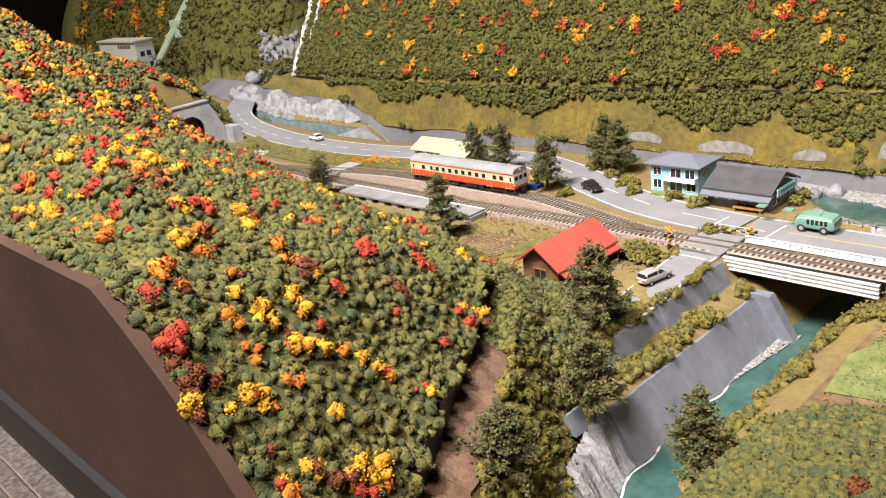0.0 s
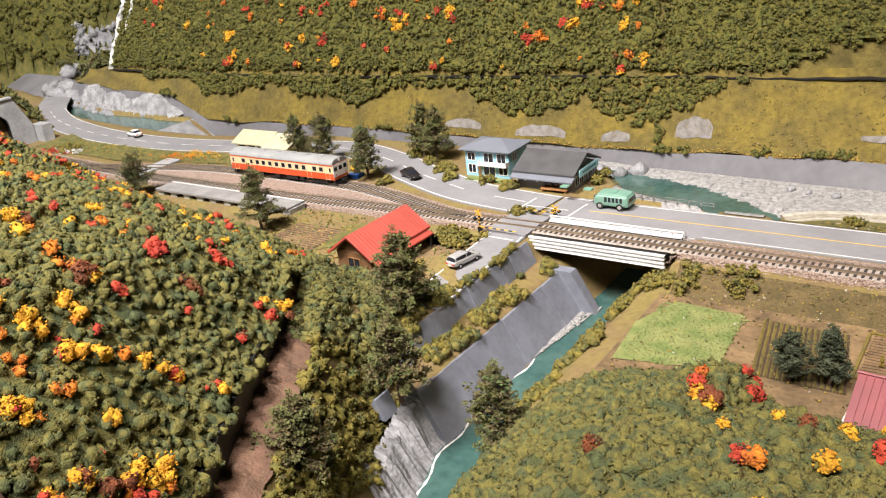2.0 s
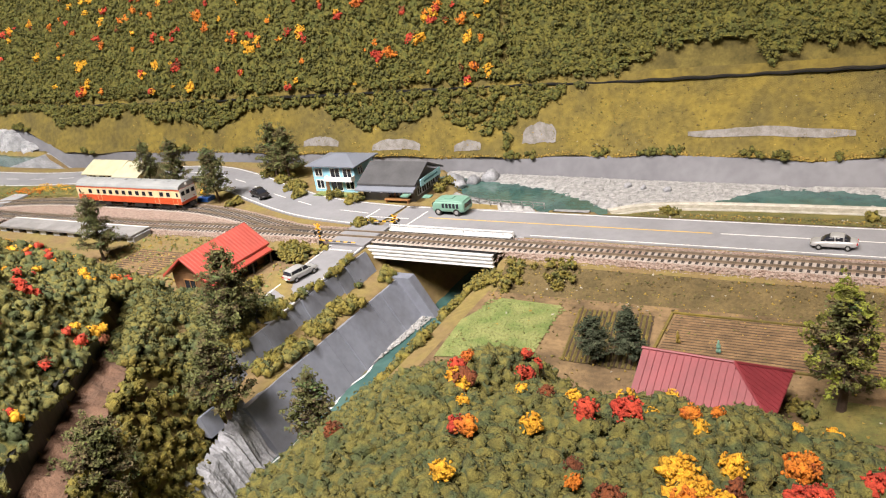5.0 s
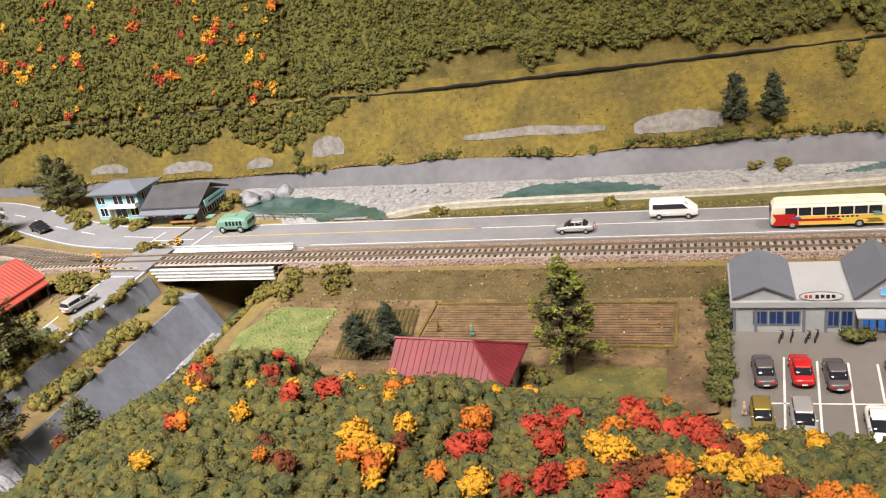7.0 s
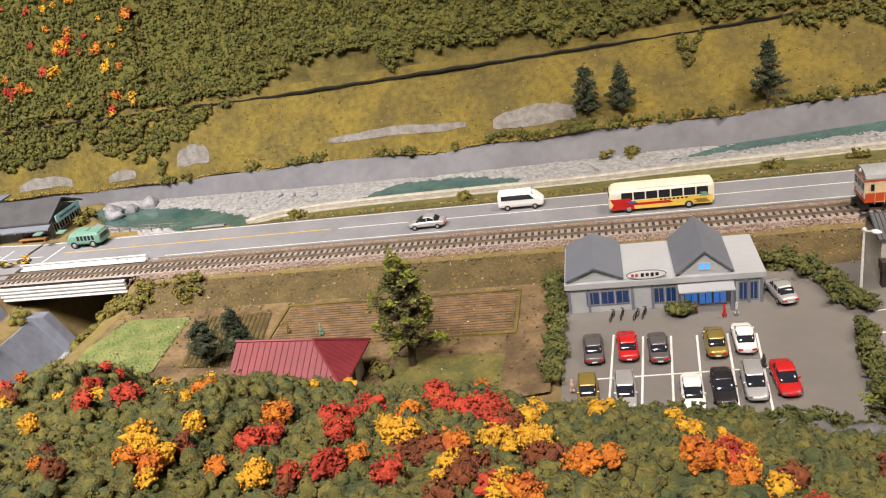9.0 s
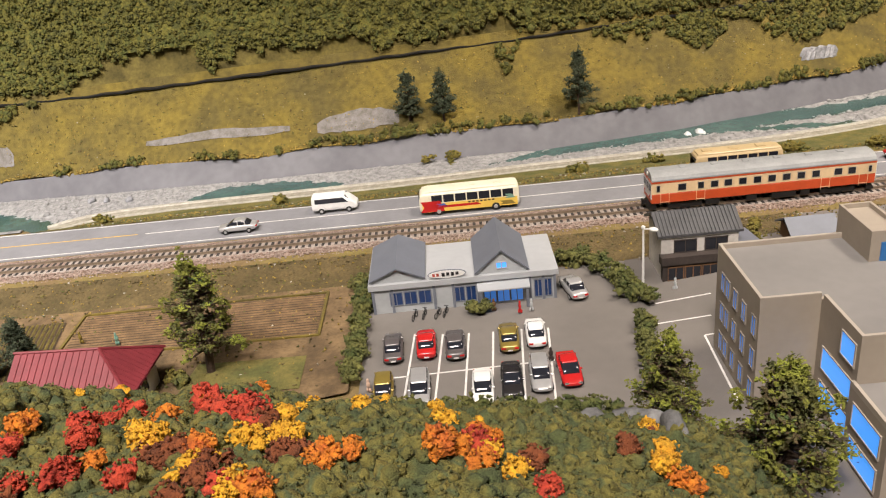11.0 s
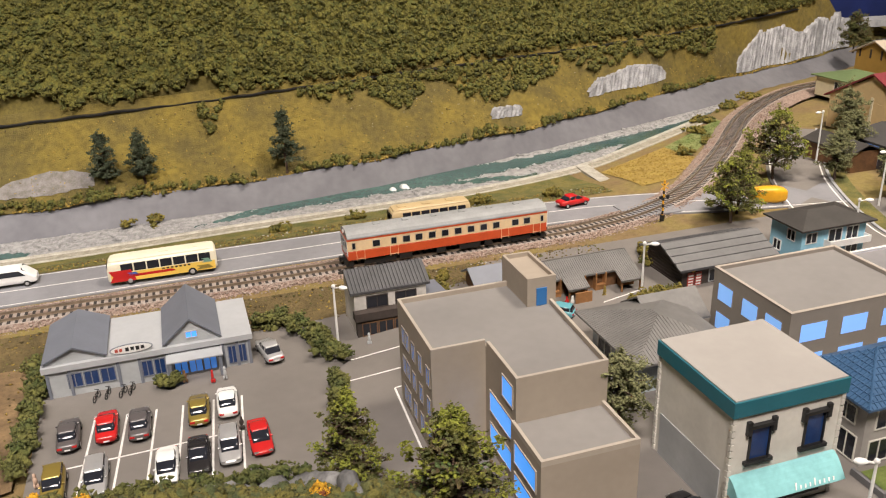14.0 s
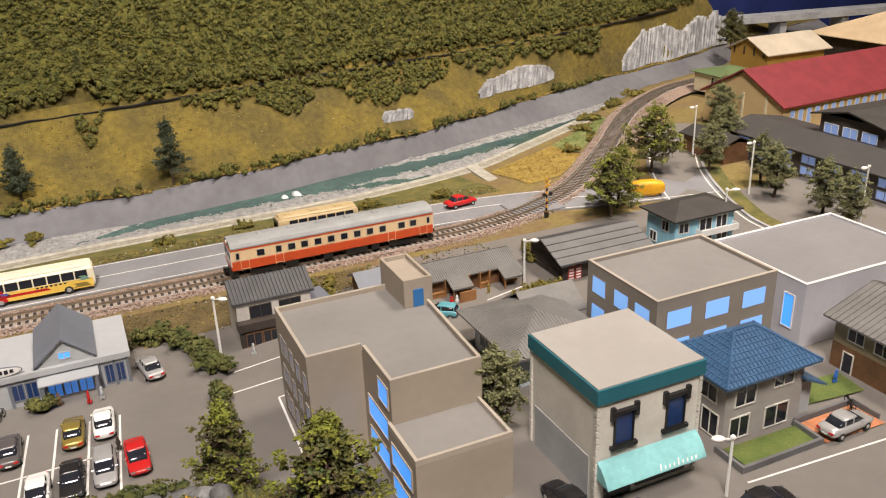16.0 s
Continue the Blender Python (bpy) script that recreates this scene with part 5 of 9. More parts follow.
for a, b in ((-2.2, -1.2), (-0.6, 0.4), (1.0, 2.0)):
    window(t, "+x", a, b, 0.1, 0.8, 1.5, GLASS, WOOD_ORANGE)
bm = B()
for yy in (-2.7, -0.9, 0.9, 2.7):
    box(bm, 2.15, 2.25, yy - 0.05, yy + 0.05, -0.2, 0.75)
part("porch_post", bm, WOOD_DARK, t)
window(t, "-y", -0.5, 0.5, 0.3, 0.8, -2.7, GLASS, WOOD_ORANGE)

# crimson hip-roofed farmhouse
t = thing("crimson_roof_house", 11.8, -15.6, -0.9, -4, "white farmhouse with a crimson ribbed hip roof", "house")
bm = B()
box(bm, 0, 5.6, 0, 3.4, -0.3, 1.5)
part("wall", bm, OFFWHITE, t)
bm = B()
low = [(0.15, -0.45, 1.5), (6.05, -0.45, 1.5), (6.05, 3.85, 1.5), (0.15, 3.85, 1.5)]
ridge = [(0.15, 1.7, 2.85), (4.1, 1.7, 2.85)]
for d in (0.0, 0.1):
    q = [bm.verts.new((x, y, z + d)) for x, y, z in low + ridge]
    for face in ((0, 1, 5, 4), (1, 2, 5), (2, 3, 4, 5)):
        bm.faces.new([q[i] for i in face])
part("roof", bm, ROOF_CRIMSON, t, "crimson sheet roof")
bm = B()
prism(bm, [(0, 1.4), (3.4, 1.4), (1.7, 2.75)], "x", 0.3, 0.42)
part("gable_wall", bm, OFFWHITE, t)
bm = B()
for k in range(1, 20):
    xv = 0.15 + k * 0.31
    f = min(1, (6.05 - xv) / 1.95)
    cyl(bm, (xv, -0.45, 1.62), (xv, -0.45 + 2.15 * f, 1.62 + 1.35 * f), 0.03, 4)
    cyl(bm, (xv, 3.85, 1.62), (xv, 3.85 - 2.15 * f, 1.62 + 1.35 * f), 0.03, 4)
for k in range(1, 14):
    yv = -0.45 + k * 0.31
    f = min(1, (yv + 0.45) / 2.15, (3.85 - yv) / 2.15)
    cyl(bm, (6.05, yv, 1.62), (6.05 - 1.95 * f, yv, 1.62 + 1.35 * f), 0.03, 4)
part("roof_seam", bm, ROOF_CRIMSON, t)
for p, q in (((0.1, 1.7, 2.97), (4.1, 1.7, 2.97)), ((4.1, 1.7, 2.97), (6.08, -0.47, 1.62)), ((4.1, 1.7, 2.97), (6.08, 3.87, 1.62))):
    bm = B()
    cyl(bm, p, q, 0.07, 6)
    part("ridge_cap", bm, ROOF_CRIMSON, t)
window(t, "+x", 0.8, 2.2, 0.4, 1.1, 5.6, GLASS, WHITE)

# family restaurant with two grey gables
t = thing("family_restaurant", 27.8, -8.0, -0.96, 0, "pale grey roadside restaurant with two slate gables", "restaurant")
bm = B()
box(bm, 0, 9.5, 0, 4.2, -0.2, 1.43)
part("wall", bm, GREY_WALL, t)
bm = B()
box(bm, -0.2, 9.7, -0.14, 4.35, 1.42, 1.72)
part("roof", bm, mat("pale_flat_top", (0.40, 0.415, 0.43), 0.6, 0.05, 40), t, "pale flat roof")
for gx0, gx1, h in ((0.0, 2.7, 2.35), (5.5, 8.1, 2.85)):
    bm = B()
    gable(bm, gx0, gx1, 0.05, 4.2, 1.9, h + 0.15, 0.12, 0.08, "y")
    g = part("gable_roof", bm, SLATE, t, "slate grey gable roof")
    bm = B()
    prism(bm, [(gx0, 1.7), (gx1, 1.7), (gx1, 1.9), ((gx0 + gx1) / 2, h + 0.14), (gx0, 1.9)], "y", 0.1, 4.15)
    part("gable_wall", bm, GREY_WALL, t)
window(t, "-y", 6.55, 7.05, 2.0, 2.3, 0.1, LIT_BLUE, RESTAURANT_GREY)
bm = B()
prism(bm, [(-0.8, 1.14), (0.02, 1.24), (0.02, 1.33), (-0.8, 1.21)], "x", 5.45, 8.15)
part("porch_roof", bm, mat("porch_pale", (0.36, 0.38, 0.40), 0.6, 0.05, 40), t)
for px in (5.6, 8.0):
    bm = B()
    box(bm, px - 0.08, px + 0.08, -0.75, -0.6, 0, 1.15)
    part("porch_post", bm, SLATE, t)
for k in range(3):
    window(t, "-y", 0.9 + k * 0.75, 1.5 + k * 0.75, 0.45, 1.15, 0, BLUE_GLASS, SLATE)
for k in range(2):
    window(t, "-y", 4.3 + k * 0.6, 4.75 + k * 0.6, 0.35, 1.15, 0, BLUE_GLASS, SLATE)
for k in range(2):
    window(t, "-y", 8.45 + k * 0.5, 8.8 + k * 0.5, 0.2, 1.15, 0, BLUE_GLASS, SLATE)
for a in (5.8, 6.5, 7.2):
    window(t, "-y", a, a + 0.6, 0.1, 1.05, 0, LIT_DIM, SLATE, True)
for px in (0, 1.0, 3.2, 4.2, 5.5, 8.2, 8.9, 9.5):
    bm = B()
    box(bm, px - 0.07, px + 0.07, -0.08, 0.0, -0.1, 1.42)
    part("column", bm, SLATE, t)
ring = [(3.95 + 1.0 * math.cos(a), 2.0 + 0.25 * math.sin(a)) for a in np.linspace(0, 2 * math.pi, 24, endpoint=False)]
bm = B()
prism(bm, ring, "y", -0.06, 0.0)
part("sign_rim", bm, SLATE, t)
bm = B()
prism(bm, [(3.95 + (x - 3.95) * 0.95, 2.0 + (z - 2.0) * 0.86) for x, z in ring], "y", -0.08, -0.06)
sg = part("sign", bm, WHITE, t, "oval white roof sign")
for k in range(2):
    bm = B()
    box(bm, 3.2 + k * 0.2, 3.34 + k * 0.2, -0.10, -0.08, 1.92, 2.08)
    part("sign_mark", bm, ROOF_RED, sg)
for k in range(4):
    bm = B()
    box(bm, 3.68 + k * 0.24, 3.84 + k * 0.24, -0.10, -0.08, 1.90 + 0.03 * (k % 2), 2.10)
    part("lettering_bar", bm, BLACK, sg)

# old two-storey shop house
t = thing("old_shop_house", 43.0, -7.7, -0.9, 0, "old dark two-storey shop house with tiled roof", "house")
bm = B()
box(bm, 0, 4.0, 0.4, 3.0, -0.2, 2.58)
part("wall", bm, mat("aged_plaster", (0.68, 0.65, 0.60), 0.7, 0.15, 80), t)
bm = B()
box(bm, 0, 4.0, 0, 0.41, -0.2, 1.05)
part("shop_front", bm, WOOD_DARK, t)
bm = B()
gable(bm, 0, 4.0, 0.5, 3.1, 2.55, 3.2, 0.22, 0.12, "x")
part("roof", bm, DARK_ROOF, t, "dark grey tiled roof")
ribs(t, 0, 4.0, 0.5, 3.1, 2.55, 3.2, 0.2, DARK_ROOF, 0.22, 0.05, "x", "roof_tile_rib")
bm = B()
box(bm, -0.1, 4.1, -0.12, 0.45, 1.05, 1.5)
part("balcony", bm, WOOD_DARK, t)
for a in (0.7, 2.3):
    window(t, "-y", a, a + 1.1, 1.55, 2.2, 0.4, GLASS, WOOD_DARK)
for a in (0.3, 1.2, 2.1, 3.0):
    window(t, "-y", a, a + 0.75, 0.15, 0.85, 0, GLASS, WOOD_BROWN)
bm = B()
prism(bm, [(0.6, 1.6), (2.8, 1.35), (2.8, 1.45), (0.6, 1.72)], "x", 4.0, 5.2)
box(bm, 4.0, 5.0, 0.8, 2.7, -0.2, 1.38)
part("lean_to", bm, SLATE, t)

# row of wooden taverns
t = thing("tavern_row", 53.4, -8.9, -0.3, 0, "row of brown wooden taverns with grey sheet roof", "tavern")
bm = B()
box(bm, 0, 5.6, 0.5, 2.7, -0.3, 1.3)
part("wall", bm, WOOD_BROWN, t)
bm = B()
gable(bm, 0, 5.6, 0.3, 2.7, 1.35, 1.9, 0.12, 0.1, "x")
part("roof", bm, ROOF_GREY, t)
ribs(t, 0, 5.6, 0.3, 2.7, 1.35, 1.9, 0.13, ROOF_GREY, 0.12, 0.025, "x")
for a in (0.0, 0.95, 1.6, 2.45, 3.15, 3.75, 4.7, 5.53):
    bm = B()
    box(bm, a, a + 0.07, 0.12, 0.5, -0.1, 1.38)
    part("post", bm, WOOD_ORANGE, t)
for a, b in ((0.07, 0.95), (1.67, 2.45), (3.22, 3.75), (4.77, 5.53)):
    bm = B()
    box(bm, a, b, 0.16, 0.22, 0.2, 0.62)
    part("counter_front", bm, WOOD_ORANGE, t, "orange brown wooden counter front")
    bm = B()
    box(bm, a, b, 0.1, 0.34, 0.62, 0.68)
    part("counter_top", bm, WOOD_ORANGE, t)
for a, b in ((1.05, 2.35), (4.3, 5.7)):
    bm = B()
    prism(bm, [(-0.72, 1.02), (0.25, 1.40), (0.25, 1.47), (-0.72, 1.09)], "x", a, b)
    pr = part("porch_roof", bm, ROOF_GREY, t)
    bm = B()
    for k in range(int((b - a) / 0.13)):
        cyl(bm, (a + 0.06 + 0.13 * k, -0.72, 1.09), (a + 0.06 + 0.13 * k, 0.25, 1.47), 0.028, 5)
    part("sheet_rib", bm, ROOF_GREY, pr)
    bm = B()
    box(bm, a + 0.08, b - 0.08, -0.6, -0.54, 0.90, 1.02)
    part("lintel", bm, OFFWHITE, t, "cream painted lintel")
    for x in (a + 0.08, b - 0.16):
        bm = B()
        box(bm, x, x + 0.08, -0.6, -0.52, 0.05, 0.92)
        part("porch_post", bm, WOOD_ORANGE, t)
bm = B()
box(bm, 1.36, 2.36, -0.98, -0.9, 0.05, 0.95)
part("screen", bm, WOOD_ORANGE, t, "orange brown wooden screen")
bm = B()
box(bm, 2.7, 3.9, -0.5, -0.28, 0.24, 0.32), box(bm, 2.75, 2.83, -0.48, -0.3, 0.03, 0.24), box(bm, 3.77, 3.85, -0.48, -0.3, 0.03, 0.24)
part("bench", bm, WOOD_DARK, t, "dark wooden bench")
t = thing("side_shed", 50.2, -6.6, -0.6, 0, "small brown shed with a grey sheet roof", "shed")
bm = B()
box(bm, 0, 2.2, 0, 1.8, -0.3, 1.3)
part("wall", bm, WOOD_BROWN, t)
bm = B()
gable(bm, 0, 2.2, 0, 1.8, 1.3, 1.8, 0.25, 0.08, "x")
part("roof", bm, SLATE, t)

# black boarded shop
t = thing("black_board_shop", 61.2, -10.2, -0.15, 0, "black boarded shop with dark grey gable roof", "shop")
bm = B()
box(bm, 0, 5.8, 0, 3.6, -0.3, 1.45)
prism(bm, [(0, 1.45), (3.6, 1.45), (1.8, 2.05)], "x", 0, 5.8)
part("wall", bm, WOOD_DARK, t)
bm = B()
gable(bm, 0, 5.8, 0, 3.6, 1.45, 2.15, 0.4, 0.1, "x")
part("roof", bm, mat("charcoal_sheet", (0.14, 0.14, 0.14), 0.6, 0.1, 80), t)
for f in (0.0, 0.27, 0.52, 0.77):
    for y in (-0.4 + 2.2 * f, 4.0 - 2.2 * f):
        bm = B()
        box(bm, -0.4, 6.2, y - 0.03, y + 0.03, 1.45 + 0.389 * (2.2 * f - 0.4), 1.45 + 0.389 * (2.2 * f - 0.4) + 0.125)
        part("roof_seam", bm, DARK_ROOF, t)
for k in range(2):
    bm = B()
    box(bm, 0.35 + k * 0.5, 0.75 + k * 0.5, -0.06, 0.0, 0.15, 1.0)
    sg = part("notice_board", bm, ROOF_RED, t, "red notice board")
    bm = B()
    for j in range(4):
        box(bm, 0.4 + k * 0.5, 0.7 + k * 0.5, -0.075, -0.06, 0.25 + j * 0.18, 0.33 + j * 0.18)
    part("lettering_bars", bm, WHITE, sg)
bm = B()
cyl(bm, (0.7, -0.08, 1.2), (0.7, 0.0, 1.2), 0.16, 14)
part("round_sign", bm, YELLOW_GRASS, t)
for a in (1.8, 3.1, 4.4):
    window(t, "-y", a, a + 1.0, 0.3, 1.0, 0, GLASS, GREY_WALL)
bm = B()
for k in range(7):
    box(bm, -0.03, 0.0, 0.0, 3.6, 0.05 + k * 0.2, 0.10 + k * 0.2)
part("weatherboard", bm, WOOD_DARK, t)

# station with pale yellow roofs
t = thing("station_house", -50.6, 7.6, 0.0, 0, "low cream station house with pale yellow roofs", "station")
bm = B()
box(bm, 0, 7.6, 0, 3.2, -0.1, 1.4)
prism(bm, [(0, 1.4), (3.2, 1.4), (1.6, 2.1)], "x", 0.02, 7.58)
part("wall", bm, CREAM_WALL, t)
bm = B()
gable(bm, 0, 4.4, 0, 3.2, 1.4, 2.15, 0.35, 0.1, "x")
part("roof", bm, mat("pale_yellow_roof", (0.46, 0.43, 0.29), 0.6, 0.08, 80), t)
bm = B()
gable(bm, 4.7, 7.6, -0.3, 3.2, 1.3, 2.0, 0.35, 0.1, "x")
part("side_roof", bm, mat("pale_yellow_roof_side", (0.49, 0.46, 0.32), 0.6, 0.08, 80), t)
for a in (0.5, 1.9, 3.2, 5.4):
    window(t, "-y", a, a + 0.8, 0.3, 1.1, 0, GLASS, WOOD_BROWN)
# factory, school and far roofs
t = thing("red_roof_factory", 94.8, 6.6, 0.0, 4, "cream factory hall with a long crimson roof", "factory")
bm = B()
box(bm, 0, 30, 0, 9.4, -0.2, 2.9)
prism(bm, [(0, 2.9), (9.4, 2.9), (4.7, 5.3)], "x", 0.02, 29.9)
part("wall", bm, mat("cream_factory_wall", (0.62, 0.46, 0.24), 0.65, 0.08, 30), t)
bm = B()
gable(bm, 0, 30, 0, 9.4, 2.9, 5.4, 0.4, 0.15, "x")
part("roof", bm, ROOF_CRIMSON, t, "long crimson roof")
for k in range(18):
    window(t, "-y", 1.0 + k * 1.1, 1.5 + k * 1.1, 1.7 if k % 3 == 0 else 1.0, 2.3, 0, LIT_SOFT, WHITE, False)
for k in range(3):
    bm = B()
    box(bm, -0.08, 0, 1.8 + k * 2.7, 2.05 + k * 2.7, 0, 3.4)
    part("pilaster", bm, CREAM_WALL, t)
t = thing("school_building", 87.8, -16, 0.0, 0, "long dark school building with blue-lit windows", "school")
bm = B()
box(bm, 0, 6.4, 0, 22, -0.2, 2.05)
part("wall", bm, mat("dark_brown_wall", (0.06, 0.05, 0.05), 0.65, 0.1, 40), t)
bm = B()
gable(bm, 0, 6.4, 0, 22, 2.05, 2.6, 0.5, 0.12, "y")
part("roof", bm, mat("dark_sheet_roof", (0.055, 0.052, 0.05), 0.6, 0.1, 40), t)
for k in range(9):
    for zz in (0.25, 1.15):
        window(t, "-x", 0.8 + k * 2.3, 2.1 + k * 2.3, zz, zz + 0.6, 0, LIT_SOFT, SLATE)
t = thing("dark_annex", 92, -6, 0.0, 0, "dark two-storey annex with a flat grey roof", "building")
bm = B()
box(bm, 0, 9, 0, 6, -0.2, 4.0)
part("wall", bm, mat("annex_wall", (0.07, 0.055, 0.05), 0.65, 0.1, 40), t)
bm = B()
gable(bm, 0, 9, 0, 6, 4.0, 4.6, 0.6, 0.12, "x")
part("roof", bm, ROOF_BROWN, t)
for k in range(3):
    window(t, "-x", 0.6 + k * 1.8, 1.9 + k * 1.8, 2.4, 3.3, 0, LIT_SOFT, WHITE)
t = thing("brown_store", 85.0, 3.0, 0.0, 0, "low brown store house with a dark roof", "shed")
bm = B()
box(bm, 0, 2.6, 0, 5, -0.2, 1.6)
part("wall", bm, WOOD_BROWN, t)
bm = B()
gable(bm, 0, 2.6, 0, 5, 1.6, 2.1, 0.3, 0.1, "y")
part("roof", bm, ROOF_BROWN, t)
t = thing("green_roof_house", 102.8, 22.8, 0.0, 0, "small cream house with a green hip roof", "house")
bm = B()
box(bm, 0, 5.2, 0, 4.8, -0.2, 1.9)
part("wall", bm, CREAM_WALL, t)
bm = B()
hip(bm, 0, 5.2, 0, 4.8, 1.9, 2.6, over=0.45)
part("roof", bm, mat("green_sheet_roof", (0.12, 0.17, 0.07), 0.6, 0.1, 40), t)
window(t, "-y", 1, 2, 0.8, 1.6, 0, GLASS, WHITE)
window(t, "-x", 1, 2, 0.8, 1.6, 0, GLASS, WHITE)
t = thing("timber_gable_house", 112, 26, 0.0, 0, "half-timbered house with a pale gable roof", "house")
bm = B()
box(bm, 0, 9, 0, 6, -0.2, 3.2)
prism(bm, [(0, 3.2), (6, 3.2), (3, 4.6)], "x", 0, 9)
part("wall", bm, mat("ochre_gable", (0.45, 0.28, 0.06), 0.6, 0.1, 40), t)
bm = B()
gable(bm, 0, 9, 0, 6, 3.2, 4.6, 0.6, 0.12, "x")
part("roof", bm, mat("pale_sheet_roof", (0.48, 0.42, 0.33), 0.6, 0.1, 40), t)
for k in range(4):
    bm = B()
    box(bm, -0.08, 0, 0.5 + k * 1.6, 0.7 + k * 1.6, 2.6, 3.6)
    part("timber", bm, WOOD_DARK, t)
t = thing("big_tan_roof_hall", 126.5, 14, 0.0, 0, "large hall with a broad tan hip roof", "hall")
bm = B()
box(bm, 0, 22, 0, 18, -0.2, 3.5)
part("wall", bm, WOOD_DARK, t)
bm = B()
hip(bm, 0, 22, 0, 18, 3.5, 8.0, over=1.2)
part("roof", bm, mat("tan_roof", (0.50, 0.38, 0.24), 0.7, 0.1, 30), t)
bm = B()
box(bm, 7, 15, 7.5, 10.5, 7.0, 8.6)
part("roof_monitor", bm, mat("tan_roof_top", (0.50, 0.40, 0.27), 0.7, 0.1, 30), t)


# arms of the river: places along it, near edge and far edge
ARMS = [
    ([-20, -16, -12, -7, -3.8, 0, 2.4], [22, 18.2, 17.3, 16.6, 15.3, 14.9, 15.8], [25.5, 25.0, 24.2, 22.4, 20.6, 17.6, 15.9]),
    ([6.8, 10, 13, 18.6, 22, 24], [17.3, 17.7, 18.1, 18.6, 19.0, 19.6], [17.4, 21.0, 22.6, 21.9, 20.5, 19.7]),
    ([36, 40, 45, 51, 57, 62, 68, 75, 80, 83, 92, 105, 122, 140], [20.0, 20.6, 21.2, 21.6, 22.0, 23.1, 24.2, 26.1, 27.6, 28.0, 31.2, 36.4, 41.5, 48], [20.4, 22.0, 25.0, 26.6, 27.4, 26.4, 26.8, 28.5, 29.8, 30.6, 33.4, 40.0, 46.0, 53]),
    ([56, 62, 66, 70.5, 75, 80, 84], [22.0, 21.0, 20.4, 20.6, 22.4, 26.0, 28.4], [22.6, 22.5, 21.5, 21.4, 23.6, 28.0, 30.4]),
]


def wet(x, y):
    """Distance inside the water's edge, below nought on the gravel."""
    out = np.full(np.shape(x), -9.0)
    for xs, lo, hi in ARMS:
        d = np.minimum(y - np.interp(x, xs, lo), np.interp(x, xs, hi) - y)
        out = np.maximum(out, np.minimum(d, np.minimum(x - xs[0], xs[-1] - x) + 0.2))
    return out


def bed_z(x, y):
    """Height of the gravel, which dips under the water in the arms."""
    x, y = np.asarray(x, float), np.asarray(y, float)
    ragged = wobble(x, y, 2.3, 0.10) + wobble(x, y, 5.1, 0.06) + wobble(x, y, 11.0, 0.03)
    return water_z(x) + np.clip(-0.22 * (wet(x, y) + 2.2 * ragged), -0.3, 0.20) + 0.12 * ragged


rows = []
for x in np.linspace(-20, 140, 120):
    foot, lv = float(np.interp(x, BANK_X, FOOT_Y)), float(np.interp(x, LEVEE_X, LEVEE_Y)) + (0.8 if x > 3 else 0.4)
    rows.append([(x, y, float(water_z(x))) for y in np.linspace(lv, foot + 0.3, 8)])
bm = B()
loft(bm, rows)
structure("river", bm, WATER, "still teal green resin river in several arms")
pool("river_upper", [(-122, 23.5), (-112, 22.5), (-104, 20.6), (-96, 18.6), (-88, 17.8), (-80, 17), (-73.6, 17)], [2.6, 4.6, 8, 8.6, 8.8, 8.4, 7], 0.0, "green pool under a stone weir")
bm = B()
loft(bm, [[(x + 0.15 * math.sin(y * 1.7), y, -4.55) for x in np.linspace(*((-6.75, -4.4) if y > -16 else (float(np.interp(-y, [16, 20.4, 22, 23, 26, 30, 38], [-6.9, -6.5, -6.0, -5.6, -4.7, -3.5, -1.6])), float(np.interp(-y, [16, 20, 30, 38], [-4.0, -3.1, -1.6, 0])))), 5)] for y in np.linspace(5, -39, 60)])
structure("stream", bm, WATER, "green resin stream in a concrete cutting")
for sx in (0, 1):
    bm = B()
    rows = []
    for y in np.linspace(-1, -38, 90):
        e = ((-6.62, -4.55) if y > -16 else (float(np.interp(-y, [16, 20.4, 22, 23, 26, 30, 38], [-6.7, -6.35, -5.85, -5.45, -4.55, -3.35, -1.45])), float(np.interp(-y, [16, 20, 30, 38], [-4.1, -3.2, -1.7, 0]))))[sx] + 0.15 * math.sin(y * 1.7)
        w = 0.035 + 0.05 * math.sin(y * 3.1) ** 2
        rows.append([(e - w, y, -4.53), (e, y, -4.50), (e + w, y, -4.53)])
    loft(bm, rows)
    structure("stream_foam", bm, FOAM, "thin white foam along the stream edge")

# gravel, rocks and stones


def stones(name, centres, sizes, material, label, sub=2, rough=0.22, flat=0.7):
    v, f = lumps(np.array(centres), np.array(sizes), sub, rough, flat, np.random.default_rng(len(centres)))
    return arrays(name, v, f, material, "stuff", label, "stones")


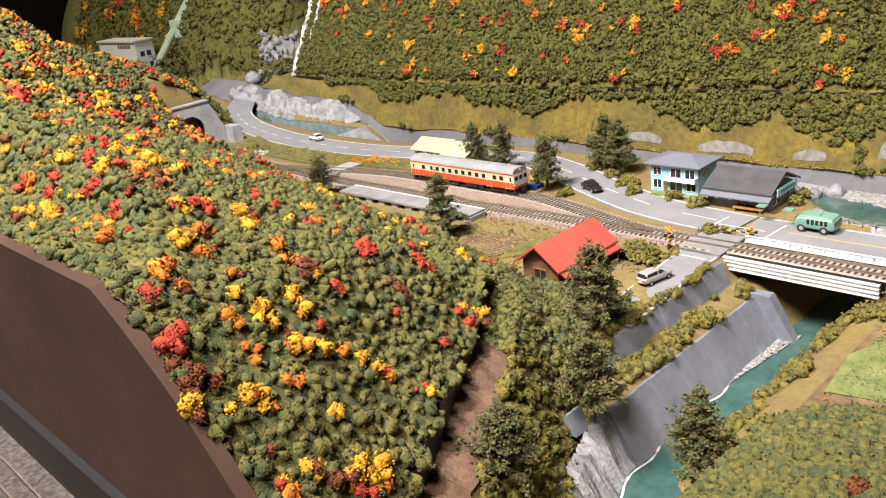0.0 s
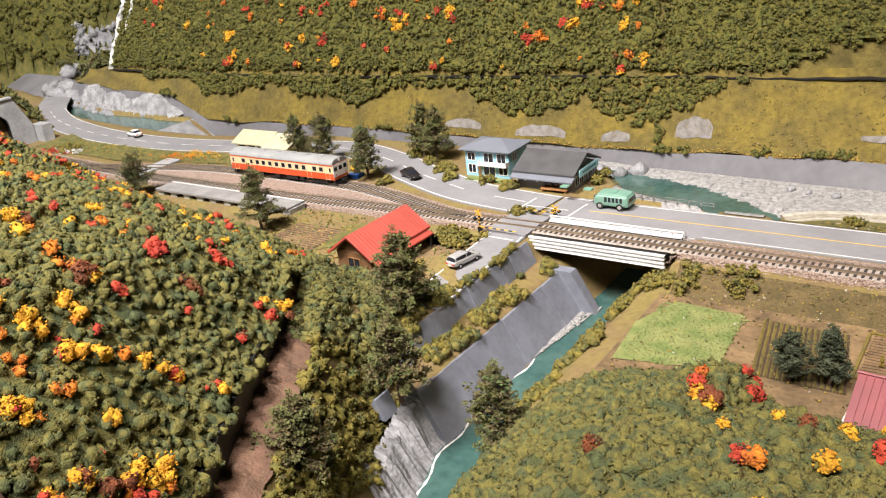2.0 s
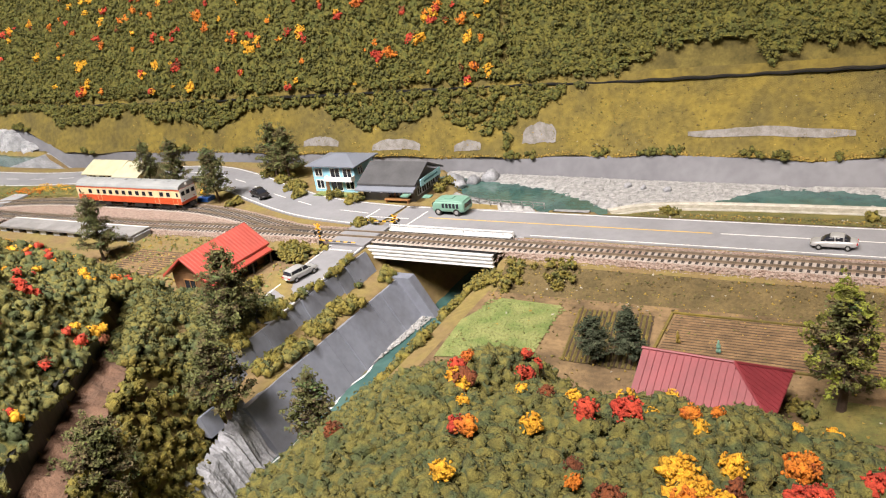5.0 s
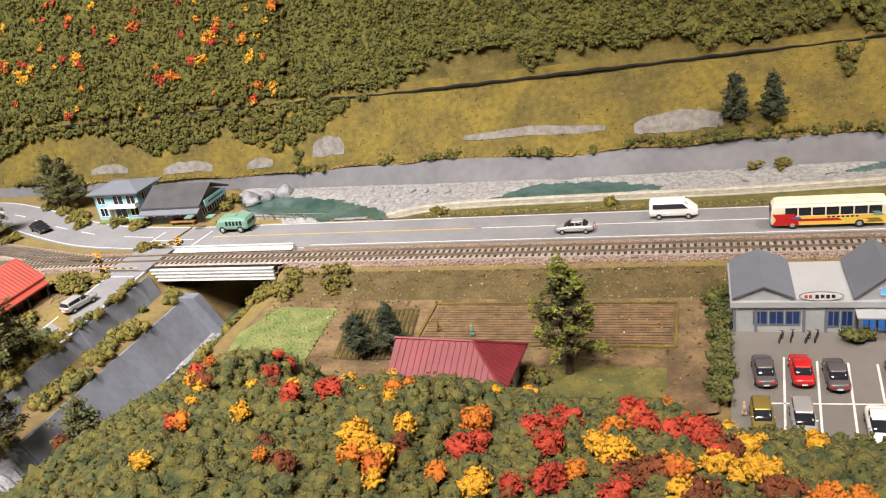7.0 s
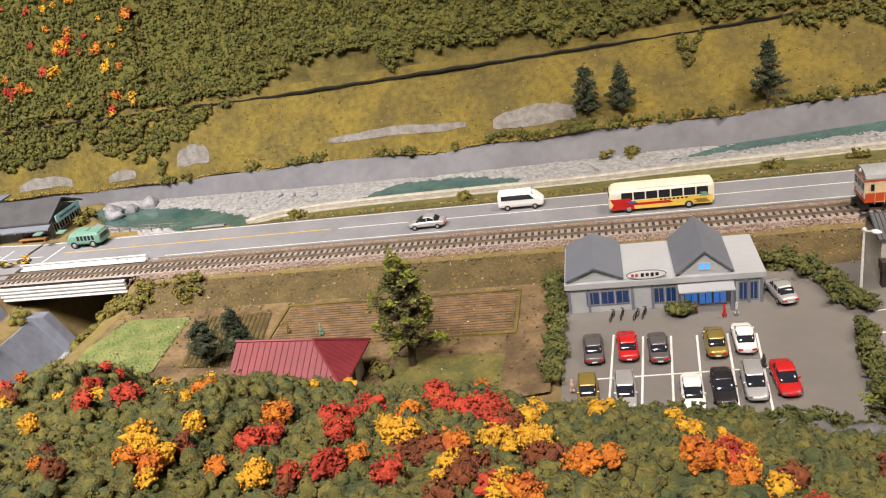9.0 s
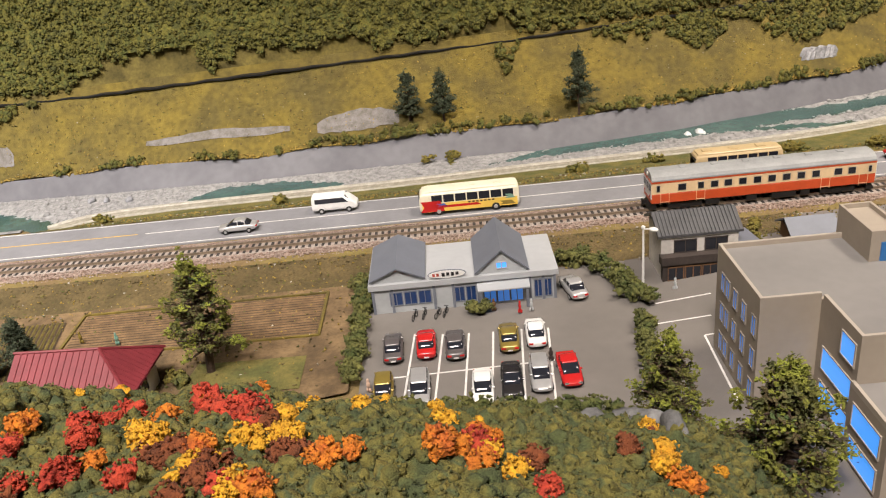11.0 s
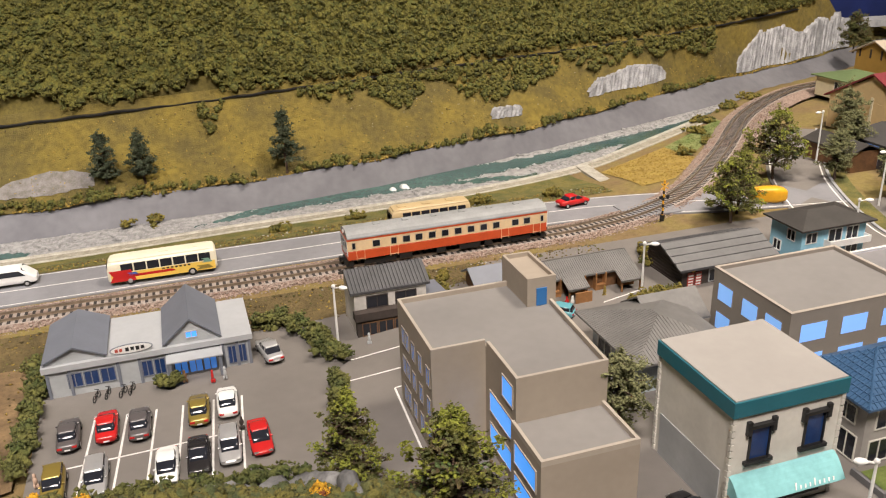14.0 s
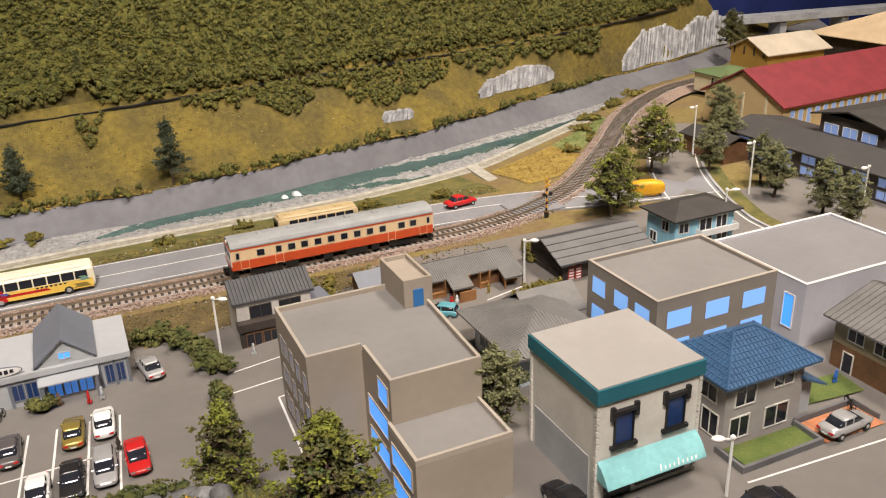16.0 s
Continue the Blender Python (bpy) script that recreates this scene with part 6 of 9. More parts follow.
rng = np.random.default_rng(11)
pts, sz = [], []
for i in range(9000):
    x = rng.uniform(-16, 118)
    foot = np.interp(x, BANK_X, FOOT_Y)
    lv = np.interp(x, LEVEE_X, LEVEE_Y) + 2.0
    y = rng.uniform(max(lv - 0.6, foot - 9.0), foot + 0.1)
    if wet(x, y) > 0.25:
        continue
    pts.append((x, y, float(bed_z(x, y)) + 0.02))
    sz.append(rng.uniform(0.04, 0.12) if rng.random() < 0.985 else rng.uniform(0.22, 0.36))
stones("river_gravel", pts, sz, GRAVEL, "pale gravel and small stones in the river bed", 1)
pts, sz = [], []
for i in range(900):
    y = rng.uniform(-9.5, -1.5)
    pts.append((-6.72 + (0.2 + 0.09 * (9.5 + y)) * rng.random() ** 1.4 + 0.05 * (y + 5), y, -4.5 + 0.04 * rng.random()))
    sz.append(rng.uniform(0.03, 0.09) if rng.random() < 0.97 else 0.14)
stones("stream_gravel", pts, sz, GRAVEL, "pale gravel along the stream wall", 1)


def boulder(x, y, z, r, label, material=ROCK, seed=1, flat=0.75):
    rg = np.random.default_rng(seed)
    v, f = lumps(np.array([(0, 0, 0.25 * r)]), np.array([r]), 3, 0.10, flat, rg)
    v = v * (1 + 0.22 * np.sin(v[:, :1] * 3 / r + seed) * np.cos(v[:, 1:2] * 2.3 / r))
    ob = arrays("boulder", v, f, material, "", label, "boulder")
    ob.matrix_basis = pose(x * CM, y * CM, z * CM)
    return tagged(ob, group="boulders")


for i, (x, y, z, r) in enumerate(((-14.2, 25.2, -4.6, 0.95), (-15.6, 24.2, -4.6, 0.7), (-17.2, 23.6, -4.5, 0.9), (-16.6, 22.6, -4.4, 0.7), (0.5, 22.6, -3.9, 0.35), (4.2, 21.6, -3.8, 0.35), (2.0, 22.2, -3.9, 0.3), (53.0, 22.5, -3.5, 0.5), (54.2, 22.8, -3.5, 0.62))):
    boulder(x, y, z, r, "rounded pale river boulder in the water", ROCK if i < 7 else FOAM, i + 1)
for i, (x, y, r) in enumerate(((34.6, -20.2, 0.95), (33.6, -21.4, 0.7), (36.0, -21.4, 0.75), (37.0, -21.0, 0.95), (38.0, -21.8, 0.8), (38.6, -22.6, 0.6), (35.2, -22.4, 0.6), (39.3, -23.4, 0.6))):
    boulder(x, y, max(float(land(x, y)) + 0.75, -0.3), r, "smooth dark grey boulder at the hill foot", STONE_GREY, i + 20, 0.85)


def crag(name, x0, x1, base, height, label, seed=3, step=0.25, lean=1):
    """A ribbed cliff of pale rock: base(x) gives y and z."""
    rg = np.random.default_rng(seed)
    xs = np.arange(x0, x1, step)
    edge = np.minimum(1, np.minimum(xs - x0, x1 - xs) / ((x1 - x0) * 0.2) + 0.25)
    hs = height * edge * (0.74 + 0.16 * rg.random(len(xs)) + 0.20 * np.sin(xs * 0.55 + seed) * np.sin(xs * 0.23 + 2 * seed))
    rows = []
    for x, h in zip(xs, hs):
        y, z = base(x)
        o = rg.random() * (0.32 if lean else 0.8)
        rows.append([(x + 0.25 * h * t * lean + 0.05 * rg.random(), y + (0.14 if lean else -0.12) - o * (0.5 + 0.5 * rg.random()) + (0.27 if lean else 0.22) * h * t, z + h * t) for t in (-0.05, 0.2, 0.45, 0.7, 1)] + [(x, y + 0.5 * h + 0.4, z + h * 0.95)])
    bm = B()
    loft(bm, rows)
    return structure(name, bm, CLIFF, label)


def on_slope(t):
    def at(x):
        p = slope_row(x)
        k = t * 8
        i = min(int(k), 7)
        a, b = p[i], p[i + 1]
        return a[1] + (b[1] - a[1]) * (k - i) - 0.12, a[2] + (b[2] - a[2]) * (k - i)
    return at


crag("cliff_east", 104, 131.5, on_slope(0.10), 4.9, "ribbed pale grey cliff above the river", 3, 0.28)
crag("cliff_middle", 78.5, 91, on_slope(0.30), 2.4, "ribbed pale grey outcrop on the grass", 4, 0.24)
crag("outcrop", 65.5, 69.5, on_slope(0.25), 1.3, "small ribbed grey outcrop on the grass", 5, 0.25)
crag("weir_cliff", -106, -76, lambda x: (np.interp(x, BANK_X, FOOT_Y) - 0.1, -1.3), 3.3, "tall ribbed pale rock wall at the weir", 6, 0.36, 0)
bm = B()
prism(bm, [(-75.2, -1.3), (-73.6, -0.85), (-68.6, -3.6), (-75.2, -3.6)], "y", 14.0, 20.2)
structure("weir_apron", bm, ROCK, "pale stone weir apron across the river")
rg = np.random.default_rng(71)
for i in range(26):
    f = rg.random()
    x, y = -108 - 12 * f + rg.normal() * 1.2, 24.6 + 9 * f * f + rg.normal() * 1.0
    boulder(x, y, -1.1 + 2.4 * f, rg.uniform(0.7, 1.6), "angular pale rock heaped beside the weir", ROCK, 60 + i, 0.8)
for i in range(16):
    x = rg.uniform(-105, -90)
    boulder(x, float(np.interp(x, BANK_X, FOOT_Y)) - rg.uniform(0.3, 1.6), -1.2, rg.uniform(0.3, 0.7), "pale rock at the foot of the weir", ROCK, 100 + i, 0.8)
# white rock gully on the west edge of the forest board
for nm, e0, u0, w in (("rock_gully", -95.6, 0.0, 1.1), ("rock_streak", -92.9, 5.0, 0.45)):
    rows = []
    for u in np.arange(u0, 15.6, 0.35):
        xe = e0 + 0.42 * u + 0.25 * math.sin(u * 1.7)
        ly, lz = float(np.interp(xe, LINE_X, LINE_Y)), float(np.interp(xe, LINE_X, LINE_Z))
        rows.append([(xe + w * (k - 0.5) + 0.12 * rg.normal(), ly - 0.15 + FOREST_LEAN * u - 0.55 * math.sin(k * math.pi) * rg.uniform(0.6, 1.2), lz + 0.25 + u) for k in (0, 0.25, 0.5, 0.75, 1)])
    bm = B()
    loft(bm, rows)
    structure(nm, bm, FOAM, "rough white rock streak down the forest edge")


BARE = mat("bare_grey_paint", (0.24, 0.225, 0.215), 0.75, 0.35, 160, 0.06, 700, col2=(0.16, 0.145, 0.125))


def slope_patch(x, t, w, h, label, seed):
    """A thin flat scab of bare rock on the grass slope."""
    rg = np.random.default_rng(seed)
    rows = []
    for x2 in np.linspace(x - w / 2, x + w / 2, 14):
        k = math.sqrt(max(0.05, 1 - ((x2 - x) / (w / 2)) ** 2))
        lo, hi = t - h * 0.5 * (0.6 + 0.2 * rg.random()), t + h * 0.5 * k * (0.9 + 0.25 * rg.random())
        row = []
        for u in (lo, (lo + hi) / 2, hi):
            y, z = on_slope(max(0, min(0.99, u)))(x2)
            row.append((x2, y + 0.07, z + 0.02))
        rows.append(row)
    bm = B()
    loft(bm, rows)
    return structure("bare_rock", bm, BARE, label)


for i, (x, t, w, h) in enumerate(((-25.3, 0.2, 5.2, 0.22), (-9.8, 0.36, 3.6, 0.36), (11.5, 0.34, 13.5, 0.14), (24.5, 0.30, 7.4, 0.30), (-34, 0.24, 4.4, 0.2), (-17.5, 0.2, 3.0, 0.2))):
    slope_patch(x, t, w, h, "patch of bare grey rock on the slope", i)

xs = np.r_[np.arange(-19.5, 60, 0.3), np.arange(60, 140, 0.5)]
rows = []
for x in xs:
    foot, lv = float(np.interp(x, BANK_X, FOOT_Y)), float(np.interp(x, LEVEE_X, LEVEE_Y)) + (1.5 if x > 3 else 0.9)
    ys = np.linspace(lv, foot + 0.15, 44)
    rows.append(list(zip([x] * 44, ys, bed_z(np.full(44, x), ys))))
bm = B()
loft(bm, rows)
structure("river_bed", bm, GRAVEL, "pale gravel river bed", True)

# black strip that paints in the shade of the gap between the hillside and the forest board
strip("gap_shade_strip", BLACK, "black strip painted in for the shaded gap under the forest board", lambda x: [(x, float(np.interp(x, LINE_X, LINE_Y)) + o, float(np.interp(x, LINE_X, LINE_Z)) + z + 0.04 * math.sin(x * 1.9)) for o, z in ((-0.34, 0.0), (-0.36, 0.13), (0.3, 0.2))], False, -95, 118, 0.5)


def tufts(name, places, material, label, lo, hi, seed):
    """Short uneven tufts of flock."""
    rg = np.random.default_rng(seed)
    c = np.array(places)
    v, f = lumps(c, rg.uniform(lo, hi, len(c)), 4, 0.5, 0.6, rg)
    return arrays(name, v, f, material, "stuff", label, "grass")


rg = np.random.default_rng(81)
for m, n, word in ((FLOCK_GREEN, 1500, "dull green"), (YELLOW_GRASS, 1300, "yellow"), (EARTH, 1500, "brown"), (PALE_CONCRETE, 160, "pale")):
    c = []
    for k in range(n):
        x = rg.uniform(-60, 105)
        if noise.noise(Vector((x * 0.12, n * 0.01, 2.0))) < -0.25:
            continue
        y, z = on_slope(rg.random() * 0.97)(x)
        c.append((x, y + 0.1, z + 0.02))
    tufts("slope_tufts", c, m, f"{word} specks of flock on the grass slope", 0.04, 0.13 if n > 500 else 0.08, n)
    c = [(x, y, float(land(x, y)) + 0.06) for x, y in zip(rg.uniform(0, 60, n // 2), rg.uniform(-4.9, -2.3, n // 2))]
    c += [(x, y, float(land(x, y)) + 0.05) for x, y in zip(rg.uniform(6, 66, n // 2), rg.uniform(6.3, 8.2, n // 2))]
    c += [(x, y, LOWZ + 0.06) for x, y in zip(rg.uniform(0, 27, n // 7), rg.uniform(-15, -4.6, n // 7))]
    tufts("verge_tufts", c, m, f"{word} tufts of flock along the railway bank", 0.04, 0.12, n + 1)

c = []
for x, y in zip(rg.uniform(68.8, 77.4, 900), rg.uniform(6.5, 17.4, 900)):
    if np.interp(x, [68.6, 72, 77.5], [6.5, 7.3, 12.3]) < y < np.interp(x, [68.6, 77.5], [12.9, 17.4]):
        c.append((x, y, float(land(x, y)) + 0.07))
tufts("straw_tufts", c, YELLOW_GRASS, "golden stubble tufts in the field", 0.05, 0.14, 82)
c = [(x, np.interp(x, [77.6, 88], [13.6, 23.0]) + k * np.interp(x, [77.6, 88], [3.8, 1.2]), 0.0) for x, k in zip(rg.uniform(77.8, 87.6, 500), rg.random(500))]
tufts("pale_tufts", [(x, y, float(land(x, y)) + 0.07) for x, y, z in c], PALE_GRASS, "pale green grass tufts in the field", 0.05, 0.13, 83)

# levee path
bm = B()
ribbon(bm, [(*p, -0.82) for p in LEVEE], [(-0.75, -0.2), (-0.72, 0.05), (-0.5, 0.06), (-0.46, 0.0), (0.4, 0.0), (0.46, 0.09), (0.74, 0.08), (0.8, -0.3)], 0.7)
structure("levee_path", bm, PALE_CONCRETE, "pale concrete path along the river levee")
bm = B()
ribbon(bm, [(*p, -0.82) for p in LEVEE], [(-0.43, 0.004), (-0.40, 0.012), (0.34, 0.012), (0.38, 0.004)], 0.7)
structure("levee_gravel", bm, mat("path_gravel", (0.40, 0.37, 0.30), 0.95, 0.4, 300, 0.08, 900, col2=(0.27, 0.25, 0.19)), "greyish gravel along the middle of the levee path")
bm = B()
ribbon(bm, [(68.1, 15.6, -0.78), (67.6, 11.5, -0.58), (67.1, 8.2, -0.28), (66.7, 6.4, -0.1)], [(-0.6, -0.2), (-0.55, 0.05), (0.55, 0.05), (0.6, -0.2)], 0.6)
structure("field_path", bm, PALE_CONCRETE, "pale concrete field path")


def patch(name, poly, z, material, label, drape=False):
    bm = B()
    if drape:
        z = 0
    vs = [bm.verts.new((x, y, (float(land(x, y)) + 0.06) if drape else z)) for x, y in poly]
    bm.faces.new(vs)
    bmesh.ops.triangulate(bm, faces=bm.faces[:])
    return structure(name, bm, material, label)


def drape_patch(name, x0, x1, y0f, y1f, lift, material, label, nx=24, ny=10):
    rows = []
    for x in np.linspace(x0, x1, nx):
        rows.append([(x, y, float(land(x, y)) + lift) for y in np.linspace(y0f(x), y1f(x), ny)])
    bm = B()
    loft(bm, rows)
    return structure(name, bm, material, label, True)


drape_patch("yellow_field", 68.6, 77.5, lambda x: np.interp(x, [68.6, 72, 77.5], [6.4, 7.2, 12.2]), lambda x: np.interp(x, [68.6, 77.5], [13.0, 17.5]), 0.05, YELLOW_GRASS, "golden grass field inside the track bend")
drape_patch("pale_field", 77.6, 88, lambda x: np.interp(x, [77.6, 88], [13.4, 22.8]), lambda x: np.interp(x, [77.6, 88], [17.6, 24.4]), 0.05, PALE_GRASS, "pale green field inside the track bend")
drape_patch("river_verge", 3.5, 66, lambda x: 6.25, lambda x: np.interp(x, LEVEE_X, LEVEE_Y) - 0.75, 0.04, FLOCK_GREEN, "green and yellow grass verge by the road", 60, 6)
drape_patch("embankment", 0.2, 52, lambda x: -4.6, lambda x: -2.35, 0.05, EARTH, "brown earth railway embankment", 60, 6)

drape_patch("station_verge", -82, -47, lambda x: np.interp(x, [-82, -64, -55, -47], [3.0, 2.0, 4.0, 5.0]), lambda x: np.interp(x, [-82, -76, -62, -52, -47], [8.2, 6.4, 6.1, 7.2, 7.0]), 0.10, FLOCK_GREEN, "green and yellow grass beside the station", 40, 6)
for m, n, word in ((FLOCK_GREEN, 260, "dull green"), (YELLOW_GRASS, 320, "yellow"), (PALE_GRASS, 260, "pale green")):
    c = [(x, y, float(land(x, y)) + 0.12) for x, y in zip(rg.uniform(-80, -48, n), rg.uniform(3.4, 6.3, n))]
    c += [(x, y, max(float(land(x, y)), 0) + 0.05) for x, y in zip(rg.uniform(-32, -14, n), rg.uniform(-10.5, -2.6, n))]
    tufts("station_tufts", c, m, f"{word} tufts of flock beside the station", 0.06, 0.17, n)

drape_patch("pool_apron", -9.4, 2.6, lambda x: 6.3, lambda x: np.interp(x, EDGE_X, EDGE_Y) + 1.7 if x < -1 else np.interp(x, LEVEE_X, LEVEE_Y) + 1.7, 0.10, GRAVEL, "white gravel apron between the road and the pool", 24, 8)
c = []
for k in range(1500):
    x = rg.uniform(-60, 118)
    y, z = on_slope(0.05 * rg.random() ** 2)(x)
    c.append((x, y + 0.08, z + 0.05))
tufts("bank_lip", c, YELLOW_GRASS, "yellow green grass along the top of the river bank", 0.08, 0.2, 84)

# fields
patch("field_margin", [(-0.2, -4.6), (26.9, -4.3), (26.9, -15), (10, -19), (-0.2, -15)], LOWZ, PATH_SOIL, "sandy paths between the fields")
patch("rice_field", [(1.0, -5.4), (4.9, -5.6), (5.4, -11.5), (0.2, -12.6), (-0.2, -8.5)], LOWZ + 0.05, PALE_GRASS, "pale green rice field")
rg = np.random.default_rng(5)
v, f = lumps(np.array([(x, y, LOWZ + 0.03) for x, y in scatter(0.4, 5.2, -12, -5.8, 0.22, rg)]), np.full(len(scatter(0.4, 5.2, -12, -5.8, 0.22, np.random.default_rng(5))), 0.11), 1, 0.5, 0.5, rg)
arrays("grass_tufts", v, f, PALE_GRASS, "stuff", "short pale green grass tufts in the field", "grass")


def ploughed(name, x0, x1, y0, y1, n, label, along_x=True, skew=0.0, lift=0.0, ridge=None):
    """Ridges of paler soil with dark furrows between them."""
    rg = np.random.default_rng(n)
    z = LOWZ + lift
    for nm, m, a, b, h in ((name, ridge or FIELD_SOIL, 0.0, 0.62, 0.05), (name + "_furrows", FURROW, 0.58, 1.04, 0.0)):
        bm = B()
        span = (y1 - y0) if along_x else (x1 - x0)
        step = span / n
        for k in range(n):
            rows = []
            o = k * step
            for u in np.linspace(0, 1, 26):
                j = 0.04 * rg.random()
                prof = [(o + a * step + j, z + 0.03), (o + (a + b) / 2 * step + j, z + 0.03 + h + 0.03 * rg.random()), (o + b * step + j, z + 0.03)]
                if along_x:
                    rows.append([(x0 + (x1 - x0) * u, y0 + p, q) for p, q in prof])
                else:
                    s = skew * (1 - u)
                    rows.append([(x0 + p + s, y0 + (y1 - y0) * u, q) for p, q in prof])
            loft(bm, rows)
        structure(nm, bm, m, label)


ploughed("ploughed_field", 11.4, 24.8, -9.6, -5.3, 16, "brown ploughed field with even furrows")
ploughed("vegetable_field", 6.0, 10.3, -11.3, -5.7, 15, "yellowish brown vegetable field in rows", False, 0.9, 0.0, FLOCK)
bm = B()
for ye in (-5.15, -9.75):
    box(bm, 11.2, 25.0, ye, ye + 0.12, LOWZ, LOWZ + 0.1)
box(bm, 11.1, 11.25, -9.7, -5.1, LOWZ, LOWZ + 0.1), box(bm, 24.9, 25.05, -9.7, -5.1, LOWZ, LOWZ + 0.1)
structure("field_edge", bm, FLOCK, "narrow grassy field edges")
patch("garden_plot", [(19.2, -11.5), (24.6, -11.6), (24.6, -14.4), (18.8, -14.2)], LOWZ + 0.05, FLOCK_GREEN, "green vegetable plot")
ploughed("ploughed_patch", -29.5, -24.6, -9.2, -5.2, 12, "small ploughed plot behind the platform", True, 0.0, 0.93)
patch("meadow_patch", [(-24.4, -9.0), (-20.6, -4.4), (-22.2, -2.8), (-25.2, -4.0)], 0.04, FLOCK_GREEN, "green meadow beside the ploughed plot")
patch("yard", [(-17, -12), (-14.2, -11), (-14.2, -3.4), (-18, -3.4)], 0.0, PATH_SOIL, "sandy yard before the red-roofed house")

# car park and town ground
bm = B()
rows = []
for x in np.linspace(27.4, 88, 60):
    rows.append([(x, y, float(town_z(x)) + 0.035) for y in (-35, -24, -16, -10, -4.3 if x < 52 else -2.6)])
loft(bm, rows)
structure("car_park", bm, LOT, "smooth grey car park and town ground", True)
bm = B()


def dash(x0, y0, x1, y1, w=0.1):
    d = Vector((x1 - x0, y1 - y0, 0)).normalized()
    n = Vector((-d.y, d.x, 0)) * w / 2
    z0, z1 = float(town_z(x0)) + 0.05, float(town_z(x1)) + 0.05
    bm.faces.new([bm.verts.new(p) for p in ((x0 - n.x, y0 - n.y, z0), (x1 - n.x, y1 - n.y, z1), (x1 + n.x, y1 + n.y, z1), (x0 + n.x, y0 + n.y, z0))])


for a, b in (((29.9, -10.4), (29.4, -17)), ((31.3, -10.7), (30.8, -17)), ((32.6, -10.8), (32.1, -17.2)), ((33.8, -10.9), (33.3, -17.4)), ((35.2, -10.9), (34.7, -17.6)), ((36.5, -11.0), (36.0, -17.6)), ((28.2, -14.2), (37.4, -13.9)), ((41.7, -9.8), (44.9, -9.7)), ((41.3, -11.7), (44.3, -11.7)), ((43.5, -13.3), (43.3, -18.5)), ((43.5, -13.3), (44.2, -13.3)), ((51.4, -11.4), (59, -9.6)), ((51.0, -13.5), (53.0, -13.0)), ((66.5, -12), (68.6, -11.4))):
    dash(*a, *b)
structure("bay_lines", bm, WHITE_LINE, "white painted parking bay lines")

# concrete walls of the stream


def wall_strip(name, x0, z0, x1, z1, ya, yb, label, cap=False):
    bm = B()
    n = max(2, int(abs(yb - ya) / 1.2))
    for k in range(n):
        y0, y1 = ya + (yb - ya) * k / n, ya + (yb - ya) * (k + 1) / n
        a, b = min(y0, y1) + 0.012, max(y0, y1) - 0.012
        dx = 0.05 * math.sin(k * 1.7)
        prism(bm, [(x0 + dx, z0), (x1 + dx, z1), (x1 - 0.5, z1 - 0.2), (x0 - 0.4, z0 - 0.1)], "y", a, b)
    return structure(name, bm, STREAM_CONCRETE, label)


wall_strip("retaining_wall_upper", -10.62, -0.05, -9.95, -1.55, -2.3, -17.5, "smooth grey upper retaining wall of the stream")
wall_strip("retaining_wall_lower", -8.28, -1.85, -6.6, -4.6, -2.3, -18.6, "smooth grey lower retaining wall of the stream")
bm = B()
prism(bm, [(-9.4, -1.7), (-7.3, -1.7), (-5.6, -4.6), (-9.4, -4.6)], "y", -2.6, -1.8)
structure("wing_wall", bm, STREAM_CONCRETE, "grey concrete wing wall under the bridge")
# ribbed rock down to the water where the wall ends
rows = []
rg = np.random.default_rng(9)
for y in np.arange(-18.2, -38, -0.16):
    f = min(1.0, (-18.2 - y) / 3.0)
    xe = float(np.interp(-y, [18, 20.4, 22, 23, 26, 30, 38], [-6.9, -6.4, -5.9, -5.5, -4.6, -3.4, -1.5]))
    h = 2.5 + 0.5 * rg.random() - 0.4 * f
    o = 0.5 * rg.random()
    rows.append([(xe + 0.15 - o * 0.3, y, -4.7), (xe - 0.15 - o, y - 0.05, -4.2), (xe - 0.75 - 0.6 * o, y, -4.6 + h * 0.5), (xe - 1.35 - 0.4 * rg.random(), y + 0.1, -4.6 + h * 0.85), (xe - 2.1, y, -4.6 + h)])
bm = B()
loft(bm, rows)
structure("stream_rock", bm, ROCK, "ribbed pale rock at the stream bend")
bm = B()
rows, side = [], []
for k in np.linspace(0, 1, 60):
    x, y = -13.6 + 9.8 * k, -21.9 - 14.9 * k
    e = 0.08 * math.sin(k * 41) + 0.05 * math.sin(k * 97)
    top = max(float(land(x - 0.836, y - 0.549)), 3.0) + 0.05
    rows.append([(x + 0.836 * o, y + 0.549 * o, z) for o, z in ((-0.5, 2.9), (0.05, 2.92), (0.5, 2.86 + e), (1.0, 2.74 - e), (1.7 + e, 2.52))])
    side.append([(x + 0.836 * o, y + 0.549 * o, z) for o, z in ((-0.75, top - 0.7), (-0.12 + e * 0.4, top - 0.75), (-0.02, 2.7))])
loft(bm, rows)
structure("dirt_cutting", bm, DIRT_SLOPE, "bare dark brown dirt slope beside the hill")
bm = B()
loft(bm, side)
structure("hill_side_board", bm, BLACK, "dark cut side of the autumn hill")
bm = B()
prism(bm, [(-9.75, -1.9), (-9.2, -1.05), (-9.08, -1.05), (-8.6, -2.2), (-9.75, -2.2)], "y", -21.0, -19.9)
structure("retaining_wall_bank", bm, STREAM_CONCRETE, "short grey wall on the overgrown bank")

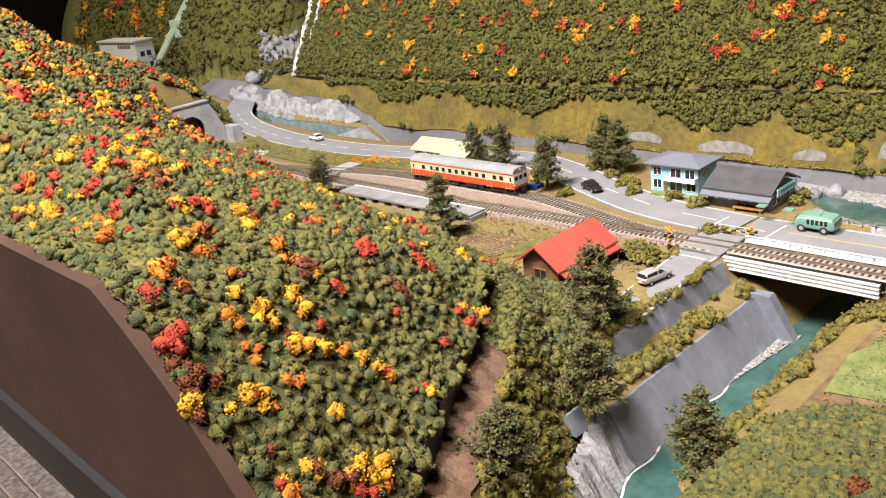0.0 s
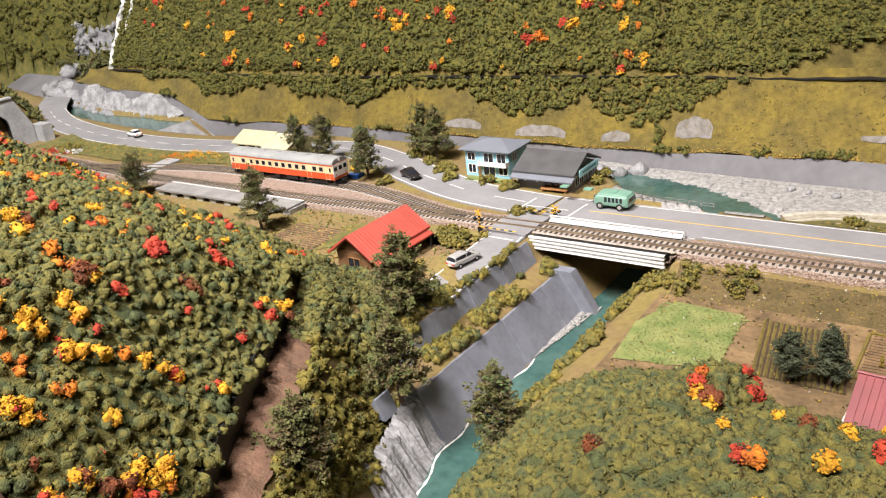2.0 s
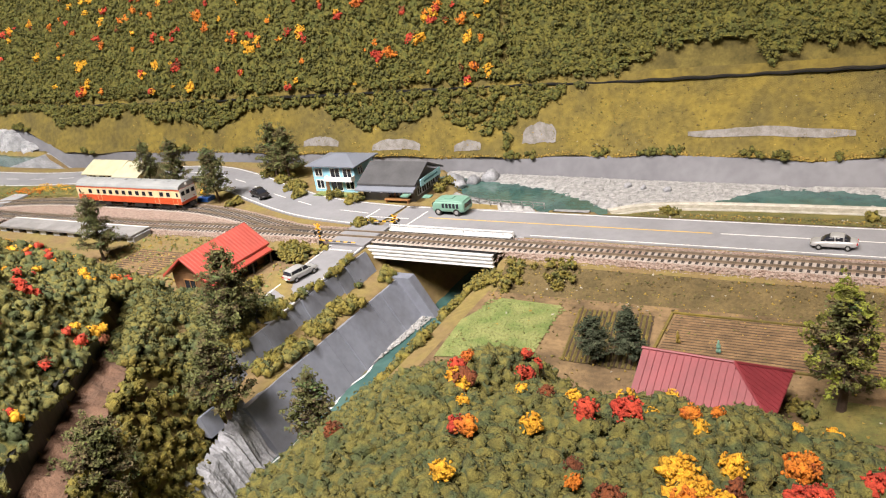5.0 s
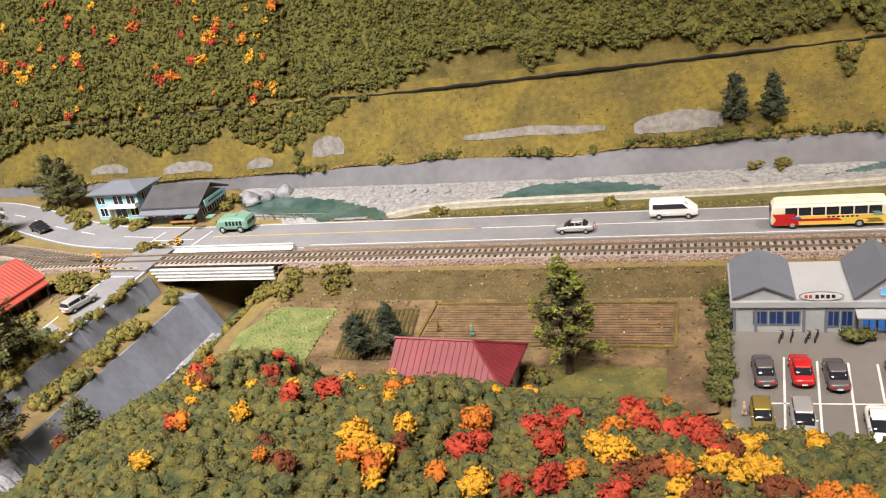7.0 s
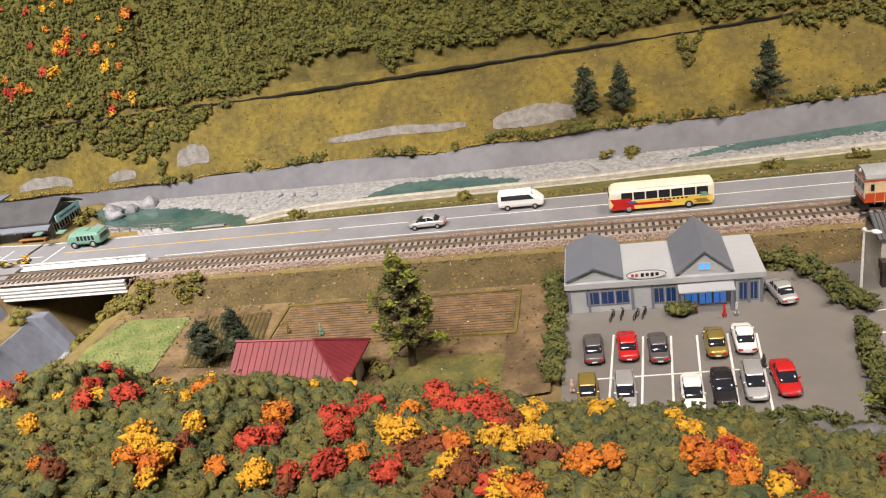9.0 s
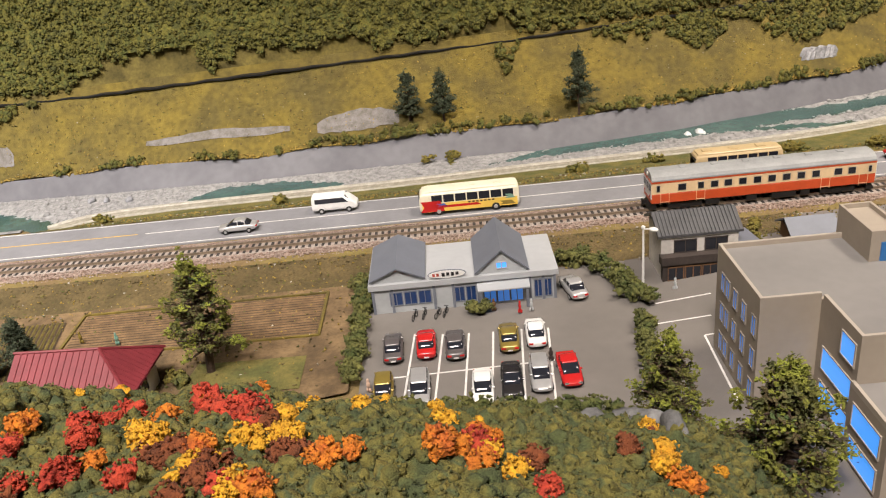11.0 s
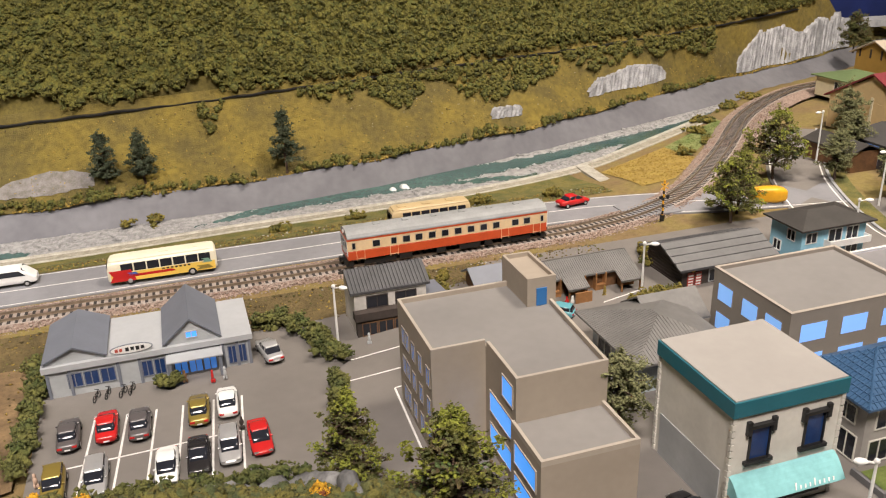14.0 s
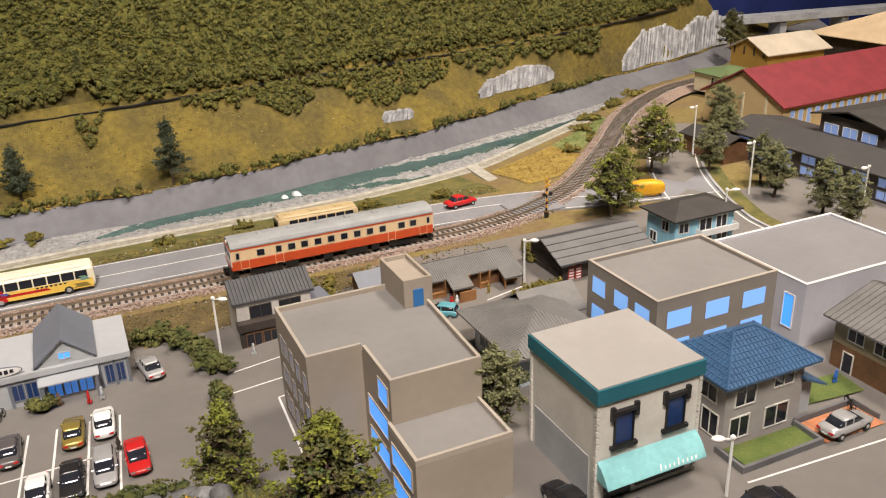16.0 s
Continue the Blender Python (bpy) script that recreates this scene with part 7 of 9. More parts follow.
# ---- girder bridge and crossing ----
t = thing("girder_bridge", -6.0, 0, 0, 0, "white plate girder railway bridge over the stream", "bridge")
for y in (-1.62, 1.42):
    bm = B()
    box(bm, -4.8, 4.8, y - 0.06, y + 0.06, -0.75, 0.05)
    for zz in (-0.72, -0.45, -0.18, 0.06):
        box(bm, -4.85, 4.85, y - 0.16, y + 0.1, zz - 0.04, zz + 0.04)
    part("girder", bm, GIRDER, t)
bm = B()
box(bm, -4.8, 4.8, -1.55, 1.36, -0.3, -0.02)
part("deck", bm, BLACK, t)
bm = B()
box(bm, -4.9, 5.0, 1.5, 1.6, 0.1, 0.28), box(bm, -4.9, 5.0, 1.48, 1.62, 0.36, 0.42)
part("guard_rail", bm, GIRDER, t)
for k in range(14):
    bm = B()
    box(bm, -4.85 + k * 0.75, -4.78 + k * 0.75, 1.5, 1.62, 0.0, 0.42)
    part("rail_post", bm, GIRDER, t)
bm = B()
box(bm, -11.2, -0.4, 1.64, 6.3, -0.7, 0.0)
structure("road_bridge_deck", bm, CONCRETE, "grey concrete road deck over the stream")
bm = B()
box(bm, -0.4, 0.3, -1.9, 6.2, -4.6, -0.35)
structure("abutment", bm, CONCRETE, "dark concrete bridge abutment")
bm = B()
box(bm, -14.1, -11.0, -0.32, 0.32, 0.05, 0.22), box(bm, -14.1, -11.0, 0.58, 1.75, 0.0, 0.19), box(bm, -14.1, -11.0, -1.9, -0.58, 0.0, 0.19)
structure("crossing_deck", bm, ASPHALT, "grey level crossing deck between the rails")
bm = B()
box(bm, 64.3, 68.2, 0.4, 3.2, 0.0, 0.13)
structure("crossing_deck_east", bm, ASPHALT, "grey level crossing deck by the river")


def crossing_signal(x, y, z, rz, label, h=2.6, bar=0.0):
    t = thing("crossing_signal", x, y, z, rz, label, "signal", "crossing signals")
    bm = B()
    for k in range(6):
        cyl(bm, (0, 0, k * h / 6), (0, 0, (k + 0.5) * h / 6), 0.07, 8)
    part("post_black", bm, BLACK, t)
    bm = B()
    for k in range(6):
        cyl(bm, (0, 0, (k + 0.5) * h / 6), (0, 0, (k + 1) * h / 6), 0.07, 8)
    part("post_yellow", bm, YELLOW, t)
    bm = B()
    for s in (-1, 1):
        d = Vector((0.27, 0, 0.2 * s))
        cyl(bm, Vector((0, -0.05, h * 0.86)) - d, Vector((0, -0.05, h * 0.86)) + d, 0.04, 6)
    part("cross_board", bm, YELLOW, t)
    for s in (-1, 1):
        bm = B()
        cyl(bm, (s * 0.25, -0.05, h * 0.6), (s * 0.25, -0.16, h * 0.6), 0.13, 10)
        part("lamp", bm, BLACK, t)
    bm = B()
    box(bm, -0.13, 0.13, -0.09, 0.09, 0, 0.42)
    part("control_box", bm, BLACK, t)
    if bar:
        n = 9
        for nm, o, m in (("barrier_yellow", 0, YELLOW), ("barrier_black", 1, BLACK)):
            bm = B()
            for k in range(o, n, 2):
                cyl(bm, (0.1 + bar * k / n, 0, 0.42), (0.1 + bar * (k + 1) / n, 0, 0.42), 0.045, 6)
            part(nm, bm, m, t)
    return t


crossing_signal(-14.6, -2.0, 0.0, 0, "black and yellow level crossing signal with lowered barrier", 1.7, 2.9)
crossing_signal(-10.7, 2.0, 0.0, 180, "yellow level crossing barrier post beside the bridge", 0.9, 3.0)
crossing_signal(66.0, -0.5, 0.0, 0, "tall black and yellow crossing signal by the bend", 2.9, 0)

# platform and tunnel
t = thing("platform", -48.6, -4.3, 0, 0, "long low grey station platform with hollow side", "platform")
bm = B()
box(bm, 0, 17, 0, 2.1, 0.42, 0.6)
part("slab", bm, mat("grey_platform_top", (0.27, 0.262, 0.258), 0.8, 0.16, 60, 0.01, 1500), t)
for k in range(10):
    bm = B()
    box(bm, 0.1 + k * 1.8, 0.9 + k * 1.8, 0.15, 1.95, -0.1, 0.42)
    part("support", bm, CONCRETE, t)
bm = B()
box(bm, 0, 17, 1.9, 2.05, 0.6, 0.615)
part("edge_line", bm, WHITE_LINE, t)
bm = B()
box(bm, -57.5, -55.5, -1.8, 4.0, 0.02, 0.2)
structure("boarded_crossing", bm, CONCRETE, "grey boarded foot crossing over the tracks")
t = thing("tunnel_portal", -85.2, 0.3, 0.0, 0, "grey concrete tunnel portal in the hillside", "tunnel")
bm = B()
arch = [(-1.95, -0.3), (-1.95, 2.4)] + [(-1.95 * math.cos(a), 2.4 + 1.95 * math.sin(a)) for a in np.linspace(0.15, math.pi - 0.15, 13)] + [(1.95, 2.4), (1.95, -0.3)]
out = [(4.6, -0.3), (4.6, 2.2), (3.0, 5.75), (-3.0, 5.75), (-3.0, -0.3)]
pts2 = arch + out
lo = [bm.verts.new((0, p[0], p[1])) for p in pts2]
hi = [bm.verts.new((0.7, p[0], p[1])) for p in pts2]
for vs in (lo, hi[::-1]):
    bm.faces.new(vs)
for i in range(len(pts2)):
    bm.faces.new((lo[i], hi[i], hi[(i + 1) % len(pts2)], lo[(i + 1) % len(pts2)]))
bmesh.ops.recalc_face_normals(bm, faces=bm.faces[:])
part("portal_wall", bm, CONCRETE, t)
bm = B()
loft(bm, [[(x, p[0] * 0.995, p[1] - 0.01) for p in arch] for x in (0.35, -12)])
bm.faces.new([bm.verts.new((-11.9, p[0], p[1])) for p in arch])
part("bore", bm, BLACK, t, "black tunnel bore")
bm = B()
box(bm, 0.0, 2.4, 4.7, 6.0, -0.3, 2.05)
part("wing_wall", bm, CONCRETE, t)
bm = B()
prism(bm, [(0.7, 5.75), (-5.0, 7.4), (-5.0, 4.0), (0.7, 4.0)], "y", -3.5, -3.02)
part("side_wall", bm, CONCRETE, t)
bm = B()
box(bm, -0.1, 0.85, -3.1, 3.05, 5.76, 5.95)
part("coping", bm, CONCRETE, t)

# river railing
t = thing("river_railing", -9.0, 7.4, 0.0, -4, "thin grey railing beside the river pool", "railing")
for k in range(10):
    bm = B()
    box(bm, k * 0.9, k * 0.9 + 0.05, -0.03, 0.03, 0, 0.5)
    part("post", bm, CHROME, t)
for zz in (0.28, 0.48):
    bm = B()
    box(bm, 0, 8.2, -0.02, 0.02, zz - 0.02, zz + 0.02)
    part("bar", bm, CHROME, t)


def street_lamp(x, y, z, h, rz):
    t = thing("street_lamp", x, y, z, rz, "white street lamp on a slim pole", "street lamp", "street lamps")
    bm = B()
    cyl(bm, (0, 0, -0.1), (0, 0, h), 0.075, 8, 0.05)
    part("pole", bm, WHITE, t)
    bm = B()
    cyl(bm, (0, 0, h - 0.1), (0.5, 0, h + 0.02), 0.04, 6)
    part("arm", bm, WHITE, t)
    bm = B()
    bmesh.ops.create_uvsphere(bm, u_segments=10, v_segments=6, radius=0.17)
    bmesh.ops.scale(bm, vec=(1.5, 1, 0.6), verts=bm.verts[:])
    bmesh.ops.translate(bm, vec=(0.55, 0, h), verts=bm.verts[:])
    part("lamp_head", bm, WHITE, t)
    bm = B()
    bmesh.ops.create_uvsphere(bm, u_segments=8, v_segments=6, radius=0.11)
    bmesh.ops.translate(bm, vec=(0, 0, h), verts=bm.verts[:])
    part("cap", bm, WHITE, t)
    return t


for q in ((41.75, -8.6, -0.95, 3.8, -40), (58.7, -10.1, 0.0, 3.1, -30), (81.3, -3.8, 0.0, 4.0, 190), (84.1, 5.7, 0.0, 4.4, 190), (73.6, -9.6, 0.0, 3.4, -30), (83.2, -11.9, 0.0, 4.0, 190), (56.4, -29.0, 0.0, 2.6, -200)):
    street_lamp(*q)

# yellow capsule among the trees and the yellow station figure
t = thing("yellow_capsule", 73.2, 0.4, 0.3, -24, "large yellow capsule lying under the trees", "ornament")
part("shell", body_loft([(0, 0.1, 0.25, 0.5), (0.5, 0.35, 0.0, 0.75), (1.3, 0.5, -0.15, 0.9), (2.2, 0.52, -0.18, 0.92), (2.8, 0.44, -0.05, 0.8), (2.95, 0.34, 0.08, 0.68)], 14), YELLOW, t, smooth=True)
bm = B()
box(bm, 0.3, 2.6, -0.3, 0.3, -0.3, -0.15)
part("cradle", bm, CONCRETE, t)
v, f = lumps(np.array([(0, 0, 0.45), (0.03, 0, 1.15)]), np.array([0.36, 0.31]), 3, 0.05, 0.95, np.random.default_rng(2))
ob = arrays("yellow_ornament", v, f, YELLOW, "", "yellow rounded ornament at the siding's end", "ornament")
ob.matrix_basis = pose(-32.6 * CM, 5.4 * CM, 0.3 * CM)
bm = B()
box(bm, -33.2, -32.0, 4.9, 5.9, -0.02, 0.32)
ob = tagged(part("buffer_block", bm, PAINT["blue"], None), "blue buffer block at the end of the siding", "buffer")


def figurine(x, y, z, h, top, label):
    """A tiny painted figure as one plain shape."""
    rg = np.random.default_rng(int(abs(x * 10)))
    v, f = lumps(np.array([(0.06, 0, h * 0.22), (-0.06, 0.02, h * 0.22), (0, 0, h * 0.6), (0, 0, h * 0.9)]), np.array([h * 0.09, h * 0.09, h * 0.13, h * 0.09]), 2, 0.08, 2.0, rg)
    ob = arrays("figurine", v, f, top, "", label, "figurine")
    ob.matrix_basis = pose(x * CM, y * CM, z * CM)
    return tagged(ob, group="figurines")


for x, y, z, m, lb in ((35.3, -9.4, -0.95, PAINT["red"], "tiny red and white painted figurine"), (35.9, -9.3, -0.95, GREY_WALL, "tiny grey painted figurine"), (34.0, -8.9, -0.95, WOOD_BROWN, "tiny brown painted figurine"), (27.9, -15.2, -0.95, SKIN, "tiny pale painted figurine"), (36.25, -14.0, -0.95, WOOD_DARK, "tiny dark painted figurine"), (43.4, -8.6, -0.9, GREY_WALL, "tiny grey painted figurine by the shop house"), (12.2, -8.3, -0.9, PAINT["gold"], "tiny orange painted field figurine"), (14.3, -8.8, -0.9, PAINT["mint"], "tiny pale green painted field figurine"), (54.62, -9.75, -0.25, WHITE, "tiny white seated painted figurine"), (56.75, -9.45, -0.15, PAINT["gold"], "tiny gold painted figurine at the tavern"), (54.3, -9.7, -0.25, PAINT["red"], "tiny red painted figurine"), (66.0, -25.3, 0.0, PAINT["blue"], "tiny blue painted figurine in the lane")):
    figurine(x, y, z, 0.72, m, lb)


def bicycle(x, y, z, rz):
    t = thing("bicycle", x, y, z, rz, "tiny black bicycle on the pavement", "bicycle", "bicycles")
    for dx in (-0.3, 0.3):
        bm = B()
        for k in range(12):
            a, b = 2 * math.pi * k / 12, 2 * math.pi * (k + 1) / 12
            cyl(bm, (dx + 0.2 * math.cos(a), 0, 0.22 + 0.2 * math.sin(a)), (dx + 0.2 * math.cos(b), 0, 0.22 + 0.2 * math.sin(b)), 0.03, 4)
        part("wheel", bm, BLACK, t)
    bm = B()
    for p, q in (((-0.3, 0, 0.22), (0, 0, 0.2)), ((0, 0, 0.2), (-0.1, 0, 0.48)), ((0, 0, 0.2), (0.22, 0, 0.5)), ((-0.08, 0, 0.42), (0.22, 0, 0.45)), ((0.3, 0, 0.22), (0.2, 0, 0.6))):
        cyl(bm, p, q, 0.028, 5)
    part("frame", bm, BLACK, t)
    bm = B()
    cyl(bm, (0.2, -0.14, 0.6), (0.2, 0.14, 0.6), 0.025, 5)
    part("handlebar", bm, BLACK, t)
    t.scale = (0.8, 0.8, 0.8)
    return t


for q in ((29.9, -8.9, -0.95, 70), (30.4, -8.8, -0.95, 75), (31.1, -8.9, -0.95, 65), (31.5, -8.8, -0.95, 70), (64.8, -27.2, 0.05, 60), (65.1, -26.9, 0.05, 75), (53.0, -28.2, 0.0, 40)):
    bicycle(*q)

# yard of the blue-roofed house
LAWN = mat("lawn_flock", (0.10, 0.15, 0.03), 0.95, 0.3, 120, 0.08, 1800, col2=(0.15, 0.19, 0.045))
patch("house_lawn", [(58.2, -28.05), (61.8, -28.15), (61.9, -26.95), (58.2, -26.85)], 0.12, LAWN, "small dark green lawn")
patch("lane_lawn", [(63.2, -26.0), (66.6, -26.4), (66.8, -24.8), (63.4, -24.4)], 0.12, LAWN, "small green lawn by the lane")
patch("paved_drive", [(62.1, -28.4), (65.3, -28.5), (65.2, -26.9), (62.1, -26.9)], 0.10, TILE_ORANGE, "orange paved drive")
GARDEN_GREY = mat("garden_block", (0.15, 0.15, 0.155), 0.8, 0.15, 60, 0.01, 1500)
t = thing("garden_wall", 57.8, -28.35, 0.0, 0, "low grey block garden wall", "wall")
for q in ((0, 4.2, 0, 0.14), (0, 0.14, 0.14, 1.6), (4.06, 4.2, 0.14, 1.5), (4.2, 7.6, 1.5, 1.62), (7.5, 7.6, 0.2, 1.5)):
    bm = B()
    box(bm, *q, -0.1, 0.32)
    part("wall_panel", bm, GARDEN_GREY, t)
patch("street_edge_line", [(57.6, -28.87), (61.0, -29.08), (66.5, -29.42), (66.5, -29.33), (61.0, -28.99), (57.6, -28.78)], 0.0, WHITE_LINE, "white painted line along the street", True)
# three-wheeler at the taverns, motorbike on the street
car(53.3, -10.55, -0.1, 140, "aqua", "small aqua blue three-wheeler at the taverns", "hatch").scale = (0.75, 0.75, 0.75)
bicycle(77.4, -12.2, 0.05, 20)
# lower shelf track
bm = B()
for o in (-0.45, 0.45):
    box(bm, -70, -6, -42.2 + o - 0.04, -42.2 + o + 0.04, 0.6, 0.75)
structure("shelf_rail", bm, RAIL, "thin worn metal rail on the lower shelf")
# far left: mountain, powerhouse and penstock
bm = B()
box(bm, -260, -139.5, 5, 77, -3, -1.2)
structure("valley_ground", bm, FLOCK_GREEN, "green valley ground below the mountain")
t = thing("powerhouse", -193.5, 36, -1.2, 0, "white powerhouse building below the mountain", "building")
bm = B()
box(bm, 0, 19.5, 0, 4.4, 0, 8.5)
part("wall", bm, WHITE, t)
bm = B()
box(bm, -0.3, 19.8, -0.3, 4.7, 8.5, 8.9)
part("roof", bm, OFFWHITE, t)
for k in range(2):
    window(t, "+x", 0.9 + k * 1.6, 1.9 + k * 1.6, 5.2, 6.3, 19.5, BLUE_GLASS, GREY_WALL, False)
window(t, "+x", 2.6, 3.6, 2.2, 3.8, 19.5, BLUE_GLASS, GREY_WALL, False)
bm = B()
for k in range(6):
    box(bm, 10.5 + k * 1.15, 11.3 + k * 1.15, -0.06, 0, 7.1, 7.9)
part("lettering_bars", bm, WOOD_BROWN, t)
# far east viaduct
t = thing("far_viaduct", 129, 57, 0, -8, "grey concrete viaduct curving into the distance", "viaduct")
bm = B()
box(bm, 0, 45, 0, 4, 1.2, 2.2)
part("deck", bm, CONCRETE, t)
for k in range(4):
    bm = B()
    box(bm, 3 + k * 12, 4.2 + k * 12, 0.5, 3.5, -4, 1.2)
    part("pier", bm, CONCRETE, t)


# ---- foliage ----


def crumbs(name, centres, radii, material, label, k=8, sub=0, parent=None, kind="stuff", seed=1, spread=1.12, grain=0.36, category="foliage"):
    """Clumps of crumbly foam foliage: each clump is a handful of small rough lumps."""
    rg = np.random.default_rng(seed)
    c, r = np.asarray(centres, float), np.asarray(radii, float)
    k = int(k * 1.9)
    o = rg.normal(size=(len(c), k, 3))
    o /= np.linalg.norm(o, axis=2)[..., None]
    o *= (rg.random((len(c), k, 1)) ** 0.55) * spread
    o[..., 2] = o[..., 2] * 0.62
    p = (c[:, None] + o * r[:, None, None]).reshape(-1, 3)
    s = (np.repeat(r, k) * grain * rg.uniform(0.55, 1.3, len(p)))
    v, f = lumps(p, s * 1.12, sub, 0.3, 0.9, rg)
    return arrays(name, v, f, material, kind, label, category if parent is None else "", parent)


YEL = mat("yellow_clump", (0.6, 0.3, 0.03), 0.95, 0.3, 500, 0.12, 1500, island=[(0.826, 0.425, 0.024), (0.944, 0.519, 0.035), (0.732, 0.319, 0.018)])
ORA = mat("orange_clump", (0.6, 0.3, 0.03), 0.95, 0.3, 500, 0.12, 1500, island=[(0.732, 0.201, 0.018), (0.850, 0.283, 0.024), (0.590, 0.130, 0.024)])
RED = mat("red_clump", (0.6, 0.3, 0.03), 0.95, 0.3, 500, 0.12, 1500, island=[(0.552, 0.054, 0.030), (0.672, 0.084, 0.036), (0.408, 0.036, 0.024)])
RUS = mat("rust_clump", (0.6, 0.3, 0.03), 0.95, 0.3, 500, 0.12, 1500, island=[(0.20, 0.055, 0.02), (0.28, 0.08, 0.025), (0.15, 0.05, 0.02)])


def patchy(p, s, seed):
    """Smooth noise over plan places, about -0.7 to 0.7."""
    g = np.random.default_rng(int(seed * 10) + 5).random((64, 64)) * 2 * np.pi
    x, y = p[:, 0] * s + 1000.3, p[:, 1] * s + 1000.7
    i, j = np.floor(x).astype(int), np.floor(y).astype(int)
    fx, fy = x - i, y - j

    def corner(a, b):
        w = g[(i + a) % 64, (j + b) % 64]
        return np.cos(w) * (fx - a) + np.sin(w) * (fy - b)
    ux, uy = fx ** 3 * (fx * (fx * 6 - 15) + 10), fy ** 3 * (fy * (fy * 6 - 15) + 10)
    lo = corner(0, 0) * (1 - ux) + corner(1, 0) * ux
    hi = corner(0, 1) * (1 - ux) + corner(1, 1) * ux
    return lo * (1 - uy) + hi * uy


def puff_kinds(sub, rg, count=12):
    """Cauliflower-like heads of foam, cut off below: places by kind, and triangles."""
    v, f = ICO[sub]
    f = f[v[f].mean(axis=1)[:, 2] > -0.22]
    used, inv = np.unique(f, return_inverse=True)
    v, f = v[used], inv.reshape(-1, 3)
    kinds = []
    for k in range(count):
        d = rg.normal(size=(16, 3))
        d /= np.linalg.norm(d, axis=1)[:, None]
        lobe = (np.exp((np.clip(v @ d.T, -1, 1) - 1) / 0.06) * rg.uniform(0.5, 1.15, 16)).max(axis=1)
        r = (0.64 + 0.48 * lobe) * (1 + 0.17 * rg.uniform(-1, 1, len(v)))
        kinds.append(v * r[:, None])
    return np.array(kinds), f


def puffs(centres, radii, axis=(0, -0.3, 0.95), sub=2, grains=8, seed=1, flat=0.85):
    """Foam heads that face along an axis, strewn with small grains."""
    rg = np.random.default_rng(seed)
    c, r = np.asarray(centres, float), np.asarray(radii, float)
    kinds, f = puff_kinds(sub, rg, 20)
    n = len(c)
    base = kinds[rg.integers(0, len(kinds), n)]
    ang = rg.random(n) * 2 * np.pi
    co, si = np.cos(ang)[:, None], np.sin(ang)[:, None]
    st = rg.uniform(0.8, 1.25, (n, 1))
    out = np.stack([(base[..., 0] * co - base[..., 1] * si) * st, (base[..., 0] * si + base[..., 1] * co) / st, base[..., 2] * flat], 2)
    z = np.array(axis, float) / np.linalg.norm(axis)
    x = np.cross((0.0, 1.0, 0.0), z)
    x /= np.linalg.norm(x)
    turn = np.stack([x, np.cross(z, x), z])
    v = (out @ turn * r[:, None, None] + c[:, None]).reshape(-1, 3)
    f = (f[None] + (np.arange(n) * kinds.shape[1])[:, None, None]).reshape(-1, 3)
    if grains:
        d = rg.normal(size=(n, grains, 3))
        d /= np.linalg.norm(d, axis=2)[..., None]
        d[..., 2] = np.abs(d[..., 2]) * flat
        q = (c[:, None] + (d @ turn) * (r * 0.98)[:, None, None]).reshape(-1, 3)
        gv, gf = lumps(q, np.repeat(r, grains) * (rg.uniform(0.10, 0.24, len(q)) if sub > 1 else rg.uniform(0.20, 0.46, len(q))), 4, 0.35, 0.9, rg)
        f = np.r_[f, gf + len(v)]
        v = np.r_[v, gv]
    return v, f


def foam(name, centres, radii, material, label, axis=(0, -0.3, 0.95), sub=2, grains=8, seed=1, parent=None, kind="stuff"):
    v, f = puffs(centres, radii, axis, sub, grains, seed)
    return arrays(name, v, f, material, kind, label, "foliage" if parent is None else "", parent)


def heave(p, height, seed):
    return height * (0.55 + 0.55 * patchy(p, 0.33, seed) + 0.35 * patchy(p, 0.9, seed + 1))


def canopy(name, box4, gap, place_at, mask, material, label, size, height, seed, axis=(0, -0.3, 0.95), sub=2, grains=6, cell=0.4):
    """A closed canopy of foam foliage: a low bed with heads of foam side by side.
    place_at(p, h): plan places and heights over the surface to points in space."""
    rg = np.random.default_rng(seed)
    x0, x1, y0, y1 = box4
    xs, ys = np.arange(x0, x1, cell), np.arange(y0, y1, cell)
    gx, gy = np.meshgrid(xs, ys)
    g = np.stack([gx.ravel(), gy.ravel()], 1)
    w = len(xs)
    i = (np.arange(len(ys) - 1)[:, None] * w + np.arange(w - 1)[None]).ravel()
    f = np.stack([i, i + 1, i + 1 + w, i + w], 1)
    f = f[mask(g)[f].all(axis=1)]
    used, inv = np.unique(f, return_inverse=True)
    arrays(name + "_bed", place_at(g[used], heave(g[used], height, seed) + 0.15 * size), inv.reshape(-1, 4), material, "stuff", label, "foliage")
    p = scatter(x0, x1, y0, y1, gap, rg)
    p = p[mask(p)]
    h = heave(p, height, seed) + rg.uniform(-0.25, 0.35, len(p)) * size
    r = size * rg.choice([0.7, 0.9, 1.1, 1.4], len(p), p=[0.25, 0.35, 0.28, 0.12]) * rg.uniform(0.88, 1.14, len(p))
    return foam(name, place_at(p, h), r, material, label, axis, sub, grains, seed)


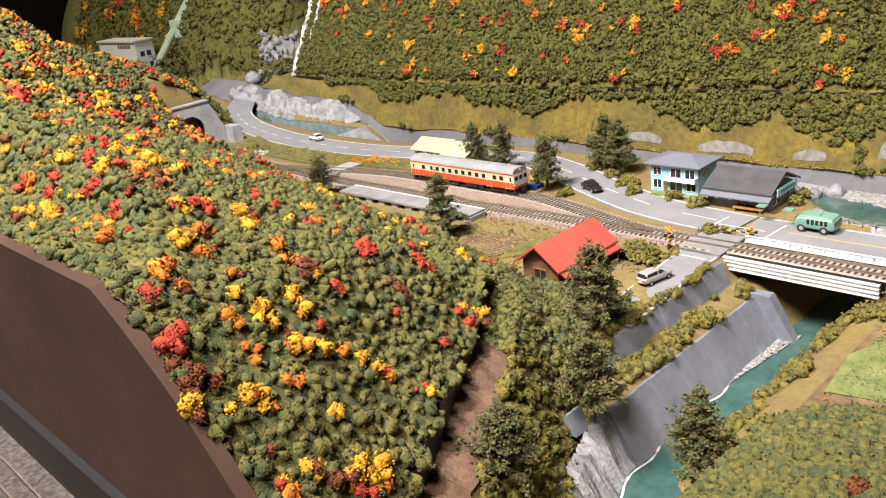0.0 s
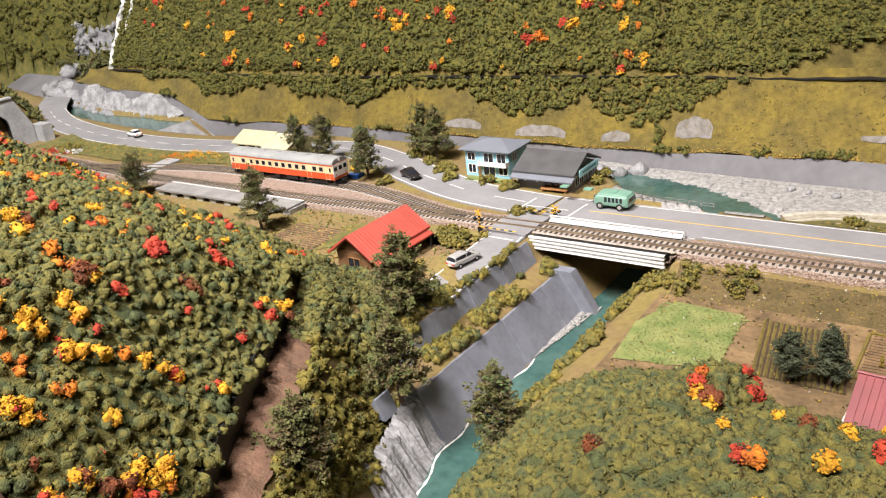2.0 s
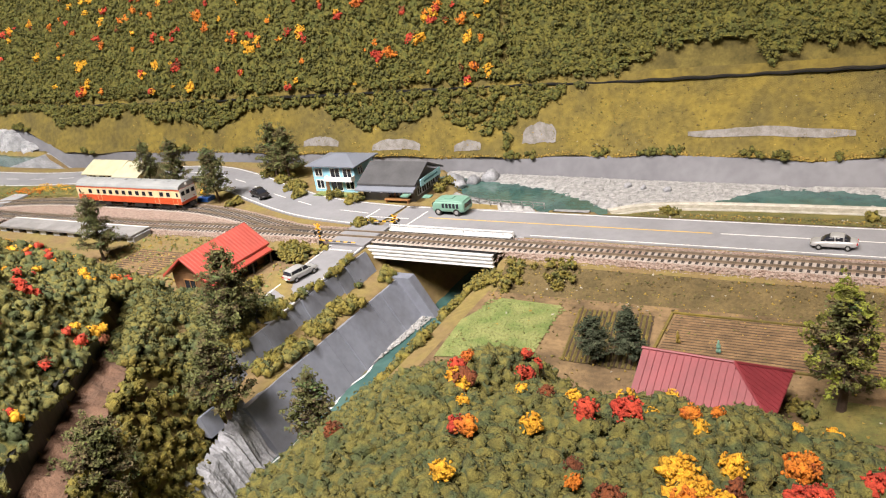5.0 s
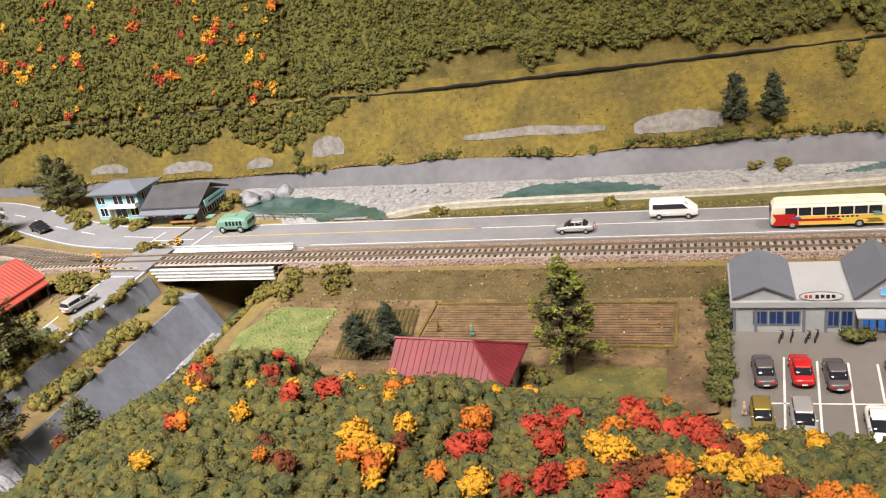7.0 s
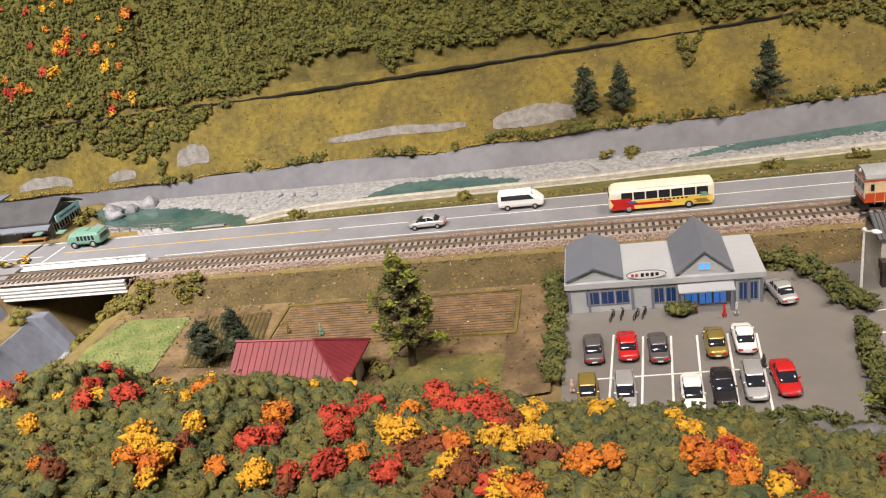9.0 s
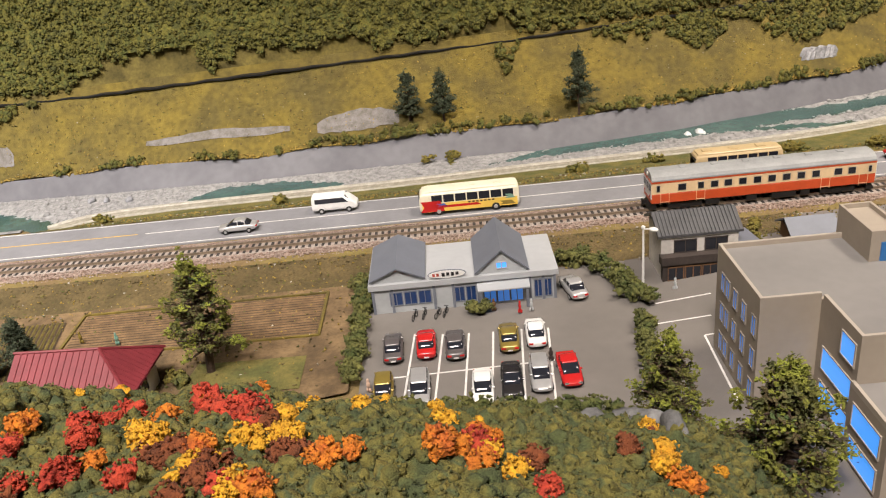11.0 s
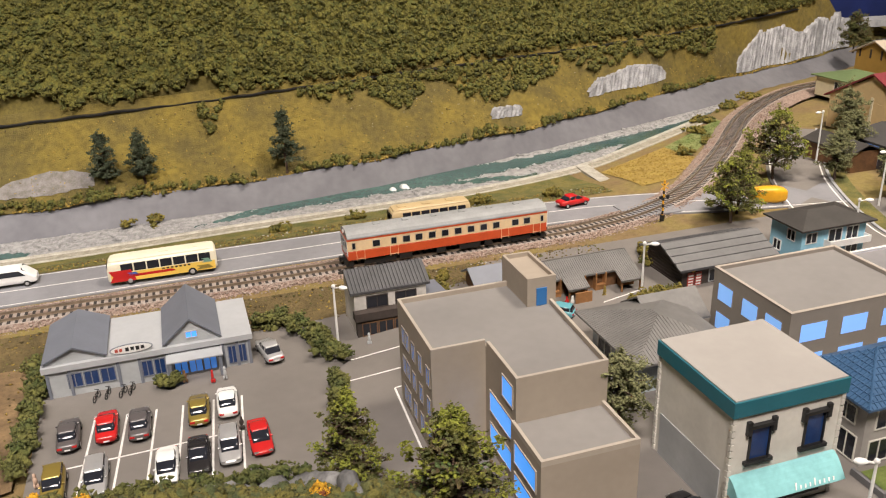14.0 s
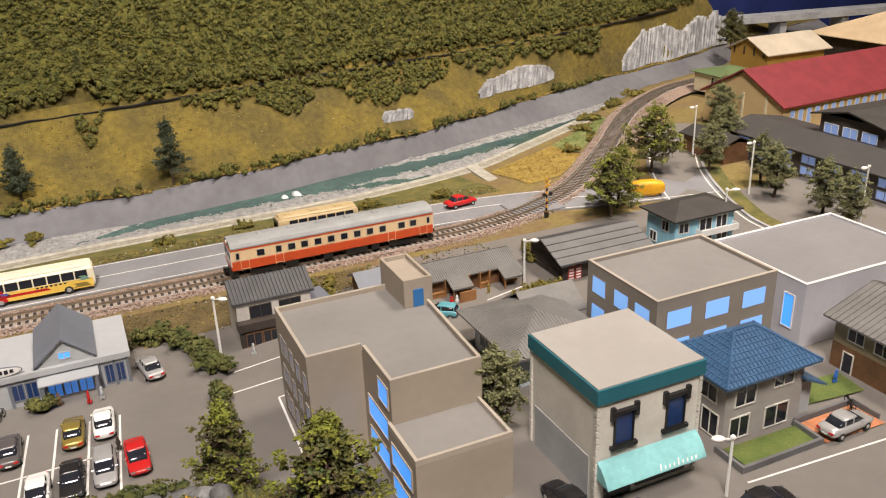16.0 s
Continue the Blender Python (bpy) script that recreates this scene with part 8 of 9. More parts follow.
def autumn(dots, place_at, height, seed, size, place, axis=(0, -0.3, 0.95), mixed=0.2, sub=2, grains=8, lift=0.3, most=8):
    """Clusters of bright heads of foam: plan places with a colour and a reach."""
    rg = np.random.default_rng(seed + 3)
    xy, cs, bulk = [], [], []
    for x, y, c, reach in dots:
        n = int(np.clip(rg.poisson(3.2 * (reach / 0.4) ** 1.5) + 1, 1, most))
        xy += [(x, y)] + [(x + rg.normal() * reach * 0.62, y + rg.normal() * reach * 0.62) for k in range(n - 1)]
        bulk += [min(1.25, 0.6 + 1.3 * reach)] * n
        cs += [c] + [c if rg.random() > mixed else int(rg.integers(0, 4)) for k in range(n - 1)]
    xy, cs, bulk = np.array(xy), np.array(cs), np.array(bulk)
    q = place_at(xy, heave(xy, height, seed) + lift * size * rg.uniform(0.6, 1.8, len(xy)) + 0.25 * size)
    r = size * rg.uniform(0.55, 1.05, len(xy)) * bulk
    for k, (mt, word) in enumerate(((YEL, "yellow"), (ORA, "orange"), (RED, "red"), (RUS, "rust red"))):
        e = cs == k
        if e.any():
            foam(f"{word.split()[0]}_foliage", q[e], r[e], mt, f"{word} autumn foam foliage {place}", axis, sub, grains, seed + k)


def on_land(p, h):
    return np.c_[p, land(p[:, 0], p[:, 1]) + h - 0.3]


def on_hill(p, h):
    return np.c_[p, np.maximum(hill_top(p[:, 0], p[:, 1]), 0) + h - 0.35]


def dotted(reach, *lists):
    """Cluster places by colour, yellow, orange, red and rust, each with its reach."""
    rg = np.random.default_rng(9)
    return [(x, y, k, reach * rg.uniform(0.75, 1.3)) for k, places in enumerate(lists) for x, y in places]


def sprinkled(n, x0, x1, y0, y1, reach, chances, seed):
    """Small clusters strewn at random."""
    rg = np.random.default_rng(seed)
    return [(rg.uniform(x0, x1), rg.uniform(y0, y1), int(rg.choice(4, p=chances)), reach * rg.uniform(0.5, 1.2)) for k in range(n)]


def hill_mask(p):
    return (hill_left(p[:, 0], p[:, 1]) > 0.25) & (edge_d(p[:, 0], p[:, 1]) < 0.1 + 0.5 * patchy(p, 0.8, 7.0))


HILL_YELLOW = [(-10.0, -34.3), (-10.1, -33.7), (-10.1, -34.8), (-8.1, -39.9), (-12.2, -33.1), (-11.9, -33.5), (-6.2, -35.6), (-6.2, -35.2), (-8.8, -29.8), (-7.9, -35.1), (-9.8, -30.9), (-13.1, -31.4), (-14.7, -35.2), (-13.3, -22.2), (-10.2, -32.1), (-24.7, -32.8), (-22.3, -33.4), (-23.1, -32.7), (-22.3, -31.7), (-24.8, -37.1), (-22.3, -35.2), (-16.5, -32.0), (-11.4, -35.0), (-8.4, -37.7), (-6.1, -37.6), (-26.3, -34.7), (-15.0, -35.7), (-17.9, -34.3), (-18.0, -31.5), (-17.4, -18.9), (-13.5, -37.6)]
HILL_ORANGE = [(-10.7, -36.4), (-10.1, -36.7), (-5.6, -38.6), (-12.5, -37.9), (-17.1, -27.2), (-8.7, -35.8), (-14.4, -31.9), (-14.4, -35.4), (-21.2, -34.2), (-28.9, -36.2), (-15.9, -34.5)]
HILL_RED = [(-9.8, -39.3), (-12.8, -30.6), (-15.7, -27.1), (-15.6, -26.8), (-22.0, -35.8), (-24.0, -35.0), (-26.3, -36.4), (-19.5, -36.3), (-11.6, -38.8), (-17.9, -33.1), (-13.0, -23.8), (-11.6, -26.3), (-14.1, -20.3), (-5.7, -36.1), (-15.4, -23.7), (-29.7, -36.4)]
HILL_RUST = [(-8.8, -39.1), (-8.8, -39.4), (-8.7, -38.8), (-13.9, -31.5), (-13.5, -31.5), (-13.1, -31.9), (-13.8, -26.8), (-24.5, -38.6), (-5.9, -36.5), (-12.1, -37.5)]
canopy("hill_foliage", (-42, -2, -39.5, -9), 0.385, on_hill, hill_mask, HILLGREEN, "dense olive green foam foliage on the steep autumn hill", 0.29, 1.1, 22, (0.25, -0.35, 0.9), 2, 4)
dots = dotted(0.36, HILL_YELLOW, HILL_ORANGE, HILL_RED, HILL_RUST) + sprinkled(250, -42, -17, -39, -12, 0.19, [0.42, 0.26, 0.22, 0.10], 20) + sprinkled(36, -15, -5, -39, -16, 0.10, [0.42, 0.26, 0.22, 0.10], 21)
dots = [d for d, ok in zip(dots, hill_mask(np.array([d[:2] for d in dots]))) if ok]
autumn(dots, on_hill, 1.1, 22, 0.37, "on the steep autumn hill", (0.25, -0.35, 0.9), 0.15, 2, 16)


def far_mask(p):
    x, y = p[:, 0], p[:, 1]
    return np.where(y > -3.2, (x < -85.3) & (tunnel_hill(x, y) > 0.4), hill_left(x, y) > 0.3)


canopy("far_hill_foliage", (-116, -41.9, -39.5, 13), 0.80, on_land, far_mask, HILLGREEN, "dense olive green foam foliage on the hill above the tunnel", 0.60, 1.0, 24, (0.5, -0.1, 0.85), 1, 4, 0.8)
dots = sprinkled(520, -104, -42, -39, 4, 0.4, [0.40, 0.26, 0.22, 0.12], 23)
dots = [d for d, ok in zip(dots, far_mask(np.array([d[:2] for d in dots]))) if ok]
autumn(dots, on_land, 1.0, 24, 0.60, "on the hill above the tunnel", (0.5, -0.1, 0.85), sub=1, grains=6)
DOT_YELLOW = [(13.7, -26.4), (8.0, -13.2), (17.7, -30.4), (18.1, -31.2), (18.7, -29.5), (18.9, -32.3), (24.0, -28.3), (24.2, -28.9), (27.3, -27.5), (27.5, -28.5), (27.7, -29.0), (26.6, -29.0), (27.1, -29.4), (27.6, -16.9), (31.9, -27.4), (25.9, -30.7), (21.0, -31.3), (9.7, -25.9), (33.5, -30.2), (37.8, -28.2), (39.8, -26.7), (27.3, -32.2)]
DOT_ORANGE = [(18.7, -31.8), (19.8, -27.2), (25.5, -29.2), (32.6, -28.6), (31.8, -29.4), (31.6, -29.9), (29.0, -30.7), (23.8, -26.9), (7.7, -13.2), (32.6, -30.3), (38.1, -28.8), (38.1, -29.0), (27.8, -32.5), (28.9, -30.7)]
DOT_RED = [(9.2, -19.3), (10.0, -21.8), (14.9, -28.5), (15.2, -26.7), (15.7, -27.8), (20.2, -28.7), (20.2, -29.1), (22.1, -26.6), (22.1, -25.6), (21.9, -26.9), (22.4, -28.8), (21.9, -31.2), (22.9, -30.8), (24.2, -31.2), (24.4, -24.5), (24.8, -25.7), (25.5, -26.7), (26.4, -27.4), (26.1, -26.9), (26.6, -27.9), (28.9, -17.3), (32.7, -29.1), (34.2, -31.0), (27.0, -32.3)]
DOT_RUST = [(25.0, -29.8), (24.7, -29.7), (26.9, -28.1), (26.5, -30.4), (26.1, -31.2), (18.9, -30.6), (28.0, -30.3), (16.8, -32.6), (34.0, -29.5), (36.7, -27.8), (25.8, -32.2)]


def on_near_hill(p, h):
    return np.c_[p, land(p[:, 0], p[:, 1]) + h - 0.3 + np.interp(p[:, 0], [2, 8, 12], [0, 0.3, 0.55])]


def near_mask(p):
    x, y = p[:, 0], p[:, 1]
    return (hill_right(x, y) > 0.15) & ~((x > 33) & (y > -23.2) & (x < 40)) & ~((x > 10.6) & (x < 18.2) & (y > -16.5))


canopy("near_hill_foliage", (-2.4, 43, -37.0, -13.0), 0.39, on_near_hill, near_mask, HILLGREEN, "dense olive green foam foliage on the near rounded hill", 0.295, 1.0, 26, (0, -0.35, 0.93), 2, 4)
dots = dotted(0.30, DOT_YELLOW, DOT_ORANGE, DOT_RED, DOT_RUST) + sprinkled(40, 8, 40, -33, -20, 0.12, [0.4, 0.35, 0.05, 0.2], 25)
dots = [d for d, ok in zip(dots, near_mask(np.array([d[:2] for d in dots]))) if ok]
autumn(dots, on_near_hill, 1.0, 26, 0.43, "on the near rounded hill", (0, -0.35, 0.93), 0.06, 3, 30, 0.4, 5)

# forest board: dense far foliage with autumn clumps on its western panel


def on_board(p, h):
    ly, lz = np.interp(p[:, 0], LINE_X, LINE_Y), np.interp(p[:, 0], LINE_X, LINE_Z)
    return np.c_[p[:, 0], ly + 0.2 + FOREST_LEAN * p[:, 1] - 0.94 * h, lz + 0.3 + p[:, 1] + 0.3 * h]


def board_mask(u):
    top = np.minimum((u[:, 0] + 95.0) / 0.42, np.interp(u[:, 0], [60, 100, 117, 122], [30, 14, 4, 2]))
    low = np.interp(u[:, 0], [-4, -2.6, 0, 6, 9.9, 11.3, 14.2, 19.5, 24.6, 26.5, 28.5, 34.6, 38.8, 39.8], [0, 0.3, 1.8, 3.0, 2.5, 0.3, 1.9, 1.7, 2.0, 0.4, 0.7, 1.0, 1.8, 0.0]) + 0.9 * patchy(u, 0.5, 2.0) * (np.abs(u[:, 0] - 18) < 21)
    seam = np.abs(u[:, 0] + 14.3 + 0.03 * u[:, 1]) < 0.16
    return (u[:, 1] < top) & (u[:, 1] > 0.25) & (u[:, 1] > low) & ~seam


BOARD_YELLOW = [(-68.0, 4.5), (-57.8, 2.6), (-55.8, 3.9), (-51.0, 1.3), (-43.1, 5.0), (-36.8, 6.6), (-23.2, 4.6), (-15.9, 1.4), (-16.7, 2.3), (-72.9, 2.0), (-76.3, 5.5), (-17.9, 4.3), (-42.0, 5.6), (-67.0, 2.2)]
BOARD_ORANGE = [(-67.7, 1.7), (-45.7, 6.0), (-28.0, 4.4), (-26.5, 3.6), (-21.1, 7.6), (-17.3, 1.8), (-64.3, 6.4), (-87.8, 9.8), (-60.9, 8.9), (-49.7, 8.9), (-18.6, 6.2), (-30.0, 8.6)]
BOARD_RED = [(-83.0, 8.4), (-68.1, 1.0), (-52.6, 3.6), (-56.3, 0.9), (-56.3, 6.6), (-43.0, 6.3), (-38.1, 6.5), (-36.4, 5.9), (-28.0, 3.5), (-24.9, 7.4), (-24.0, 4.9), (-21.9, 6.6), (-18.0, 0.4), (-38.2, 0.7), (-21.3, 7.3), (-27.6, 2.9)]
AX_BOARD = (0, -0.85, 0.5)
canopy("forest_foliage", (-97, 122, 0.1, 13.6), 0.53, on_board, board_mask, FOREST, "dense dark olive forest foliage on the steep hillside", 0.36, 0.75, 32, AX_BOARD, 1, 7, 0.7)
dots = dotted(0.40, BOARD_YELLOW, BOARD_ORANGE, BOARD_RED) + sprinkled(70, -88, -15, 0.6, 13.4, 0.22, [0.4, 0.3, 0.26, 0.04], 31) + sprinkled(60, -88, -15, 6.5, 13.4, 0.34, [0.4, 0.3, 0.26, 0.04], 34)
dots = [d for d, ok in zip(dots, board_mask(np.array([d[:2] for d in dots]))) if ok]
autumn(dots, on_board, 0.6, 32, 0.42, "on the steep forest board", AX_BOARD, 0.15, 1, 8)
# bushes along the seam and on the grass slope
rg = np.random.default_rng(33)
pts, rr = [], []
for i in range(7500):
    x = rg.uniform(-86, 100)
    t = rg.random()
    band = np.interp(x, [-86, -70, -50, -30, -16, -10, -6, -2, 4, 30, 40, 60, 100], [0.72, 0.74, 0.72, 0.66, 0.50, 0.56, 0.85, 1.4, 1.5, 1.5, 0.95, 0.68, 0.62]) + 0.34 * noise.noise(Vector((x * 0.16, 3.3, 0))) + 0.12 * noise.noise(Vector((x * 0.7, 1.3, 0)))
    low = 0.11 + 0.09 * noise.noise(Vector((x * 0.3, 8.3, 0)))
    if not (t > band or (t < low and noise.noise(Vector((x * 0.22, 1.0, 0))) > (0.1 if x < 20 else -0.2))):
        continue
    y, z = on_slope(min(t, 0.98))(x)
    pts.append((x, y - 0.1, z + 0.15))
    rr.append(rg.uniform(0.3, 0.5) if t > band else rg.uniform(0.22, 0.42))
for x0, t0, wide, m in ((38.2, 0.66, 1.3, 26), (56.4, 0.62, 4.2, 90), (-13.2, 0.12, 1.3, 26)):
    for k in range(m):
        t = t0 + (1 - t0) * rg.random()
        x = x0 + rg.uniform(-1, 1) * wide * (0.15 + 0.85 * (t - t0) / (1 - t0))
        y, z = on_slope(min(t, 0.98))(x)
        pts.append((x, y - 0.1, z + 0.15))
        rr.append(rg.uniform(0.25, 0.42))
foam("slope_bushes", pts, rr, FOREST, "dark green foam bushes on the grass slope", (0, -0.6, 0.8), 1, 4, 34)
# stream banks
rg = np.random.default_rng(35)
pts, rr = [], []
for x, y in scatter(-20, 0.5, -38, -2.2, 0.40, rg):
    z = float(land(x, y))
    d = edge_d(x, y)
    n = noise.noise(Vector((x * 0.7, y * 0.5, 6)))
    if -17.8 < y and x > -11.0:
        use = (-9.95 < x < -8.45 and n > 0.02) or (-11.0 < x < -10.55 and n > -0.05) or (-3.9 < x < -2.0 and n > -0.1 and y < -2.2) or (-2.0 < x < -0.9 and n > 0.25)
    elif y <= -15.5 and d > 1.75 and x < np.interp(-y, [16, 20, 23, 26, 30, 38], [-8.4, -7.8, -6.9, -6.0, -4.8, -3]):
        use = n > -0.5
    elif y <= -10.5 and x <= -10.4 and x > -20 and (d > 0.12 or hill_left(x, y) < 0.4) and d > -6.5 and not (y < -22.6 and d < 1.75):
        use = n > -0.42
    else:
        use = y < -13 and -2.9 < x < -1.9 and n > 0.25
    if use:
        pts.append((x, y, z + 0.1))
        rr.append(rg.uniform(0.3, 0.6))
pts, rr = np.array(pts), np.array(rr)
high = (pts[:, 0] < -11.6) | (pts[:, 1] > -18) & (rg.random(len(pts)) < 0.25)
for q, m, word in ((high, HILLGREEN, "olive green"), (~high, BANKGREEN, "yellowish green")):
    foam("bank_bushes", pts[q] + (0, 0, 0.12), rr[q] * 0.8, m, f"{word} foam bushes on the stream banks", (0.25, -0.4, 0.85), 2, 12, 36)
pts, rr = [], []
for cx, cy, w, m in ((-0.9, -3.2, 1.2, 26), (1.2, -3.4, 1.0, 16), (3.9, -3.2, 0.9, 16), (-2.4, -6.2, 0.9, 14), (-15.2, -4.4, 1.1, 22), (-16.2, -3.4, 0.9, 14), (-15.0, -9.4, 0.8, 14), (-13.5, 1.9, 0.8, 10), (-19.8, 7.0, 0.6, 8), (-17.2, 6.6, 0.7, 12), (-23.6, 7.2, 0.8, 14), (-25.2, 9.0, 0.9, 14), (-27.6, 10.4, 0.9, 12), (-31.0, 12.4, 0.9, 12), (-28.8, 4.8, 0.7, 10), (-11.0, 9.5, 0.6, 12), (-10.8, 11.5, 0.6, 12), (18.6, -12.8, 0.6, 8), (58.5, -11.5, 0.9, 16), (59.8, -11.0, 0.7, 10), (62, -6.0, 1.2, 16), (86, 24.5, 1.6, 22), (83, 20.5, 1.2, 14), (77.5, 14.0, 0.9, 10), (92, 27.8, 1.6, 20), (81.5, 16.5, 0.8, 8), (97, 31, 1.5, 16), (48, -4.4, 1.2, 14), (74, 3.4, 0.9, 10), (-62, -4.2, 1.2, 14), (-75, 3.6, 1.4, 16), (8, 7.4, 0.5, 6), (20, 8.6, 0.6, 6), (41, 8.8, 0.8, 10), (56, 8.2, 0.7, 12), (61.5, 7.2, 0.6, 8), (47, 9.6, 0.5, 6), (30.5, 21.6, 0.5, 6), (32.6, 21.4, 0.5, 8)):
    for k in range(m):
        x, y = cx + rg.normal() * w * 0.5, cy + rg.normal() * w * 0.5
        pts.append((x, y, float(land(x, y)) + rg.uniform(0.1, 0.45)))
        rr.append(rg.uniform(0.24, 0.42))
foam("roadside_bushes", pts, rr, BANKGREEN, "small green foam bushes beside roads and walls", (0, -0.3, 0.95), 1, 10, 37)


for x0, y0, w, m, word in ((-76, 2.2, 2.4, RED, "red"), (-74, 2.8, 2.4, FOAM, "white"), (-57, 4.8, 2.6, ORA, "orange"), (-55, 6.2, 2.2, YEL, "yellow")):
    q = np.c_[x0 + rg.normal(size=34) * w * 0.5, y0 + rg.normal(size=34) * 0.5, np.full(34, 0.15)]
    crumbs("flower_bed", q, rg.uniform(0.15, 0.3, 34), m, f"bed of tiny {word} flowers beside the track", 10, 0, seed=38, grain=0.3)


def hedge(name, line_pts, w, h, label, gap=0.42):
    """A hedge of separate rounded bushes in a row."""
    q, hd = along(line_pts, gap)
    t = thing(name, 0, 0, 0, 0, label, "hedge", "hedges")
    rg = np.random.default_rng(len(q))
    for k in range(0, len(q), 3):
        pts, rr = [], []
        for x, y in q[k:k + 3]:
            for o in range(5):
                px, py = x + rg.normal() * w * 0.35, y + rg.normal() * w * 0.35
                pts.append((px, py, float(land(px, py)) + rg.uniform(0.1, h)))
                rr.append(rg.uniform(0.26, 0.42))
        foam("bush", pts, np.array(rr) * 0.9, HEDGE, "", (0, -0.3, 0.95), 1, 10, k + len(q), t, "")
    return t


hedge("hedge", [(27.0, -4.6), (27.1, -9), (26.9, -14.5)], 0.6, 0.7, "dark green clipped hedge beside the car park")
hedge("hedge", [(27.6, -17.4), (31, -17.8), (35, -18.2), (38.8, -18.8)], 0.7, 0.8, "dark green hedge in front of the car park")
hedge("hedge", [(38.2, -4.4), (39.8, -4.7), (40.7, -6.6), (41.3, -9.4)], 0.9, 0.8, "loose dark green hedge behind the car park")
hedge("hedge", [(41.0, -11.8), (40.7, -14.5), (40.4, -17.6)], 0.7, 0.7, "dark green hedge strip along the car park")
hedge("hedge", [(32.9, -8.9), (33.8, -8.9)], 0.35, 0.6, "round green shrub by the restaurant door")
hedge("hedge", [(41.5, -9.2), (42.1, -10.1)], 0.5, 0.9, "bluish green shrub under the lamp")


def tree(x, y, z, h, r, leaf, label, seed, trunk=0.12, kind="cone", dense=1.0, group="trees"):
    t = thing("tree", x, y, z, 0, label, "tree", group)
    rg = np.random.default_rng(seed)
    bm = B()
    bend = [(0.0, 0.0, -0.25)]
    for k in range(1, 7):
        bend.append((rg.normal() * 0.04 * r, rg.normal() * 0.04 * r, h * 0.92 * k / 6))
    for i, (a, b) in enumerate(zip(bend, bend[1:])):
        cyl(bm, a, b, trunk * (1 - i / 6.5), 7, trunk * (1 - (i + 1) / 6.5))
    pts, rr, edge = [], [], []
    n = int(26 * dense)
    for k in range(n):
        f = 0.16 + 0.80 * (k + rg.random() * 0.6) / n
        if kind == "cone":
            reach = r * (1.08 - f) ** 0.75 * rg.uniform(0.65, 1.1)
        elif kind == "open":
            f = 0.2 + (f - 0.16) * 0.95
            reach = r * (1 - ((f - 0.2) / 0.84) ** 1.7) * rg.uniform(0.72, 1.08)
        else:
            reach = r * math.sin(min(1, (f - 0.08) * 1.15) * math.pi) ** 0.6 * rg.uniform(0.55, 1.08)
        a = k * 2.399 + rg.normal() * 0.3
        i = min(5, int(f / 0.92 * 6))
        base = Vector(bend[i]) * 1.0
        base.z = h * 0.92 * f
        tip = base + Vector((math.cos(a) * reach, math.sin(a) * reach, reach * rg.uniform(0.05, 0.4)))
        cyl(bm, base, tip, trunk * (0.45 if kind == "open" else 0.35), 4, trunk * 0.1)
        m = max(4, int(9 * reach / max(r, 0.1)))
        for j in range(m):
            s = (j + 0.6) / m
            if kind == "open" and s < 0.5 and rg.random() < 0.5:
                continue
            q = base.lerp(tip, 0.22 + 0.85 * s)
            side = rg.normal(size=2) * (0.05 + 0.07 * s) * r
            pts.append((q.x + side[0], q.y + side[1], q.z + rg.normal() * 0.02 * h + 0.03 * r))
            rr.append(rg.uniform(0.09, 0.155) * r + 0.04)
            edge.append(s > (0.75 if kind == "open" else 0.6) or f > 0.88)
    for j in range(5):
        pts.append((rg.normal() * 0.05 * r, rg.normal() * 0.05 * r, h * (0.86 + 0.035 * j)))
        rr.append(0.08 * r + 0.03)
        edge.append(True)
    part("trunk", bm, BARK, t)
    pts, rr, edge = np.array(pts), np.array(rr), np.array(edge)
    # lime trees: dark inner and pale outer leaves put the crown's shading into colour
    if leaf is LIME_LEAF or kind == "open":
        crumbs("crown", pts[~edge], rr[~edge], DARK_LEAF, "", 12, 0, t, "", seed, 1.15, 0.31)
        crumbs("lit_crown", pts[edge], rr[edge], leaf, "outer green leaf tips, coloured paler as if lit on lime trees", 12, 0, t, "", seed, 1.15, 0.31)
    else:
        crumbs("crown", pts, rr, leaf, "", 12, 0, t, "", seed, 1.15, 0.31)
    return t


